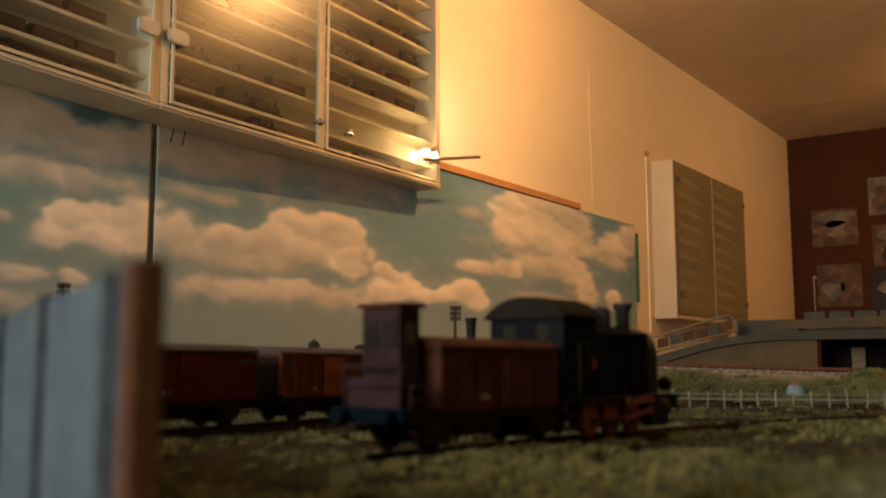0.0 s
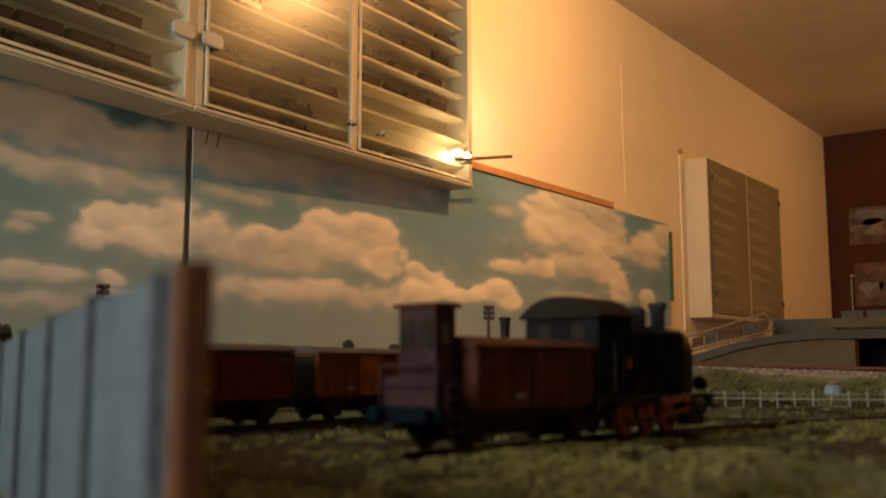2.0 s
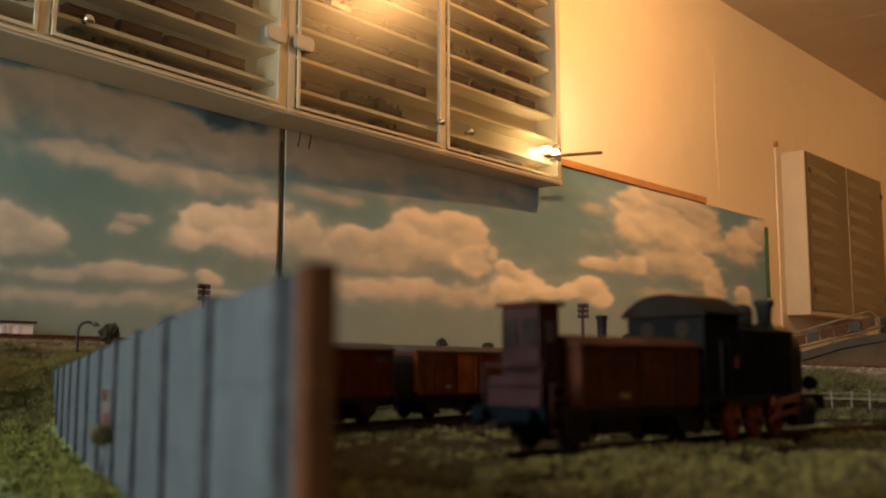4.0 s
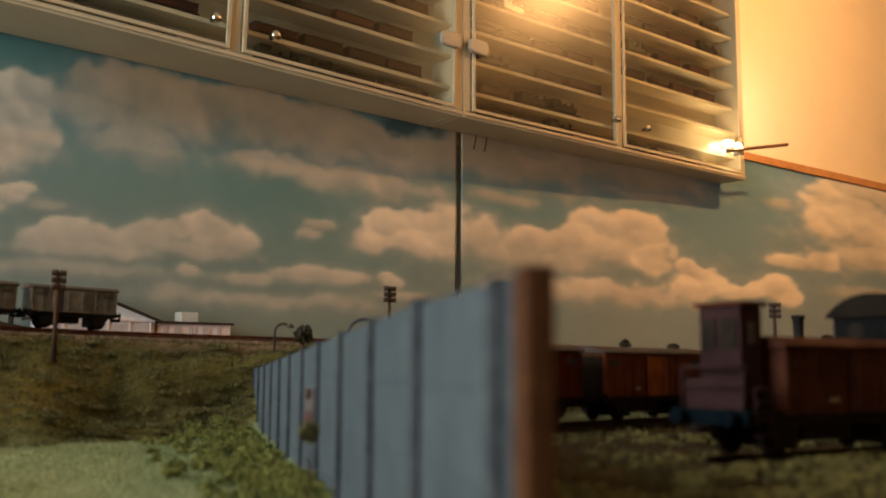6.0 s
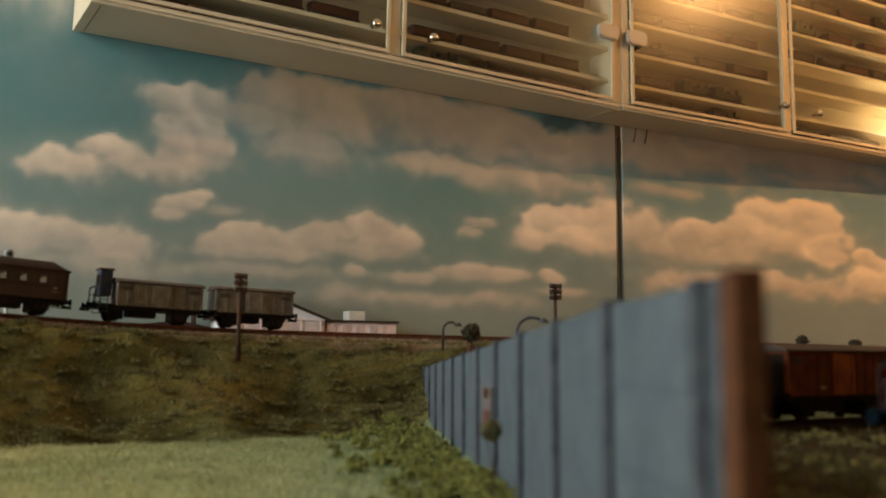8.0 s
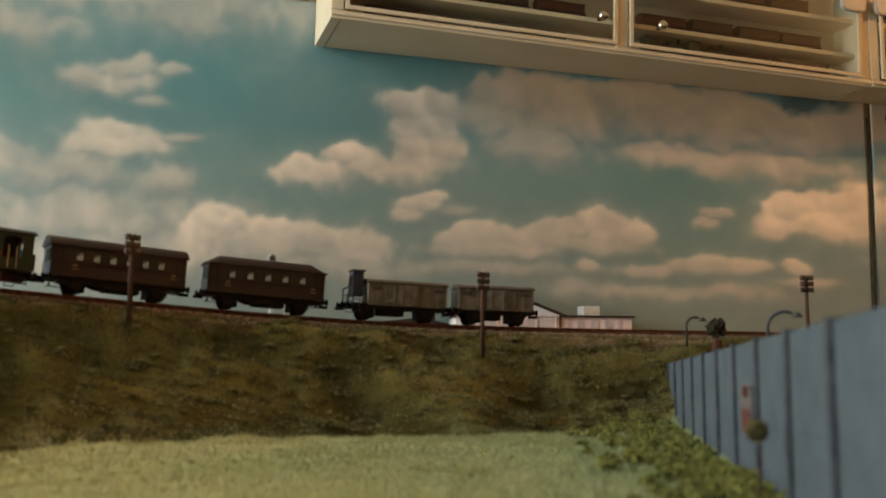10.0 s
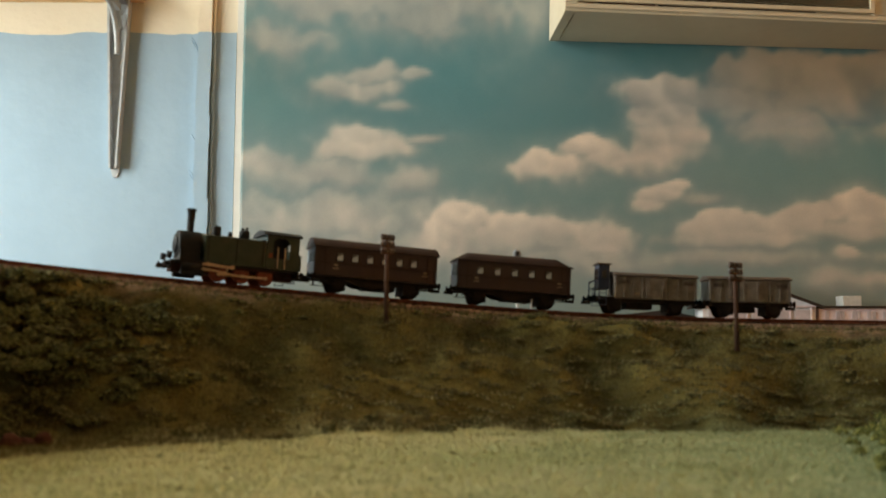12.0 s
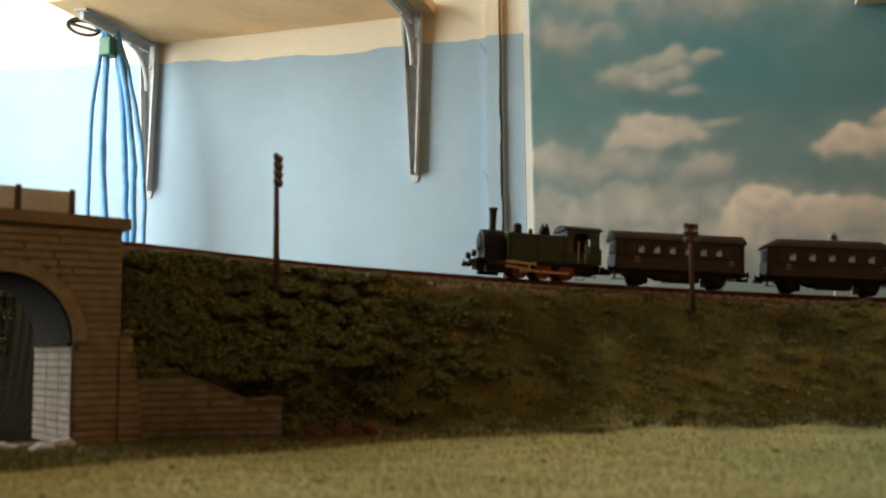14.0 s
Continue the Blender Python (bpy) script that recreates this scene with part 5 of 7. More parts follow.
def underframe(parent, L, axles, r=0.0056, deep=True):
    bm = B()
    box(bm, -L / 2, -0.0125, 0.0098, L / 2, 0.0125, 0.0125)
    part("underframe", bm, CHASSIS, parent)
    for x in axles:
        wheelset(parent, x, r)
        for y in (-0.0122, 0.0104):
            bm = B()
            prism(bm, [(x - 0.0075, 0.0097), (x + 0.0075, 0.0097), (x + 0.003, 0.0035), (x - 0.003, 0.0035)], y, y + 0.0018)
            part("axle_guard", bm, CHASSIS, parent)
    bm = B()
    box(bm, -L * 0.17, -0.0085, 0.0046, L * 0.08, 0.0085, 0.0097)
    part("brake_gear", bm, CHASSIS, parent)
    for x in axles:
        bm = B()
        k = 1 if x < 0 else -1
        box(bm, x + k * 0.0062 - 0.0012, -0.0105, 0.0024, x + k * 0.0062 + 0.0012, 0.0105, 0.0097)
        part("brake_shoe", bm, CHASSIS, parent)
    if deep:
        for y in (-0.0125, 0.0110):
            bm = B()
            a = abs(axles[0]) - 0.009
            prism(bm, [(-a, 0.0097), (a, 0.0097), (a * 0.55, 0.0060), (-a * 0.55, 0.0060)], y, y + 0.0015)
            part("truss", bm, CHASSIS, parent)


def coach(label, L, hip, windows):
    ob = thing("passenger_coach", label, "model coach", "moving train")
    Lb = L - 0.009
    W = 0.0290
    bm = B()
    bevel_box(bm, -Lb / 2, -W / 2, 0.0126, Lb / 2, W / 2, 0.0350, 0.0007)
    body = part("body", bm, COACH, ob)
    bm = B()
    roof_mesh(bm, Lb, W, 0.0354, 0.0072, hip)
    part("roof", bm, COACHROOF, ob)
    for k in (-1, 1):
        for i in range(windows):
            x = -Lb * 0.30 + Lb * 0.60 * i / (windows - 1)
            bm = B()
            y = k * (W / 2 + 0.0001)
            y0, y1 = min(y, y + k * 0.0005), max(y, y + k * 0.0005)
            for a, b, c, d in ((x - 0.0032, 0.0242, x - 0.0026, 0.0316), (x + 0.0026, 0.0242, x + 0.0032, 0.0316), (x - 0.0026, 0.0242, x + 0.0026, 0.0248), (x - 0.0026, 0.0310, x + 0.0026, 0.0316)):
                box(bm, a, y0, b, c, y1, d)
            wd = part("window", bm, COACHROOF, ob)
            bm = B()
            box(bm, x - 0.0026, min(y, y + k * 0.0002), 0.0248, x + 0.0026, max(y, y + k * 0.0002), 0.0310)
            part("pane", bm, COACHPANE, wd)
            bm = B()
            y2 = y + k * 0.00021
            outl = [(x - 0.0022, 0.0250), (x + 0.0022, 0.0250), (x + 0.0022, 0.0278), (x + 0.0012, 0.0283), (x - 0.0004, 0.0290), (x - 0.0018, 0.0300)]
            prism(bm, outl, min(y2, y2 + k * 0.0001), max(y2, y2 + k * 0.0001))
            part("curtain", bm, COACHWIN, wd, "pale window curtain")
        for x in (-Lb * 0.40, Lb * 0.33):
            bm = B()
            y = k * (W / 2 + 0.0001)
            box(bm, x - 0.0016, min(y, y + k * 0.0002), 0.0205, x + 0.0016, max(y, y + k * 0.0002), 0.0222)
            box(bm, x - 0.0024, min(y, y + k * 0.0002), 0.0182, x + 0.0024, max(y, y + k * 0.0002), 0.0190)
            part("lettering", bm, LETTER, ob, "faded cream lettering")
        for x in (-Lb * 0.445, Lb * 0.445):
            bm = B()
            y = k * (W / 2 + 0.0001)
            y0, y1 = min(y, y + k * 0.0004), max(y, y + k * 0.0004)
            box(bm, x - 0.0030, y0, 0.0140, x - 0.0027, y1, 0.0335)
            box(bm, x + 0.0027, y0, 0.0140, x + 0.0030, y1, 0.0335)
            box(bm, x - 0.0027, y0, 0.0332, x + 0.0027, y1, 0.0335)
            part("door", bm, COACHROOF, ob)
        bm = B()
        y = k * (W / 2 + 0.0003)
        box(bm, -Lb / 2 + 0.001, min(y, y + k * 0.0005), 0.0222, Lb / 2 - 0.001, max(y, y + k * 0.0005), 0.0227)
        part("moulding", bm, COACHROOF, ob)
    for sgn in (-1, 1):
        x = sgn * (Lb / 2 + 0.0002)
        for y in (-0.0085, 0.0, 0.0085):
            bm = B()
            box(bm, min(x, x + sgn * 0.0004), y - 0.0024, 0.0235, max(x, x + sgn * 0.0004), y + 0.0024, 0.0325)
            part("end_window", bm, VANBLUE, ob, "blue-grey end window")
    underframe(ob, Lb, (-Lb * 0.31, Lb * 0.31))
    for sgn in (-1, 1):
        buffers(ob, sgn * (L / 2 - 0.0042), sgn)
    for k in (-1, 1):
        y = k * 0.0150
        for xa in (-Lb / 2 + 0.004, Lb / 2 - 0.018):
            bm = B()
            box(bm, xa, min(y, y + k * 0.0022), 0.0064, xa + 0.014, max(y, y + k * 0.0022), 0.0070)
            for x in (xa + 0.002, xa + 0.012):
                box(bm, x - 0.0004, min(y - k * 0.003, y + k * 0.0008), 0.0069, x + 0.0004, max(y - k * 0.003, y + k * 0.0008), 0.0098)
            part("footboard", bm, CHASSIS, ob)
    return ob


def van(label, L, hut, material, roofm, open_door=False, endm=None, group="moving train", h=0.0335, hutm=None, doors=None, hut_top=None, ribs=0.0006):
    """Two-axle goods van. The brake hut, where there is one, stands at its -x end."""
    ob = thing("goods_van", label, "model wagon", group)
    Lb = L - 0.009
    W = 0.0270
    x0 = -Lb / 2 + (0.0175 if hut else 0)
    x1 = Lb / 2
    bm = B()
    bevel_box(bm, x0, -W / 2, 0.0126, x1, W / 2, h, 0.0006)
    part("body", bm, material, ob)
    bm = B()
    roof_mesh(bm, x1 - x0, W, h + 0.0009, 0.0030)
    bmesh.ops.translate(bm, verts=bm.verts[:], vec=((x0 + x1) / 2, 0, 0))
    part("roof", bm, roofm, ob)
    cx = (x0 + x1) / 2
    for k in (-1, 1):
        y = k * (W / 2 + 0.0001)
        n = max(4, int((x1 - x0) / 0.0075))
        for i in range(n + 1):
            x = x0 + 0.0008 + (x1 - x0 - 0.0016) * i / n
            bm = B()
            box(bm, x - ribs, min(y, y + k * ribs), 0.0128, x + ribs, max(y, y + k * ribs), h - 0.0004)
            part("stanchion", bm, material, ob)
        bm = B()
        box(bm, cx - 0.0085, min(y + k * 0.0007, y + k * 0.0013), 0.0130, cx + 0.0085, max(y + k * 0.0007, y + k * 0.0013), h - 0.0010)
        dr = part("door", bm, doors or material, ob)
        bm = B()
        box(bm, cx - 0.0062, min(y + k * 0.0014, y + k * 0.0020), 0.0150, cx - 0.0050, max(y + k * 0.0014, y + k * 0.0020), h - 0.0030)
        box(bm, cx + 0.0050, min(y + k * 0.0014, y + k * 0.0020), 0.0150, cx + 0.0062, max(y + k * 0.0014, y + k * 0.0020), h - 0.0030)
        part("door_rib", bm, doors or material, dr)
        for x in (x0 + 0.0075, x1 - 0.0075):
            bm = B()
            box(bm, x - 0.0040, min(y, y + k * 0.0007), h - 0.0060, x + 0.0040, max(y, y + k * 0.0007), h - 0.0030)
            part("vent", bm, roofm, ob)
        # A black plate on the solid side stands for shade inside the door.
        if open_door:
            bm = B()
            box(bm, cx - 0.0136, min(y, y + k * 0.0008), 0.0135, cx - 0.0088, max(y, y + k * 0.0008), h - 0.0012)
            part("door_gap_plate", bm, BLACKM, ob, "black plate standing for the dark gap of the half-open door")
        bm = B()
        box(bm, cx - 0.018, min(y, y + k * 0.0004), 0.0160, cx - 0.0135, max(y, y + k * 0.0004), 0.0176)
        part("lettering", bm, LETTER, ob, "faded cream lettering")
    # One end gets its own tone, with daylight or shade put into the colour.
    if endm:
        bm = B()
        box(bm, x0 - 0.0006, -W / 2 + 0.0015, 0.0140, x0 - 0.0001, W / 2 - 0.0015, h - 0.0012)
        part("end_panel", bm, endm, ob, "end boards coloured pale blue-grey for daylight" if endm is VANBLUE else "end boards coloured dark for shade")
    underframe(ob, Lb, (-Lb * 0.31, Lb * 0.31), deep=False)
    for sgn in (-1, 1):
        buffers(ob, sgn * (L / 2 - 0.0042), sgn, material=BUFFERB if hutm else None)
    if hut:
        hm = hutm or VANBLUE
        ht = hut_top or h + 0.0105
        hx0, hx1 = -Lb / 2 + 0.005, -Lb / 2 + 0.0142
        bm = B()
        bevel_box(bm, hx0, -0.0080, 0.0200, hx1, 0.0080, ht - 0.0015, 0.0005)
        hb = part("brake_hut", bm, hm, ob, "small upright brake hut")
        bm = B()
        bevel_box(bm, hx0 - 0.0014, -0.0095, ht - 0.0014, hx1 + 0.0014, 0.0095, ht, 0.0006)
        part("hut_roof", bm, roofm, hb)
        for y in (-0.0040, 0.0040):
            bm = B()
            box(bm, hx0 - 0.0005, y - 0.0028, ht - 0.0140, hx0 - 0.0001, y + 0.0028, ht - 0.0050)
            part("hut_window", bm, CHASSIS, hb)
        for k in (-1, 1):
            bm = B()
            y = k * 0.0081
            box(bm, hx0 + 0.003, min(y, y + k * 0.0004), ht - 0.0125, hx1 - 0.003, max(y, y + k * 0.0004), ht - 0.0060)
            part("hut_window", bm, BLACKM, hb)
        bm = B()
        box(bm, -Lb / 2, -0.0128, 0.0126, x0, 0.0128, 0.0138)
        part("platform", bm, CHASSIS, ob)
        bm = B()
        xx = -Lb / 2 + 0.0012
        for y in (-0.0120, 0.0120):
            tube(bm, [(xx, y, 0.0138), (xx, y, 0.0255), (xx + 0.002, y * 0.96, 0.0272)], 0.0006, 6)
        tube(bm, [(xx, -0.0120, 0.0265), (xx, 0.0120, 0.0265)], 0.0006, 6)
        tube(bm, [(xx, -0.0120, 0.0205), (xx, 0.0120, 0.0205)], 0.0004, 6)
        part("handrail", bm, hm, ob)
        if hut_top:
            bm = B()
            bevel_box(bm, xx + 0.0008, -0.0118, 0.0139, xx + 0.0018, 0.0118, 0.0232, 0.0004)
            part("platform_screen", bm, hm, ob, "mauve sheet-metal screen across the platform")
        for k in (-1, 1):
            bm = B()
            for z in (0.0070, 0.0115, 0.0165, 0.0205):
                y = k * 0.0128
                box(bm, -Lb / 2 + 0.0045, min(y, y + k * 0.0020), z - 0.0003, -Lb / 2 + 0.0105, max(y, y + k * 0.0020), z + 0.0003)
            for x in (-Lb / 2 + 0.0044, -Lb / 2 + 0.0106):
                box(bm, x - 0.0003, min(k * 0.0128, k * 0.0135), 0.0065, x + 0.0003, max(k * 0.0128, k * 0.0135), 0.0210)
            part("ladder", bm, hm, ob)
    return ob


def tank_engine(label, paint, group, wheelm, roofm, closed=False):
    """Six-coupled tank engine, front at +x."""
    ob = thing("steam_engine", label, "model engine", group)
    bm = B()
    bevel_box(bm, -0.0475, -0.0140, 0.0118, 0.0475, 0.0140, 0.0133, 0.0004)
    part("running_plate", bm, LOCOB, ob)
    bm = B()
    box(bm, -0.046, -0.0062, 0.0055, 0.046, 0.0062, 0.0117)
    part("frame", bm, FRAMERED, ob, "dull red main frame")
    for k in (-1, 1):
        bm = B()
        yv = k * 0.0128
        box(bm, -0.0300, min(yv, yv - k * 0.0010), 0.0102, 0.0260, max(yv, yv - k * 0.0010), 0.0117)
        part("valance", bm, FRAMERED, ob)
    bm = B()
    lathe(bm, (0, 0, 0.0265), [(0.0088, -0.022), (0.0092, -0.0215), (0.0092, 0.026)], 22, "x")
    boil = part("boiler", bm, paint, ob)
    for x in (-0.012, 0.004, 0.018):
        bm = B()
        lathe(bm, (x, 0, 0.0265), [(0.0092, -0.0006), (0.0095, -0.0005), (0.0095, 0.0005), (0.0092, 0.0006)], 22, "x")
        part("boiler_band", bm, LOCOB, boil)
    bm = B()
    lathe(bm, (0, 0, 0.0262), [(0.0094, 0.0255), (0.0100, 0.0262), (0.0100, 0.0412), (0.0092, 0.0422), (0.0020, 0.0428)], 24, "x")
    bevel_box(bm, 0.0262, -0.0100, 0.0134, 0.0412, 0.0100, 0.0262, 0.0006)
    sm = part("smokebox", bm, LOCOB, ob)
    bm = B()
    lathe(bm, (0.0429, 0, 0.0262), [(0.0070, 0.0), (0.0068, 0.0006), (0.0015, 0.0012)], 20, "x")
    cyl(bm, (0.0440, -0.003, 0.0262), (0.0440, 0.003, 0.0262), 0.0004, n=6)
    part("smokebox_door", bm, LOCOB, sm)
    bm = B()
    ch = 0.0085 if closed else 0.0
    lathe(bm, (0.033, 0, 0.034), [(0.0040, 0), (0.0029, 0.002), (0.0025, 0.0035), (0.0029, 0.0165 - ch), (0.0036, 0.0172 - ch), (0.0036, 0.0188 - ch), (0.0028, 0.0190 - ch)], 18)
    part("chimney", bm, LOCOB, ob)
    bm = B()
    lathe(bm, (0.0135, 0, 0.0345), [(0.0042, 0), (0.0034, 0.0018), (0.0035, 0.0058), (0.0028, 0.0076), (0.0008, 0.0082)], 16)
    part("dome", bm, LOCOB, ob)
    bm = B()
    lathe(bm, (0.0030, 0, 0.0350), [(0.0018, 0), (0.0016, 0.0032), (0.0006, 0.0042)], 12)
    part("filler_cap", bm, LOCOB, ob)
    bm = B()
    lathe(bm, (-0.0080, 0, 0.0345), [(0.0042, 0), (0.0040, 0.0050), (0.0032, 0.0068), (0.0012, 0.0074)], 16)
    cyl(bm, (-0.0095, 0.001, 0.0400), (-0.0095, 0.001, 0.0440), 0.0010, n=8)
    cyl(bm, (-0.0068, -0.001, 0.0400), (-0.0068, -0.001, 0.0436), 0.0010, n=8)
    part("safety_dome", bm, LOCOB, ob)
    for k in (-1, 1):
        bm = B()
        y = k * 0.0100
        bevel_box(bm, -0.0215, min(y, y + k * 0.0040), 0.0134, 0.0245, max(y, y + k * 0.0040), 0.0336, 0.0012)
        tk = part("side_tank", bm, paint, ob)
        yy = k * 0.0141
        for x in (-0.019, 0.001, 0.022):
            bm = B()
            box(bm, x - 0.0003, min(yy, yy + k * 0.0003), 0.0140, x + 0.0003, max(yy, yy + k * 0.0003), 0.0328)
            part("tank_seam", bm, LOCOB, tk)
    # Black block added inside the cab so that its openings read dark.
    bm = B()
    bevel_box(bm, -0.0398, -0.0060, 0.0134, -0.0262, 0.0060, 0.0385, 0.0010)
    part("cab_dark_block", bm, LOCOB, ob, "black block added inside the cab to darken its openings")
    # cab with open sides
    for k in (-1, 1):
        y = k * 0.0135
        y0, y1 = min(y, y + k * 0.0008), max(y, y + k * 0.0008)
        bm = B()
        box(bm, -0.0475, y0, 0.0134, -0.0400, y1, 0.0390)
        box(bm, -0.0268, y0, 0.0134, -0.0217, y1, 0.0390)
        box(bm, -0.0400, y0, 0.0134, -0.0268, y1, 0.0215)
        # rounded head of the window opening
        arc = [(-0.0334 + 0.0066 * math.cos(math.pi * q / 10), 0.0325 + 0.0046 * math.sin(math.pi * q / 10)) for q in range(11)]
        for (xa, za), (xb, zb) in zip(arc, arc[1:]):
            prism(bm, [(xb, zb), (xa, za), (xa, 0.0390), (xb, 0.0390)], y0, y1)
        if closed:
            box(bm, -0.0400, y0, 0.0215, -0.0268, y1, 0.0372)
        sd = part("cab_side", bm, paint, ob)
        bm = B()
        for x in (-0.0362, -0.0306):
            cyl(bm, (x, k * 0.0147, 0.0140), (x, k * 0.0147, 0.0300), 0.0005, n=6)
        part("handrail", bm, LOCOB if closed else BRASS, sd)
        bm = B()
        box(bm, -0.0262, min(k * 0.0144, k * 0.0148), 0.0215, -0.0235, max(k * 0.0144, k * 0.0148), 0.0250)
        part("number_plate", bm, WHEELR, sd, "small red plate")
    for x, wx in ((-0.0475, 0.0008), (-0.0225, 0.0008)):
        bm = B()
        if closed:
            prism(bm, [(-0.0134, 0.0134), (0.0134, 0.0134), (0.0134, 0.0375), (0.009, 0.0415), (0, 0.0432), (-0.009, 0.0415), (-0.0134, 0.0375)], 0, wx, Matrix(((0, 1, 0, x), (1, 0, 0, 0), (0, 0, 1, 0), (0, 0, 0, 1))))
            end = part("cab_end", bm, paint, ob)
            for y in (-0.0065, 0.0065):
                bm = B()
                cyl(bm, (x - 0.0004, y, 0.0330), (x + wx + 0.0004, y, 0.0330), 0.0026, n=16)
                part("porthole", bm, CHASSIS, end, "round dark porthole")
            continue
        box(bm, x, -0.0134, 0.0134, x + wx, 0.0134, 0.0300)
        box(bm, x, -0.0134, 0.0355, x + wx, 0.0134, 0.0400)
        box(bm, x, -0.0134, 0.0300, x + wx, -0.0105, 0.0355)
        box(bm, x, 0.0105, 0.0300, x + wx, 0.0134, 0.0355)
        box(bm, x, -0.0015, 0.0300, x + wx, 0.0015, 0.0355)
        part("cab_end", bm, paint, ob)
    bm = B()
    roof_mesh(bm, 0.0275, 0.0295 if closed else 0.0285, 0.0380 if closed else 0.0394, 0.0060 if closed else 0.0036)
    bmesh.ops.translate(bm, verts=bm.verts[:], vec=(-0.0345, 0, 0))
    part("cab_roof", bm, roofm, ob)
    bm = B()
    bevel_box(bm, -0.0505, -0.0120, 0.0134, -0.0477, 0.0120, 0.0260, 0.0008)
    part("bunker", bm, paint, ob)
    for x in (-0.0225, -0.0045, 0.0130):
        for k in (-1, 1):
            y = k * 0.0105
            bm = B()
            r = 0.0064
            prof = [(r * 0.80, -0.0010), (r, -0.0008), (r, 0.0010), (r * 0.84, 0.0013)]
            lathe(bm, (x, y, r), [(q, k * h) for q, h in prof], 22, "y")
            tyre = part("wheel", bm, wheelm, ob)
            bm = B()
            for i in range(10):
                a = math.pi * i / 5
                cyl(bm, (x, y + k * 0.0013, r), (x + r * 0.88 * math.cos(a), y + k * 0.0013, r + r * 0.88 * math.sin(a)), 0.0005, n=5)
            cyl(bm, (x, y + k * 0.0006, r), (x, y + k * 0.0022, r), 0.0016, n=10)
            part("spokes", bm, wheelm, tyre)
    for k in (-1, 1):
        y = k * 0.0130
        bm = B()
        box(bm, -0.0235, min(y, y + k * 0.0007), 0.0048, 0.0140, max(y, y + k * 0.0007), 0.0062)
        for x in (-0.0225, -0.0045, 0.0130):
            cyl(bm, (x, y, 0.0055), (x, y + k * 0.0014, 0.0055), 0.0013, n=10)
        part("coupling_rod", bm, FRAMERED if closed else BRASS, ob, "dull red coupling rod" if closed else "brass coupling rod")
        bm = B()
        yy = k * 0.0142
        cyl(bm, (0.0005, yy, 0.0056), (0.0255, yy, 0.0088), 0.0007, n=8)
        prism(bm, [(0.0035, 0.0103), (0.0080, 0.0100), (0.0200, 0.0108), (0.0255, 0.0106), (0.0255, 0.0124), (0.0190, 0.0128), (0.0080, 0.0118), (0.0035, 0.0119)], min(yy, yy + k * 0.0009), max(yy, yy + k * 0.0009))
        for x, z in ((0.0035, 0.0111), (0.0215, 0.0118)):
            cyl(bm, (x, yy - k * 0.0002, z), (x, yy + k * 0.0013, z), 0.0016, n=12)
        box(bm, 0.0080, min(yy, yy + k * 0.0006), 0.0070, 0.0255, max(yy, yy + k * 0.0006), 0.0076)
        cyl(bm, (0.0085, yy, 0.0056), (0.0060, yy, 0.0112), 0.0006, n=8)
        part("valve_gear", bm, WHEELR if closed else BRASS, ob, "red valve gear" if closed else "brass valve gear")
        bm = B()
        lathe(bm, (0.0330, k * 0.0118, 0.0088), [(0.0030, -0.0070), (0.0038, -0.0065), (0.0038, 0.0065), (0.0030, 0.0070)], 14, "x")
        bevel_box(bm, 0.0240, min(k * 0.0100, k * 0.0143), 0.0028, 0.0405, max(k * 0.0100, k * 0.0143), 0.0118, 0.0008)
        part("cylinder", bm, LOCOB, ob)
        bm = B()
        yb = k * 0.0125
        for z in (0.0035, 0.0075):
            box(bm, -0.0455, min(yb, yb + k * 0.0022), z, -0.0385, max(yb, yb + k * 0.0022), z + 0.0005)
        for x in (-0.0455, -0.0389):
            box(bm, x, min(yb - k * 0.001, yb), 0.0035, x + 0.0004, max(yb - k * 0.001, yb), 0.0117)
        part("step", bm, LOCOB, ob)
        bm = B()
        lathe(bm, (0.0470, k * 0.0095, 0.0165), [(0.0022, 0), (0.0026, 0.0010), (0.0026, 0.0030), (0.0020, 0.0034)], 12, "x")
        part("lamp", bm, LOCOB, ob)
    buffers(ob, 0.0482, 1, 0.0105)
    buffers(ob, -0.0482, -1, 0.0105)
    return ob


def put(ob, m, sc=1.0):
    k = sc if isinstance(sc, tuple) else (sc, sc, sc)
    ob.matrix_basis = m @ Matrix.Diagonal((*k, 1))


EYE = (-0.036, 0.008)
LIFT = Matrix.Translation((0, 0, 0.0002))
eng = tank_engine("dark green steam tank engine with red wheels on the embankment", LOCOG, "moving train", WHEELR, LOCOB)
put(eng, LIFT @ frame_on(MAIN, bearing_s(MAIN, EYE, 11.9)))
c1 = coach("maroon two-axle passenger coach with an arched roof", 0.1086, 0.0, 6)
put(c1, LIFT @ frame_on(MAIN, bearing_s(MAIN, EYE, 3.75)))
c2 = coach("maroon two-axle passenger coach with a hipped roof", 0.1040, 0.010, 5)
put(c2, LIFT @ frame_on(MAIN, bearing_s(MAIN, EYE, -4.5)))
v1 = van("weathered grey goods van with a tall brake hut", 0.0950, True, VANG, VANROOF, h=0.0312, hutm=NAVY)
put(v1, LIFT @ frame_on(MAIN, bearing_s(MAIN, EYE, -12.2), flip=True))
v2 = van("weathered grey goods van with a half-open door", 0.0760, False, VANG, VANROOF, True, VANBLUE, h=0.0310)
put(v2, LIFT @ frame_on(MAIN, bearing_s(MAIN, EYE, -17.9), flip=True))


def at_x(line, x):
    return min(range(len(line)), key=lambda i: abs(line[i].x - x)) * STEP


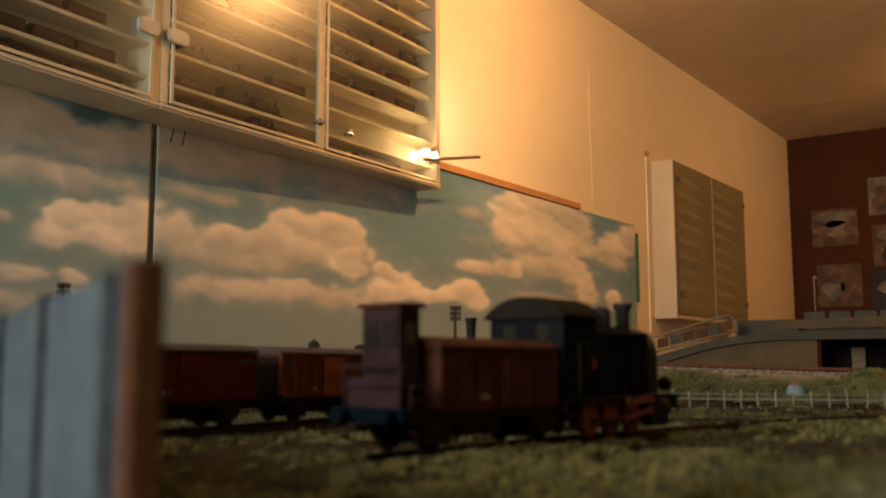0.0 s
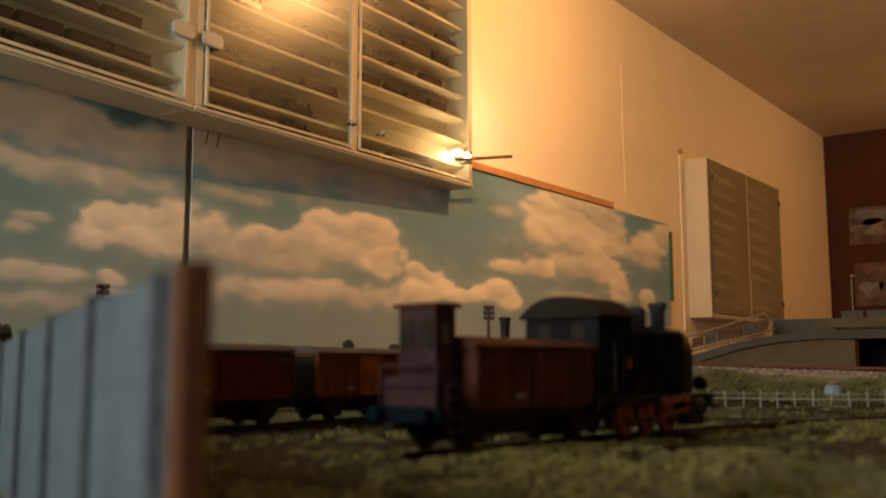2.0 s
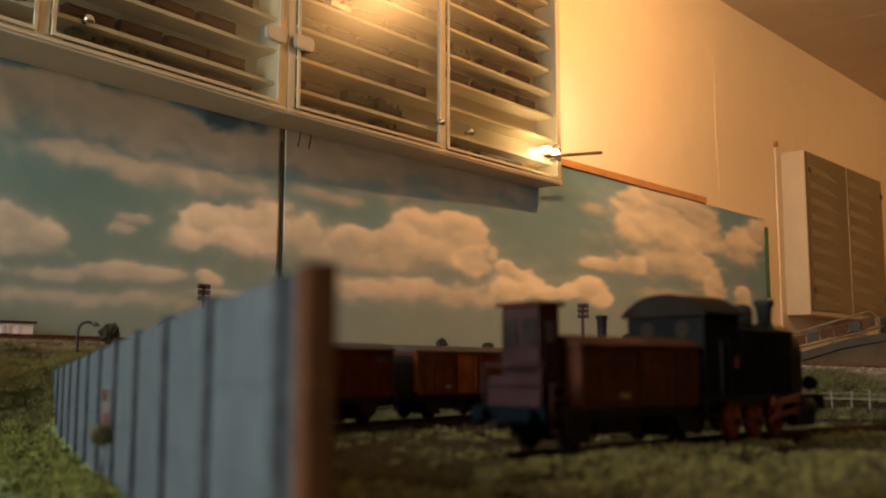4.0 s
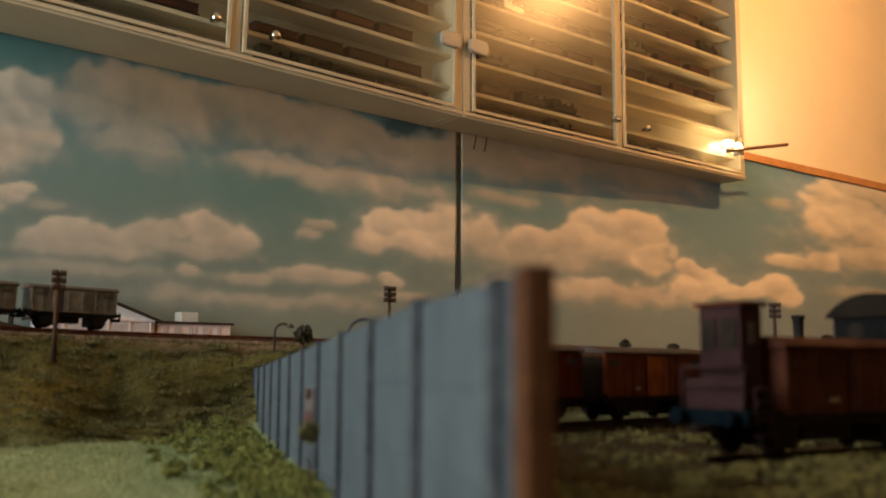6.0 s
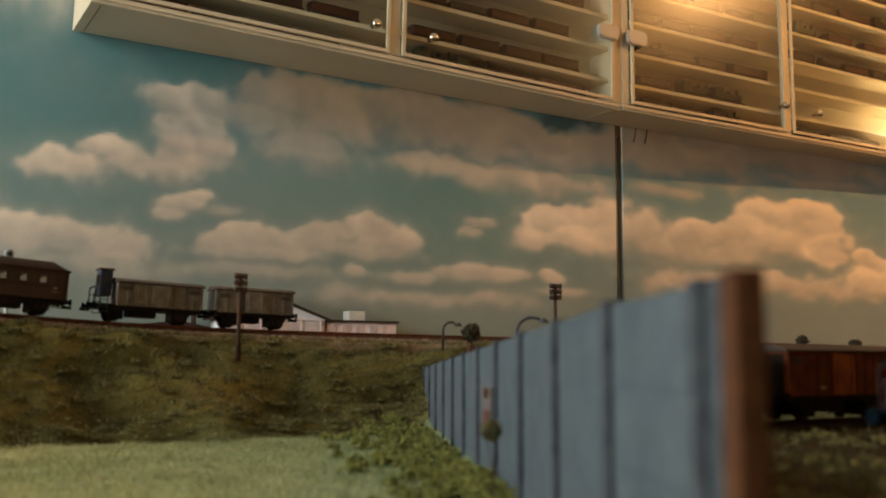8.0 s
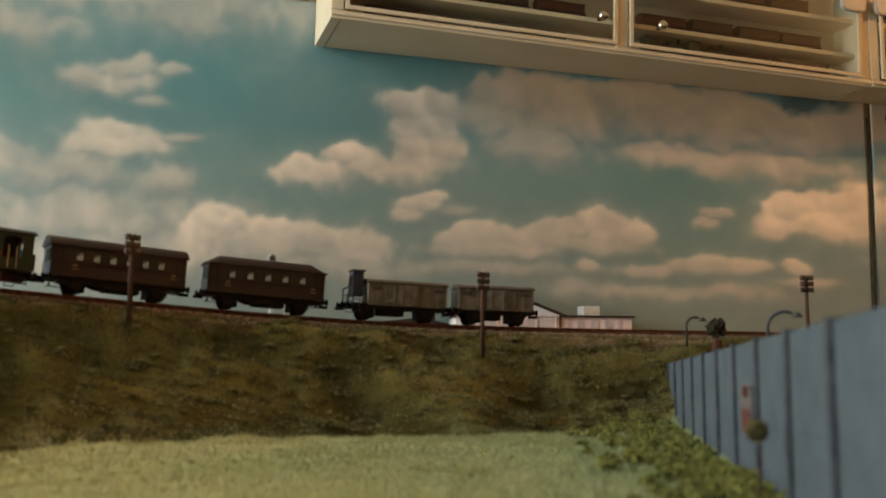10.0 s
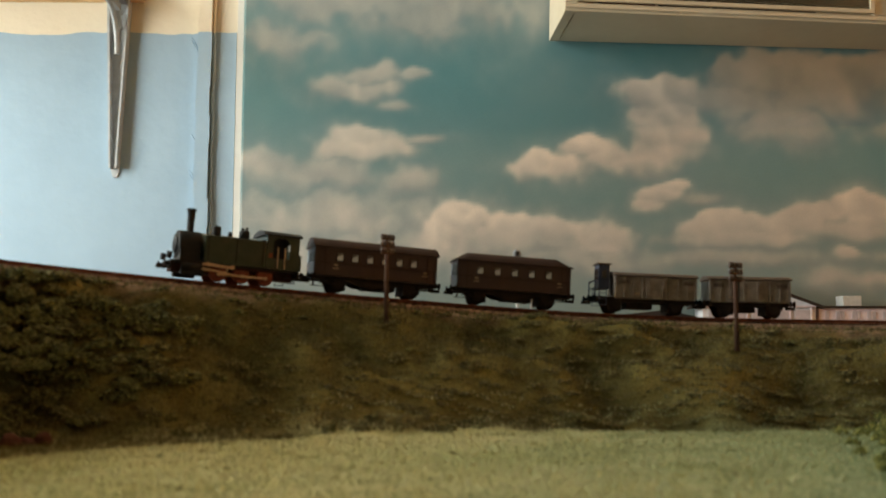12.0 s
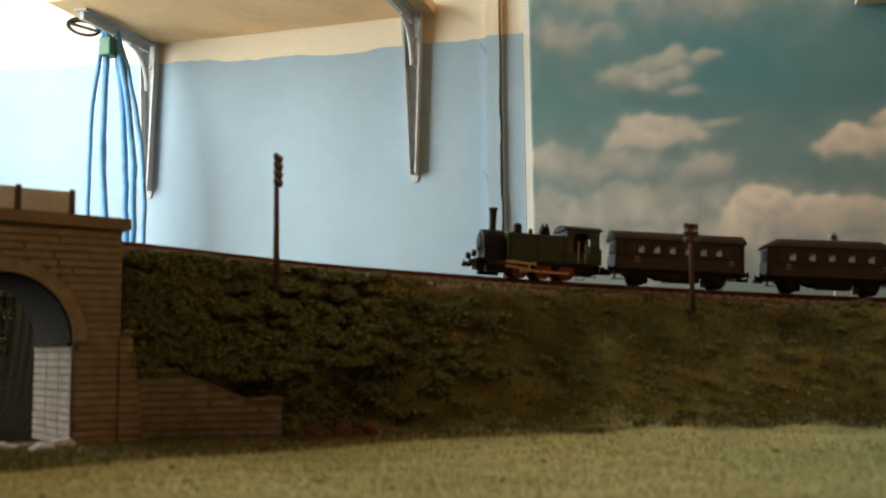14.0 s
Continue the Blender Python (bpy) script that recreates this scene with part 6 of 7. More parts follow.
w1 = van("oxide red goods wagon with a mauve brake hut in the yard", 0.1010, True, WAGBROWN, WAGBROWN, group="yard wagons", h=0.0322, hutm=HUTRED, doors=WAGBROWN, hut_top=0.0459, ribs=0.00025)
put(w1, LIFT @ frame_on(YARD[0], at_x(YARD[0], 0.3180)), 1.15)
e2 = tank_engine("dark teal steam engine waiting on the yard track", LOCOT, "yard engines", WHEELR, CABROOF, True)
put(e2, LIFT @ frame_on(YARD[0], at_x(YARD[0], 0.4030)), (0.90, 1.38, 1.36))
w2 = van("dark oxide red goods van in the yard", 0.0880, False, WAGRED, WAGROOF, group="yard wagons", h=0.0350)
put(w2, LIFT @ frame_on(YARD[1], at_x(YARD[1], 0.322)), 1.08)
# Its near-black end stands for the shade cast by the neighbouring van.
w3 = van("dark red goods van with orange rusty doors in the yard", 0.0930, False, WAGRUST, WAGROOF, group="yard wagons", h=0.0345, doors=WAGORANGE, endm=CHASSIS)
put(w3, LIFT @ frame_on(YARD[1], at_x(YARD[1], 0.431)), 1.08)
e3 = tank_engine("black steam engine behind the yard wagons", LOCOB, "yard engines", LOCOB, LOCOB)
put(e3, LIFT @ frame_on(YARD[1], at_x(YARD[1], 0.628), flip=True), 1.24)


# ---------------------------------------------------------------- lineside things
def telegraph_pole(x, y, ztop, zfoot, yaw, arms=3):
    ob = thing("telegraph_pole", "brown wooden telegraph pole with insulators on short arms", "telegraph pole", "telegraph poles", pose(x, y, zfoot, 0, 0, yaw + 26))
    h = ztop - zfoot
    bm = B()
    cyl(bm, (0, 0, -0.012), (0, 0, h), 0.0021, 0.0014, 10)
    part("pole", bm, POLEW, ob)
    for i in range(arms):
        z = h - 0.0035 - i * 0.0052
        bm = B()
        box(bm, -0.0065, -0.0017, z - 0.0006, 0.0065, -0.0003, z + 0.0006)
        arm = part("crossarm", bm, POLEW, ob)
        for xx in (-0.0055, -0.0025, 0.0025, 0.0055):
            bm = B()
            lathe(bm, (xx, -0.001, z + 0.0006), [(0.0005, 0), (0.0015, 0.0006), (0.0016, 0.0022), (0.0007, 0.0034)], 8)
            part("insulator", bm, INSUL, arm)
    return ob


telegraph_pole(-0.068, 0.729, 0.0890, 0.030, 20)
telegraph_pole(0.200, 0.750, 0.0702, 0.014, 0)
telegraph_pole(0.493, 0.742, 0.0735, 0.012, -25)
telegraph_pole(-0.313, 0.557, 0.1240, 0.055, 72, 4)
telegraph_pole(0.814, 0.553, 0.063, 0.006, -45)

sig = thing("disc_signal", "small grey round signal on a thin white post", "signal", "", pose(0.040, 0.842, 0.020))
bm = B()
cyl(bm, (0, 0, 0), (0, 0, 0.062), 0.0015, 0.0011, 8)
part("post", bm, SIGNALW, sig)
bm = B()
lathe(bm, (0, -0.0012, 0.066), [(0.0012, 0), (0.0034, -0.0003), (0.0037, -0.0010), (0.0024, -0.0014)], 20, "y")
head = part("disc", bm, SIGNALG, sig)
bm = B()
lathe(bm, (0, -0.0030, 0.066), [(0.0018, 0), (0.0018, -0.0004), (0.0008, -0.0006)], 16, "y")
part("lens", bm, BLACKM, head)
bm = B()
bevel_box(bm, 0.0012, -0.002, 0.052, 0.005, 0.002, 0.0575, 0.0006)
part("relay_box", bm, BLACKM, sig)
bm = B()
tube(bm, [(0.012, 0, 0), (0.012, 0, 0.030), (0.006, 0, 0.034), (0.0005, 0, 0.033)], 0.0010, 6)
part("stay", bm, SIGNALW, sig)


def gooseneck(x, y, z, h, r, yaw, label, material):
    ob = thing("street_lamp", label, "street lamp", "lineside lamps", pose(x, y, z, 0, 0, yaw))
    bm = B()
    pts = [(0, 0, -0.006), (0, 0, h - r)] + [(r - r * math.cos(a), 0, h - r + r * math.sin(a)) for a in [math.radians(15 * i) for i in range(1, 9)]]
    tube(bm, pts, 0.0011, 8)
    part("post", bm, material, ob)
    bm = B()
    e = pts[-1]
    lathe(bm, (e[0] + 0.003, 0, e[2] - 0.001), [(0.0008, 0.002), (0.0030, 0.0), (0.0034, -0.0015)], 12)
    part("lamp_head", bm, material, ob)


gooseneck(0.378, 0.745, 0.010, 0.026, 0.007, -20, "dark gooseneck lamp at the foot of the line", BLACKM)
gooseneck(0.360, 0.600, gz_at(0.360, 0.600), 0.034 - gz_at(0.360, 0.600), 0.011, -35, "dark grey gooseneck lamp behind the fence", FENCEPOST)

# ---------------------------------------------------------------- houses before the backdrop
def shed(x, w, depth, eave, peak, label):
    ob = thing("warehouse", label, "building", "background houses", pose(x, 1.535, -0.052))
    bm = B()
    prism(bm, [(-w / 2, 0), (w / 2, 0), (w / 2, eave), (0, peak), (-w / 2, eave)], 0, depth)
    part("wall", bm, HOUSEW, ob)
    for k in (-1, 1):
        bm = B()
        e = (k * (w / 2 + 0.012), eave - 0.006)
        prism(bm, [(0, peak + 0.0008), e, (e[0], e[1] + 0.004), (0, peak + 0.006)], -0.006, depth + 0.004)
        part("roof", bm, HOUSER, ob)
    n = 5
    for i in range(n):
        xx = -w * 0.38 + w * 0.76 * i / (n - 1)
        bm = B()
        box(bm, xx - 0.012, -0.0012, 0.098, xx + 0.012, -0.0002, 0.118)
        part("window", bm, HOUSEWIN, ob)
        bm = B()
        box(bm, xx + 0.0135, -0.0025, 0.05, xx + 0.0155, -0.0002, eave - 0.002)
        part("pilaster", bm, HOUSEP, ob)
    bm = B()
    box(bm, -w / 2, -0.003, 0.122, w / 2, -0.0002, 0.1245)
    part("cornice", bm, HOUSEP, ob)


shed(0.488, 0.180, 0.045, 0.126, 0.156, "white card warehouse with a wide brown gabled roof")
ob = thing("low_house", "pink card house with a flat roof and a white roof box", "building", "background houses", pose(0.585, 1.540, -0.052))
bm = B()
box(bm, 0, 0, 0, 0.128, 0.04, 0.121)
part("wall", bm, HOUSEP, ob)
bm = B()
bevel_box(bm, -0.002, -0.004, 0.1212, 0.133, 0.042, 0.1245, 0.0008)
part("roof", bm, HOUSER, ob)
bm = B()
bevel_box(bm, 0.042, 0.006, 0.1247, 0.072, 0.034, 0.141, 0.001)
part("roof_box", bm, SIGNALW, ob, "white box on the roof")
for i in range(8):
    bm = B()
    x = 0.010 + i * 0.0125 + (0.005 if i % 2 else 0)
    box(bm, x, -0.0012, 0.103, x + 0.006, -0.0002, 0.116)
    part("window", bm, HOUSEWIN, ob)
ob = thing("low_house", "brown roofed low shed beside the warehouse", "building", "background houses", pose(0.300, 1.545, -0.052))
bm = B()
prism(bm, [(-0.05, 0), (0.09, 0), (0.09, 0.108), (0.04, 0.118), (-0.05, 0.108)], 0, 0.035)
part("wall", bm, HOUSER, ob)
bm = B()
cyl(bm, (0.065, 0.015, 0.11), (0.065, 0.015, 0.128), 0.004, n=8)
part("chimney", bm, HOUSER, ob)

# a board carries the houses behind the line
bm = B()
bevel_box(bm, 0.2, 1.365, -0.085, 0.8, 1.592, -0.0523, 0.002)
tagged(part("house_board", bm, TABLE), "narrow plywood board carrying small card houses", "board")

# ---------------------------------------------------------------- stone viaduct end
P0 = Vector((-0.388, 0.505, 0))
VD = Vector((-0.57, -0.822, 0)).normalized()
VM = Matrix((VD, Vector((0, 0, 1)).cross(VD), Vector((0, 0, 1)))).transposed().to_4x4()
VM.translation = P0
# local x runs along the face away from the abutment, y = towards the camera is +, z up
viaduct = thing("stone_viaduct", "tan stone viaduct with an arch and a brown coping", "bridge", "", VM)
T = 0.070
ax, ar, zs = 0.027, 0.039, 0.008
arch = [(ax + ar + ar * math.cos(a), zs + ar * math.sin(a)) for a in [math.pi * i / 20 for i in range(21)]]
outl = [(0.0, -0.056), (0.0, 0.0735), (0.26, 0.0775), (0.26, -0.056), (ax + 2 * ar, -0.056)] + arch + [(ax, -0.056)]
bm = B()
prism(bm, outl, -T, 0)
part("masonry_core", bm, MORTAR, viaduct)
bm = B()
prism(bm, [(-0.004, 0.0738), (0.26, 0.0778), (0.26, 0.0845), (-0.004, 0.0805)], -0.012, 0.0045)
part("coping", bm, COPING, viaduct, "brown stone coping")
# arch ring
for i in range(20):
    (xa, za), (xb, zb) = arch[i], arch[i + 1]
    c = Vector((ax + ar, zs))
    bm = B()
    ra = [(xa, za), (xb, zb)]
    k = 1.20
    o = [(c.x + (p[0] - c.x) * k, c.y + (p[1] - c.y) * k) for p in ra]
    prism(bm, [ra[1], ra[0], o[0], o[1]], 0.0, 0.0016)
    part("arch_stone", bm, STONE, viaduct)
# courses of long stones on face and reveal, joints left open
rndm = random.Random(5)


def stone(parent, x0, x1, z0, z1, y=0.0, depth=0.0010, m=None):
    bm = B()
    g = 0.00045
    t0, t1 = rndm.uniform(0, 0.0003), rndm.uniform(0, 0.0003)
    prism(bm, [(x0 + g, z0 + g), (x1 - g, z0 + g), (x1 - g, z1 - g - t1), (x0 + g, z1 - g - t0)], y, y + depth + rndm.uniform(0, 0.0004), m)
    part("stone", bm, STONE, parent)


CH = 0.0044


def arch_gap(z):
    """Span of the arch opening with its ring at a height, or None."""
    if z < zs:
        return ax, ax + 2 * ar
    v = (z - zs) / (ar * 1.2)
    if v >= 1:
        return None
    d = ar * 1.2 * math.sqrt(1 - v * v)
    return ax + ar - d, ax + ar + d


z = -0.055
row = 0
while z < 0.072:
    gap = arch_gap(z + CH / 2)
    runs = [(0.0, 0.26)] if gap is None else [(0.0, gap[0]), (gap[1], 0.26)]
    for a, b in runs:
        x = a - (0.006 if row % 2 else 0)
        while x < b - 0.002:
            L = rndm.uniform(0.030, 0.060)
            s0, s1 = max(x, a), min(x + L, b)
            if s1 - s0 > 0.003 and z + CH < 0.0737:
                stone(viaduct, s0, s1, z, z + CH)
            x += L
    z += CH
    row += 1
# lining of the vault and the impost under it, shade put into their brown
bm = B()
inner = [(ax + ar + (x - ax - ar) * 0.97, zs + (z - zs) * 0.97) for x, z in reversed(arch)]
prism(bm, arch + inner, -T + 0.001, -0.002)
part("vault_lining", bm, SOFFIT, viaduct, "vault underside darkened to stand for its shade")
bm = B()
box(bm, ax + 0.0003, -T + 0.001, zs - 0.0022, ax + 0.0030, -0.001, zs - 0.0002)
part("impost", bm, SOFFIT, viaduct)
# reveal of the pier inside the arch, pale in the daylight
z = -0.055
while z < zs - 0.002:
    for a, b in ((-T, -0.045), (-0.045, -0.022), (-0.022, 0.0)):
        bm = B()
        box(bm, ax + 0.0001, a + 0.0004, z + 0.0004, ax + 0.0010, b - 0.0004, z + CH - 0.0004)
        part("stone", bm, STONE, viaduct)
    z += CH
# pilaster at the abutment
bm = B()
prism(bm, [(-0.016, -0.056), (0.0008, -0.056), (0.0008, 0.0125), (-0.0055, 0.0125)], -0.004, 0.0016)
butt = part("buttress", bm, MORTAR, viaduct)
z = -0.0555
while z < 0.008:
    e = -0.016 + 0.0105 * (z + 0.056) / 0.0685
    stone(butt, e - 0.0004, 0.0014, z, z + 0.0044, y=0.0016)
    z += 0.0044
bm = B()
bevel_box(bm, -0.0075, -0.004, 0.0126, -0.0004, 0.0034, 0.0150, 0.0006)
part("cap_stone", bm, STONE, butt)
# railing panels along the coping
for i in range(7):
    x = 0.028 + i * 0.030
    zt = 0.0805 + 0.004 * x / 0.26
    bm = B()
    bevel_box(bm, x - 0.0015, -0.007, zt + 0.0002, x + 0.0015, -0.004, zt + 0.0155, 0.0003)
    post = part("railing_post", bm, PARAPET, viaduct)
    if i < 6:
        bm = B()
        box(bm, x + 0.0015, -0.006, zt + 0.0012, x + 0.0285, -0.005, zt + 0.0142)
        part("railing_panel", bm, PALEPANEL, viaduct, "pale railing panel")

# stepped wing wall at the foot of the bank
WA, WB = Vector((-0.381, 0.5135, 0)), Vector((-0.303, 0.545, 0))
wd = (WB - WA).normalized()
WMm = Matrix((wd, Vector((0, 0, 1)).cross(wd), Vector((0, 0, 1)))).transposed().to_4x4()
WMm.translation = WA
wing = thing("wing_wall", "low stepped tan stone wing wall at the bank's foot", "wall", "", WMm)
WL = (WB - WA).length


def wtop(x):
    u = x / WL
    return -0.010 if u < 0.28 else (-0.010 - (u - 0.28) / 0.50 * 0.018 if u < 0.78 else -0.028)


bm = B()
prism(bm, [(0, -0.058), (WL, -0.058), (WL, -0.028), (WL * 0.78, -0.028), (WL * 0.28, -0.010), (0, -0.010)], 0.0, 0.006)
part("wall_core", bm, MORTAR, wing)
z = -0.0575
row = 0
while z < -0.011:
    x = -(0.008 if row % 2 else 0)
    while x < WL:
        L = rndm.uniform(0.028, 0.050)
        a, b = max(0, x), min(WL, x + L)
        while b - a > 0.003 and wtop(b) < z + CH - 0.0003:
            b -= 0.002
        if b - a > 0.003:
            stone(wing, a, b, z, z + CH, y=-0.0012)
        x += L
    z += CH
    row += 1
bm = B()
prism(bm, [(WL * 0.78, -0.0278), (WL, -0.0278), (WL, -0.0262), (WL * 0.78, -0.0262)], -0.001, 0.007)
prism(bm, [(0, -0.0098), (WL * 0.28, -0.0098), (WL * 0.28, -0.0082), (0, -0.0082)], -0.001, 0.007)
part("coping", bm, COPING, wing)
red = thing("red_rocks", "crumbly red earth blocks by the wing wall", "rocks", "", pose(-0.292, 0.548, -0.056))
for i in range(6):
    bm = B()
    bmesh.ops.create_icosphere(bm, subdivisions=2, radius=0.0058)
    for v in bm.verts:
        v.co *= 1 + 0.5 * noise.noise(v.co * 140 + Vector((i * 3, 0, 0)))
    part("rock", bm, ROCKR, red, "", pose(i * 0.007, i * 0.005, 0.004 + 0.003 * (i % 2)))
rock = thing("plaster_rocks", "pale plaster rocks in the stream bed under the arch", "rocks", "", pose(-0.43, 0.452, -0.054))
for i in range(9):
    bm = B()
    bmesh.ops.create_icosphere(bm, subdivisions=2, radius=0.006 + rndm.random() * 0.006)
    for v in bm.verts:
        v.co *= 1 + 0.35 * noise.noise(v.co * 180 + Vector((i, 0, 0)))
        v.co.z *= 0.6
    part("rock", bm, ROCKW, rock, "", pose(rndm.uniform(-0.06, 0.04), rndm.uniform(-0.03, 0.03), 0.003))

# ---------------------------------------------------------------- ramp and yard end
RA, RB = Vector((1.075, 0.46, 0)), Vector((1.165, -0.10, 0))
rd = (RB - RA).normalized()
RMm = Matrix((rd, Vector((0, 0, 1)).cross(rd), Vector((0, 0, 1)))).transposed().to_4x4()
RMm.translation = RA
ramp = thing("road_ramp", "grey road ramp on a tan concrete retaining wall", "ramp", "", RMm)
prof = [(0.0, 0.010), (0.03, 0.018), (0.07, 0.029), (0.11, 0.036), (0.15, 0.040), (0.56, 0.0425)]
bm = B()
prism(bm, [(0, -0.03), (0.19, -0.03), (0.19, 0.030)] + [(0.15, 0.030), (0.11, 0.027), (0.07, 0.020), (0.03, 0.008), (0, 0.0)], 0.0, 0.006)
part("retaining_wall", bm, CONCRETE, ramp)
bm = B()
prism(bm, [(0.27, -0.03), (0.56, -0.03), (0.56, 0.030), (0.27, 0.030)], 0.0, 0.006)
part("retaining_wall", bm, CONCRETE, ramp)
bm = B()
prism(bm, prof + [(0.56, 0.0305), (0.15, 0.0305), (0.11, 0.0275), (0.07, 0.0205), (0.03, 0.0085), (0.0, 0.0005)], -0.004, 0.09)
part("roadway", bm, ROADGREY, ramp)
bm = B()
prism(bm, [(0.15, 0.0427), (0.56, 0.0447), (0.56, 0.061), (0.15, 0.052)], -0.003, 0.003)
part("parapet", bm, CONCRETE, ramp)
# The recess is dark by colour; a tan panel stands for its lit doorway.
bm = B()
box(bm, 0.19, 0.05, -0.03, 0.27, 0.055, 0.030)
part("underpass_back", bm, SOFFIT, ramp, "back wall of the underpass, coloured near black for shade")
bm = B()
box(bm, 0.222, 0.0440, -0.005, 0.236, 0.0498, 0.022)
part("underpass_door", bm, TANPAINT, ramp, "tan panel standing for a lit doorway in the underpass")
for i in range(14):
    bm = B()
    x = 0.172 + i * 0.027
    bevel_box(bm, x, 0.060, 0.0430, x + 0.0235, 0.066, 0.0640, 0.0008)
    part("parapet_block", bm, PARAPET, ramp)
bm = B()
bevel_box(bm, 0.095, 0.060, 0.0360, 0.165, 0.066, 0.0560, 0.0008)
part("parapet_block", bm, PARAPET, ramp)

gate = thing("striped_barrier", "tilted cream and orange road barrier fence on the ramp", "barrier", "", RMm @ pose(0.0, 0.03, 0.0))
bm = B()
tube(bm, [(-0.005, 0, 0.030), (0.002, 0, 0.036), (0.092, 0, 0.062), (0.098, 0, 0.056), (0.102, 0, 0.034)], 0.0012, 6)
tube(bm, [(0.0, 0, 0.018), (0.105, 0, 0.044)], 0.0010, 6)
part("rail", bm, TANPAINT, gate)
for i in range(6):
    bm = B()
    x = 0.008 + i * 0.015
    zb = 0.018 + (x / 0.105) * 0.026
    prism(bm, [(x, zb + 0.003), (x + 0.013, zb + 0.006), (x + 0.013, zb + 0.017), (x, zb + 0.0145)], -0.001, 0.001)
    part("panel", bm, (RUSTPOST, PARAPET, RUSTPOST)[i % 3], gate)
for x, z0 in ((-0.004, 0.005), (0.05, 0.020), (0.101, 0.030)):
    bm = B()
    cyl(bm, (x, 0, z0 - 0.004), (x, 0, z0 + 0.026), 0.0010, n=6)
    part("post", bm, TANPAINT, gate)
gooseneck(1.185, 0.292, 0.036, 0.070, 0.006, 200, "slim grey street lamp on the road ramp", TANPAINT)

# little white paling fence in the yard
wf = thing("paling_fence", "low white model paling fence along the yard", "fence")
fa, fb = Vector((0.730, 0.330, 0)), Vector((0.800, 0.020, 0))
k = 26
for i in range(k):
    p = fa.lerp(fb, i / (k - 1))
    g = gz_at(p.x, p.y)
    bm = B()
    lean = rndm.uniform(-0.0012, 0.0012)
    cyl(bm, (p.x, p.y, min(g, -0.027) - 0.003), (p.x, p.y + lean, -0.0170 + rndm.uniform(-0.0014, 0.0010)), 0.0006, n=6)
    part("post", bm, WHITEF, wf)
for z, rr in ((-0.0200, 0.00025), (-0.0240, 0.0004)):
    bm = B()
    cyl(bm, (fa.x, fa.y, z), (fb.x, fb.y, z), rr, n=6)
    part("rail", bm, WHITEF, wf)
hut = thing("small_hut", "pale blue-grey little lineside hut", "hut", "", pose(0.925, 0.2485, gz_at(0.925, 0.2485) + 0.0005, 0, 0, 15))
bm = B()
lathe(bm, (0, 0, 0), [(0.0086, 0.0), (0.0088, 0.0040), (0.0080, 0.0085), (0.0060, 0.0118)], 16)
part("wall", bm, HUTBLUE, hut)
bm = B()
lathe(bm, (0, 0, 0.0119), [(0.0062, 0.0), (0.0048, 0.0016), (0.0020, 0.0030), (0.0006, 0.0034)], 16)
part("roof", bm, TANPAINT, hut)

# sign on the fence
sg = thing("fence_sign", "small white sign with a red panel on the fence", "sign", "", fence_m(0.268))
bm = B()
bevel_box(bm, -0.002, 0.0012, -0.030, 0.024, 0.0022, -0.0085, 0.0004)
part("board", bm, SIGNP, sg)
bm = B()
box(bm, 0.002, 0.0023, -0.0285, 0.0200, 0.0027, -0.0185)
part("panel", bm, REDS, sg, "faded red panel")
bm = B()
bevel_box(bm, 0.006, 0.0023, -0.0135, 0.0150, 0.0032, -0.0092, 0.0008)
part("badge", bm, RUSTPOST, sg, "brown top badge")


# ---------------------------------------------------------------- foliage
def leaf_mat(name, a, b, rough=0.9):
    m = bpy.data.materials.new(name)
    m.use_nodes = True
    nt = m.node_tree
    p = nt.nodes["Principled BSDF"]
    p.inputs["Roughness"].default_value = rough
    g = nt.nodes.new("ShaderNodeNewGeometry")
    mx = nt.nodes.new("ShaderNodeMixRGB")
    mx.inputs[1].default_value, mx.inputs[2].default_value = (*a, 1), (*b, 1)
    nt.links.new(g.outputs["Random Per Island"], mx.inputs[0])
    nt.links.new(mx.outputs[0], p.inputs["Base Color"])
    return m


LEAFD = leaf_mat("dark_olive_foam", (0.042, 0.051, 0.015), (0.178, 0.174, 0.056))
LEAFM = leaf_mat("olive_brown_foam", (0.072, 0.068, 0.024), (0.21, 0.185, 0.07))
LEAFL = leaf_mat("bright_green_foam", (0.075, 0.095, 0.020), (0.27, 0.275, 0.07))
LEAFK = leaf_mat("blackish_brown_foam", (0.016, 0.014, 0.008), (0.060, 0.050, 0.026))
BLADEL = leaf_mat("pale_grass_blades", (0.40, 0.41, 0.215), (0.60, 0.59, 0.36))
BLADEF = leaf_mat("fresh_grass_blades", (0.19, 0.23, 0.105), (0.31, 0.345, 0.18))
BLADED = leaf_mat("brown_green_blades", (0.056, 0.054, 0.020), (0.195, 0.178, 0.070))
BLADEY = leaf_mat("yard_grass_blades", (0.042, 0.038, 0.013), (0.15, 0.137, 0.050))
OCT = np.array([(1, 0, 0), (-1, 0, 0), (0, 1, 0), (0, -1, 0), (0, 0, 1), (0, 0, -1)], float)
OCTF = np.array([(0, 2, 4), (2, 1, 4), (1, 3, 4), (3, 0, 4), (2, 0, 5), (1, 2, 5), (3, 1, 5), (0, 3, 5)])
rv = np.random.RandomState(21)


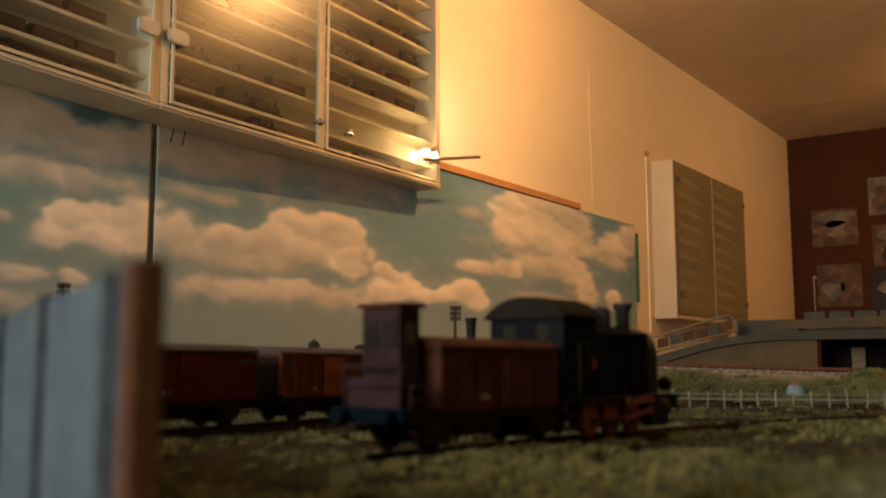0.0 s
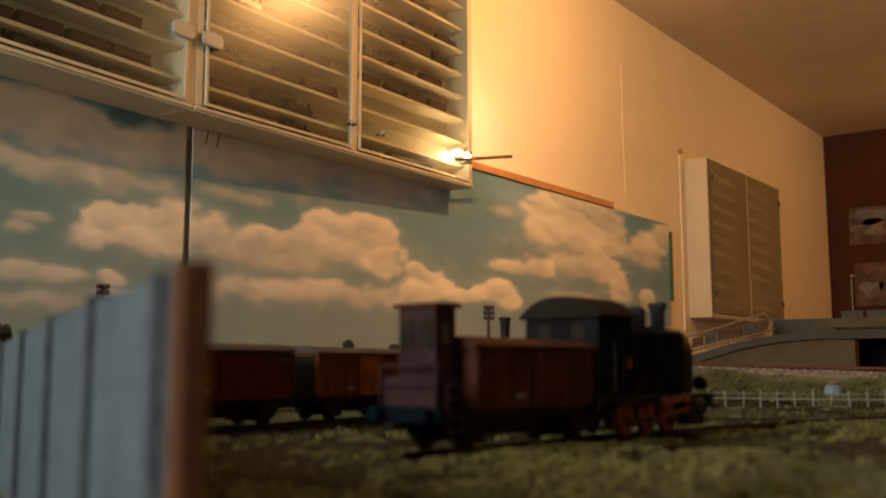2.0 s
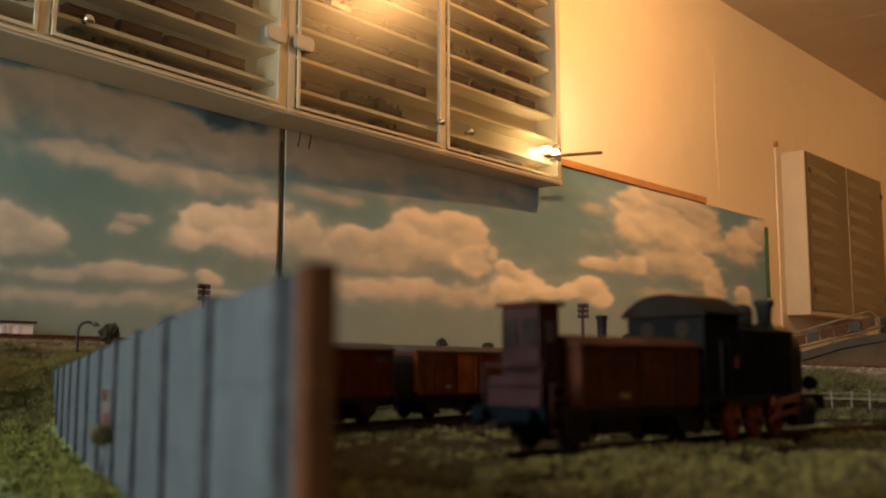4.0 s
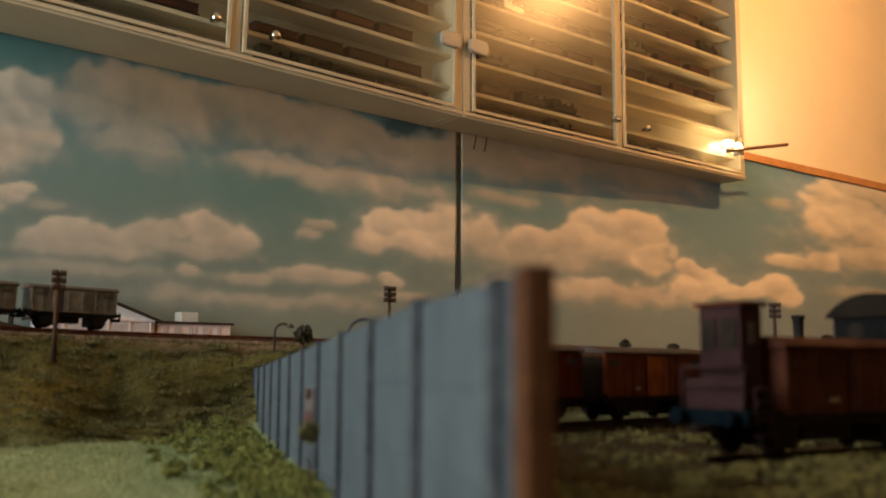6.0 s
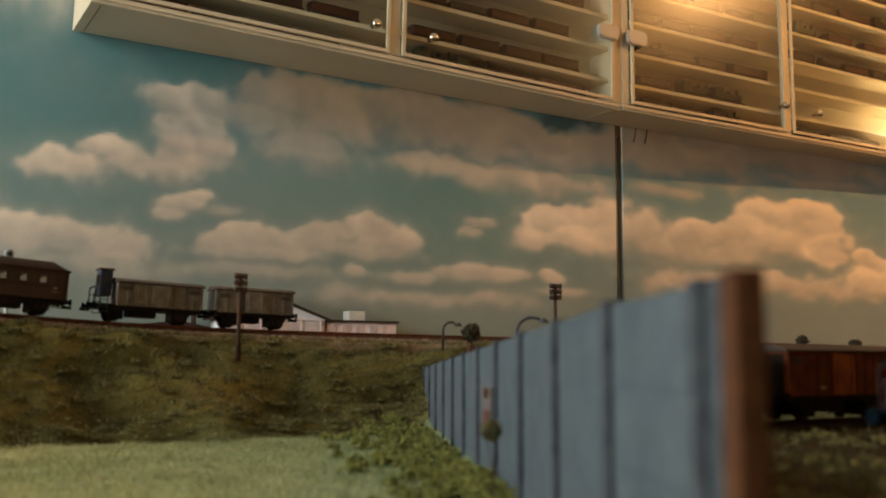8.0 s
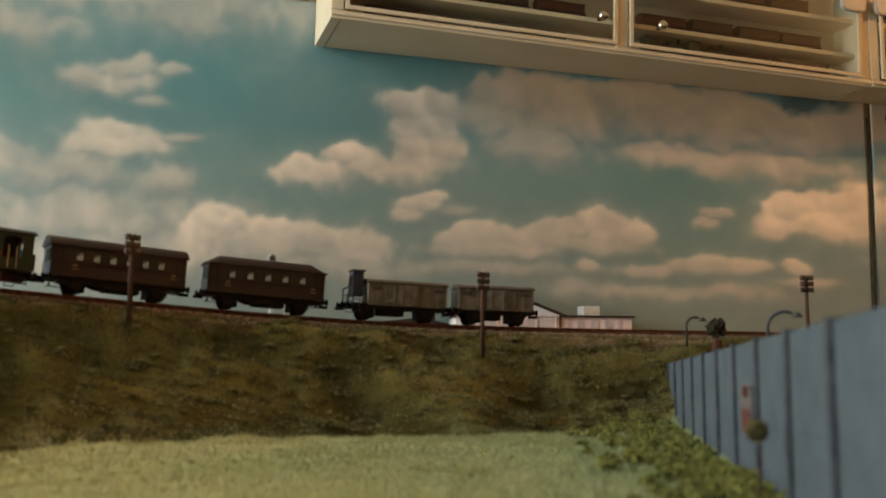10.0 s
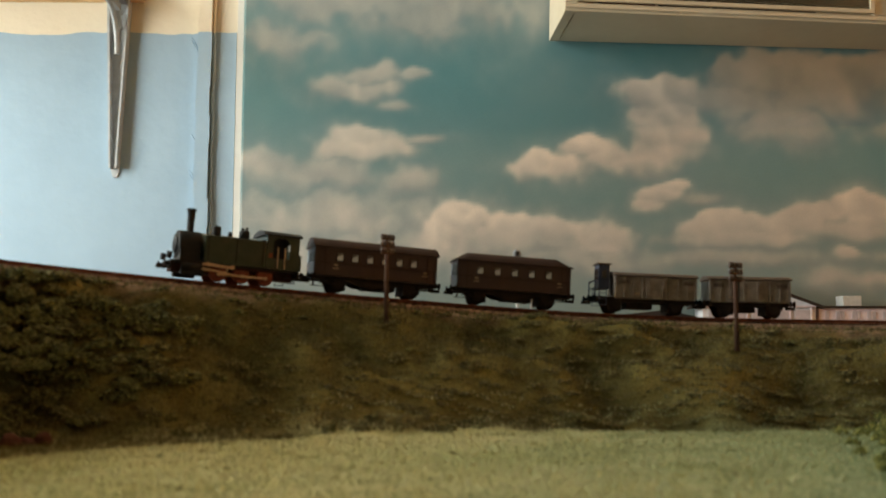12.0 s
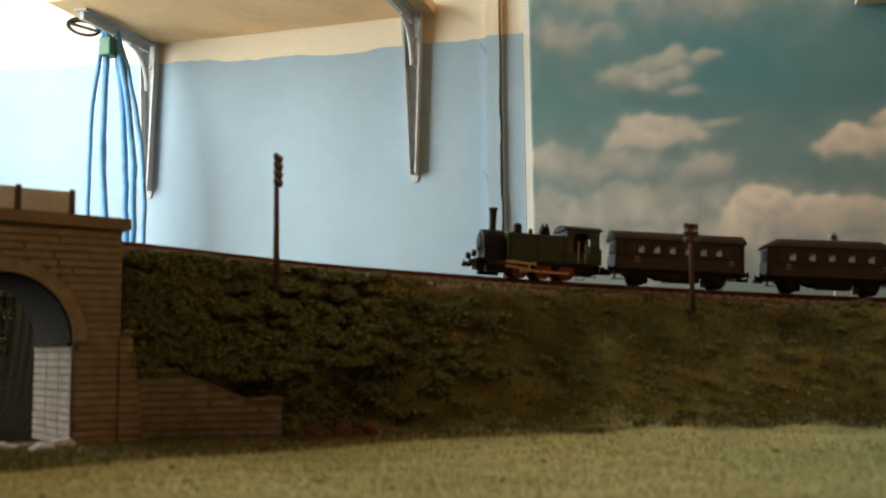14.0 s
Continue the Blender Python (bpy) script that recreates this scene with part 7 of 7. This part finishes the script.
def crumbs(centres, size):
    """Foam crumbs: small irregular lumps at the given centres."""
    n = len(centres)
    r = size * rv.uniform(0.55, 1.35, (n, 1, 1)) * rv.uniform(0.6, 1.3, (n, 6, 1))
    ang = rv.uniform(0, 6.28, n)
    ca, sa = np.cos(ang), np.sin(ang)
    o = np.repeat(OCT[None], n, 0)
    x, y = o[..., 0] * ca[:, None] - o[..., 1] * sa[:, None], o[..., 0] * sa[:, None] + o[..., 1] * ca[:, None]
    o = np.stack([x, y, o[..., 2]], -1) * r + rv.normal(0, size * 0.15, (n, 6, 3))
    v = (o + centres[:, None]).reshape(-1, 3)
    f = (OCTF[None] + (np.arange(n) * 6)[:, None, None]).reshape(-1, 3)
    return v, f


def bush_points(c, rad, n, squash=0.75):
    """Points over a lumpy dome."""
    d = rv.normal(0, 1, (n, 3))
    d /= np.linalg.norm(d, axis=1)[:, None]
    d[:, 2] = np.abs(d[:, 2]) * 1.0 - 0.15
    lump = 0.72 + 0.28 * np.sin(d[:, :1] * 5 + c[0] * 90) * np.cos(d[:, 1:2] * 6 + c[1] * 70) + rv.uniform(-0.18, 0.12, (n, 1))
    return np.array(c) + d * lump * rad * np.array((1, 1, squash))


def stuff(name, v, f, material, label, category):
    ob = from_arrays(name, v.tolist(), f.tolist(), material, False)
    return tagged(ob, label, category, "", "stuff")


def inside_at(x, y):
    i, j = int(round((y - TY0) / TS)), int(round((x - TX0) / TS))
    return float(inside[max(0, min(th - 1, i)), max(0, min(tw - 1, j))])


# hedge along the fence's pasture side
pts = []
fnx, fny = -FDIR.y, FDIR.x
for i in range(300):
    s = rv.uniform(0.07, 0.74)
    off = abs(rv.normal(0, 0.022)) + 0.006
    width = 0.35 + 1.1 * s
    p = FEND + FDIR * s
    x, y = p.x + fnx * off * width * 1.5, p.y + fny * off * width * 1.5
    if gz_at(x, y) > -0.043:
        continue
    rad = rv.uniform(0.004, 0.0085) * (1.15 - min(0.7, off * 9)) * (0.75 if s < 0.2 else 1.0)
    pts.append(bush_points((x, y, gz_at(x, y) + rad * 0.35), rad, int(26 + rad * 5200), 0.95))
for i in range(150):
    s = rv.uniform(0.055, 0.30)
    p = FEND + FDIR * s
    off = rv.uniform(0.004, 0.010 + 0.035 * s)
    x, y = p.x + fnx * off, p.y + fny * off
    rad = rv.uniform(0.0040, 0.0078)
    pts.append(bush_points((x, y, gz_at(x, y) + rad * 0.35), rad, int(26 + rad * 4600), 1.0))
v, f = crumbs(np.concatenate(pts), 0.00095)
stuff("hedge_foliage", v, f, LEAFL, "bright green foam hedge along the panel fence", "hedge")

# dark scrub over the bank
for nm, mt, count, lo, hi, lab in (("bank_scrub", LEAFM, 620, 0.03, 0.135, "olive brown foam scrub over the embankment"), ("bank_bushes", LEAFD, 230, 0.03, 0.14, "dark green foam bushes over the embankment")):
    pts = []
    tries = 0
    while len(pts) < count and tries < 40000:
        tries += 1
        x, y = rv.uniform(-0.46, 0.98), rv.uniform(0.10, 0.80)
        d = inside_at(x, y)
        if not lo < d < min(hi, float(np.interp(x, (-0.40, -0.385, -0.30, -0.20, -0.08), (0.044, 0.050, 0.078, 0.112, 0.138)))) or (x + 0.388) * -0.57 + (y - 0.505) * -0.822 > 0:
            continue
        if nm == "bank_bushes" and not (x < -0.16 or d < 0.05 or d > 0.118):
            if rv.rand() > 0.07:
                continue
        rad = rv.uniform(0.004, 0.010) * rv.choice((0.6, 1.0, 1.5))
        pts.append(bush_points((x, y, gz_at(x, y) - rad * 0.15), rad, int(28 + rad * 5600), 0.6))
    v, f = crumbs(np.concatenate(pts), 0.0009)
    stuff(nm, v, f, mt, lab, "scrub")
# heavy bushes by the abutment
pts = []
for i in range(330):
    # hanging over the wing wall, from its top up to the track's edge
    u, w = rv.rand() ** 1.2 * 1.9, rv.rand()
    foot_p = WA + (WB - WA) * u
    near_p = min(MAIN, key=lambda p: (p.x - foot_p.x) ** 2 + (p.y - foot_p.y) ** 2)
    out = Vector((foot_p.x - near_p.x, foot_p.y - near_p.y, 0))
    edge_p = Vector((near_p.x, near_p.y, 0)) + out.normalized() * 0.034
    p = (foot_p + Vector((wd.y * -0.006, wd.x * 0.006, 0))).lerp(edge_p, w)
    if w < 0.15 * u:
        continue
    rad = rv.uniform(0.007, 0.014) * (1.1 - 0.25 * u)
    zz = -0.014 - 0.016 * min(u, 1) + (near_p.z - 0.004 + 0.014 + 0.016 * min(u, 1)) * w
    pts.append(bush_points((p.x, p.y, min(zz, near_p.z - 0.002)), rad, 170, 0.85))
for i in range(260):
    u = rv.rand() ** 1.3
    x = -0.385 + 0.19 * u + rv.normal(0, 0.006)
    y = 0.530 + 0.085 * u + rv.uniform(-0.012, 0.050)
    if not 0.022 < inside_at(x, y) < 0.085 - 0.03 * (u < 0.3):
        continue
    rad = rv.uniform(0.008, 0.016) * (1.1 - 0.5 * u)
    pts.append(bush_points((x, y, gz_at(x, y) + rad * 0.3), rad, 170, 0.8))
for i in range(200):
    # dark growth on the added rise behind the line, seen through the arch
    u = rv.rand()
    x = -0.47 - 0.26 * u + rv.normal(0, 0.004)
    y = 0.615 - 0.30 * (x + 0.5) + rv.normal(0, 0.006)
    pts.append(bush_points((x, y, rv.uniform(-0.05, 0.062)), rv.uniform(0.008, 0.016), 100, 0.9))
LEAFO = leaf_mat("olive_foam", (0.060, 0.064, 0.022), (0.18, 0.17, 0.066))
shade_pts, olive_pts = [], []
for q in pts:
    # nothing grows over the rails
    qi = np.clip(((q[:, 1] - TY0) / TS + 0.5).astype(int), 0, th - 1)
    qj = np.clip(((q[:, 0] - TX0) / TS + 0.5).astype(int), 0, tw - 1)
    q = q[(q[:, 2] < bz[qi, qj] - 0.0075) | (inside[qi, qj] < 0)]
    if len(q):
        (olive_pts if rv.rand() < 0.30 and inside[qi[0], qj[0]] > 0 else shade_pts).append(q)
v, f = crumbs(np.concatenate(shade_pts), 0.0012)
stuff("abutment_bushes", v, f, LEAFD, "dense dark bushes beside the viaduct abutment", "bushes")
v, f = crumbs(np.concatenate(olive_pts), 0.0013)
stuff("olive_bushes", v, f, LEAFO, "olive green clumps among the dark abutment bushes", "bushes")


def blades(n, chooser, length, width, tries=6):
    """Single grass fibres stood on the ground."""
    xs, ys = [], []
    x = rv.uniform(TX0 + 0.02, TX1 - 0.02, n * tries)
    y = rv.uniform(TY0 + 0.02, TY1 - 0.02, n * tries)
    i = np.clip(((y - TY0) / TS + 0.5).astype(int), 0, th - 1)
    j = np.clip(((x - TX0) / TS + 0.5).astype(int), 0, tw - 1)
    ok = chooser(x, y, inside[i, j], east[i, j])
    x, y, z = x[ok][:n], y[ok][:n], tz[i, j][ok][:n]
    m = len(x)
    L = length * rv.uniform(0.5, 1.3, m)
    a = rv.uniform(0, 6.28, m)
    lean = rv.normal(0, 0.45, (m, 2))
    wx, wy = np.cos(a) * width, np.sin(a) * width
    p0 = np.stack([x - wx, y - wy, z - 0.0006], 1)
    p1 = np.stack([x + wx, y + wy, z - 0.0006], 1)
    p2 = np.stack([x + lean[:, 0] * L, y + lean[:, 1] * L, z + L], 1)
    v = np.stack([p0, p1, p2], 1).reshape(-1, 3)
    return v, np.arange(m * 3).reshape(-1, 3)


patch = fractal((th, tw), (22, 30), 4, 0.6)


def pasture_ok(x, y, d, e):
    return (e < -0.003) & (d > 0.105) & (x > -0.52) & (x < 0.40) & (y > 0.14)


def greener(x, y):
    """True more often towards the fence, where the turf is fresher."""
    return rv.uniform(0, 1, len(x)) < np.clip((x + 0.12) / 0.30 + (patch[np.clip(((y - TY0) / TS + 0.5).astype(int), 0, th - 1), np.clip(((x - TX0) / TS + 0.5).astype(int), 0, tw - 1)] - 0.5) * 2.4, 0.05, 0.92)


v, f = blades(80000, lambda x, y, d, e: pasture_ok(x, y, d, e) & ~greener(x, y), 0.0019, 0.00030, 24)
stuff("pasture_grass", v, f, BLADEL, "short pale yellow-green static grass of the pasture", "grass")
v, f = blades(60000, lambda x, y, d, e: pasture_ok(x, y, d, e) & greener(x, y), 0.0019, 0.00030, 24)
stuff("fresh_grass", v, f, BLADEF, "short fresh green static grass towards the fence", "grass")
v, f = blades(130000, lambda x, y, d, e: (d > 0.022) & (d < 0.14) & (x > -0.52) & (x < 0.95), 0.0036, 0.00030, 20)
stuff("bank_grass", v, f, BLADED, "long brown-green static grass on the embankment", "grass")


pts = []
for i in range(26):
    x, y = rv.uniform(-0.42, 0.22), rv.uniform(0.30, 0.66)
    if inside_at(x, y) < 0.145 or ((x - FA[0]) * fd[1] - (y - FA[1]) * fd[0]) / np.hypot(*fd) > -0.02:
        continue
    pts.append(bush_points((x, y, gz_at(x, y)), rv.uniform(0.0012, 0.0030), 14, 0.5))
v, f = crumbs(np.concatenate(pts), 0.0007)
stuff("pasture_litter", v, f, LEAFD, "scattered dark tufts and litter on the pasture", "litter")


def tufted(x, y):
    i = np.clip(((y - TY0) / TS + 0.5).astype(int), 0, th - 1)
    j = np.clip(((x - TX0) / TS + 0.5).astype(int), 0, tw - 1)
    return rv.uniform(0.05, 0.8, len(x)) < tuft[i, j, 0] * (0.25 + 0.75 * blotch[i, j])


def yard_ok(x, y, d, e):
    near = np.ones(len(x), bool)
    for line in YARD:
        lp = np.array([p[:2] for p in line[::6]])
        for q in lp:
            near &= np.hypot(x - q[0], y - q[1]) > 0.021
    return near & (e > 0.004) & (d > 0.10) & (x < 1.0) & (y > -0.1)


def in_front(x, y):
    return y < np.interp(x, [p.x for p in YARD[0]], [p.y for p in YARD[0]])


# Both yard blade colours are darkened for the same shade.
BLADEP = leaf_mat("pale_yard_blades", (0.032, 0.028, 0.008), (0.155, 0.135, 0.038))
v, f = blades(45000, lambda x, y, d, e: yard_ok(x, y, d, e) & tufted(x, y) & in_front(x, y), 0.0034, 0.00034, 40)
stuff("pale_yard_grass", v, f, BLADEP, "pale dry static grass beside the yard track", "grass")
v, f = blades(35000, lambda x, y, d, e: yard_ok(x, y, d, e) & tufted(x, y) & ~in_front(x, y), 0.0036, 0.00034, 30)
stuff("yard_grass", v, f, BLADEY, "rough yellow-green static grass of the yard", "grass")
pts = []
for i in range(330):
    x, y = rv.uniform(0.12, 0.95), rv.uniform(-0.02, 0.5)
    if not yard_ok(np.array([x]), np.array([y]), np.array([inside_at(x, y)]), np.array([((x - FA[0]) * fd[1] - (y - FA[1]) * fd[0]) / np.hypot(*fd)]))[0]:
        continue
    rad = rv.uniform(0.0025, 0.0065)
    pts.append(bush_points((x, y, gz_at(x, y)), rad, 30, 0.6))
v, f = crumbs(np.concatenate(pts), 0.0009)
stuff("yard_weeds", v, f, LEAFM, "low olive weeds between the yard tracks", "weeds")
# moss clumps creeping over the ends of the sleepers
MOSS = leaf_mat("pale_moss_foam", (0.038, 0.031, 0.010), (0.28, 0.24, 0.075))
pts = []
for i in range(2200):
    x = rv.uniform(0.14, 0.78)
    y = float(np.interp(x, [p.x for p in YARD[0]], [p.y for p in YARD[0]])) - 0.0125 - abs(rv.normal(0, 0.05))
    if i % 4 == 0:
        x, y = rv.uniform(0.12, 0.40), rv.uniform(0.10, 0.355)
        if abs(y - float(np.interp(x, [p.x for p in YARD[0]], [p.y for p in YARD[0]]))) < 0.0155:
            continue
    mi, mj = int(np.clip((y - TY0) / TS + 0.5, 0, th - 1)), int(np.clip((x - TX0) / TS + 0.5, 0, tw - 1))
    if east[mi, mj] < 0.012 or y < -0.06 or rv.uniform(0.10, 0.7) > (tuft[mi, mj, 0] + 0.35 if i % 4 == 0 else mossy[mi, mj, 0]) or len(pts) > 760:
        continue
    if blotch[mi, mj] < rv.uniform(0.05, 0.7):
        continue
    rad = rv.uniform(0.0028, 0.0062)
    pts.append(bush_points((x, y, gz_at(x, y)), rad, int(20 + rad * 5200), 0.7))
belt = fractal((1, 400), (1, 26), 3, 0.6)[0]
for i in range(520):
    x = rv.uniform(0.15, 0.80)
    if belt[int((x - 0.15) / 0.65 * 399)] < 0.40 or rv.rand() < 0.2:
        continue
    y = float(np.interp(x, [p.x for p in YARD[0]], [p.y for p in YARD[0]])) - rv.uniform(0.0120, 0.0220)
    rad = rv.uniform(0.0035, 0.0062)
    pts.append(bush_points((x, y, gz_at(x, y)), rad, int(20 + rad * 6500), 0.8))
v, f = crumbs(np.concatenate(pts), 0.0008)
stuff("yard_moss", v, f, MOSS, "pale mottled moss clumps overgrowing the track", "moss")
pts = [bush_points((0.930, 0.2290, gz_at(0.930, 0.229) + 0.002), 0.0062, 90, 1.0), bush_points((0.856, 0.231, -0.030), 0.0045, 60, 0.7), bush_points((0.852, 0.238, -0.030), 0.0035, 40, 0.7), bush_points((0.81, 0.150, -0.030), 0.0045, 50, 0.6)]
v, f = crumbs(np.concatenate(pts), 0.0012)
stuff("lineside_shrubs", v, f, LEAFD, "small dark shrubs beside the lineside hut", "shrubs")
GRAVEL = leaf_mat("dark_yard_gravel", (0.015, 0.012, 0.008), (0.08, 0.065, 0.045))
gxy = np.stack([rv.uniform(0.10, 0.85, 10000), rv.uniform(-0.06, 0.50, 10000)], 1)
gi = np.clip(((gxy[:, 1] - TY0) / TS + 0.5).astype(int), 0, th - 1)
gj = np.clip(((gxy[:, 0] - TX0) / TS + 0.5).astype(int), 0, tw - 1)
ok = east[gi, gj] > 0.006
gv, gf = crumbs(np.column_stack([gxy[ok], tz[gi, gj][ok] + 0.0002]), 0.00075)
stuff("yard_gravel", gv, gf, GRAVEL, "loose dark gravel and cinders between the yard tracks", "gravel")


def model_tree(x, y, z, h, r, label, leafm, trunkm, stout=0.16):
    ob = thing("model_tree", label, "tree", "", pose(x, y, z))
    bm = B()
    cyl(bm, (0, 0, -0.002), (0.0004, 0, h * 0.55), r * stout, r * stout * 0.6, 8)
    cyl(bm, (0.0004, 0, h * 0.45), (r * 0.4, 0, h * 0.8), r * 0.08, r * 0.03, 6)
    cyl(bm, (0.0004, 0, h * 0.45), (-r * 0.35, r * 0.2, h * 0.8), r * 0.08, r * 0.03, 6)
    part("trunk", bm, trunkm, ob)
    d = rv.normal(0, 1, (260, 3))
    d /= np.linalg.norm(d, axis=1)[:, None]
    c = d * r * rv.uniform(0.45, 1.05, (260, 1)) + np.array((0, 0, h - r))
    v, f = crumbs(c, r * 0.2)
    cr = from_arrays("crown", v.tolist(), f.tolist(), leafm, False)
    cr.parent = ob


model_tree(0.1606, 0.3055, -0.0515, 0.033, 0.0036, "small round foam tree by the fence", LEAFM, POLEW)
model_tree(0.400, 0.735, -0.005, 0.040, 0.0080, "round blackish shrub on a stout brown trunk", LEAFK, ROCKR, 0.75)
for i, (x, y) in enumerate(((0.80, 0.665), (0.835, 0.64), (0.87, 0.60), (0.765, 0.70))):
    model_tree(x, y, 0.008, 0.018 + 0.004 * (i % 2), 0.006, "tiny dark shrub beside the line", LEAFK, POLEW)
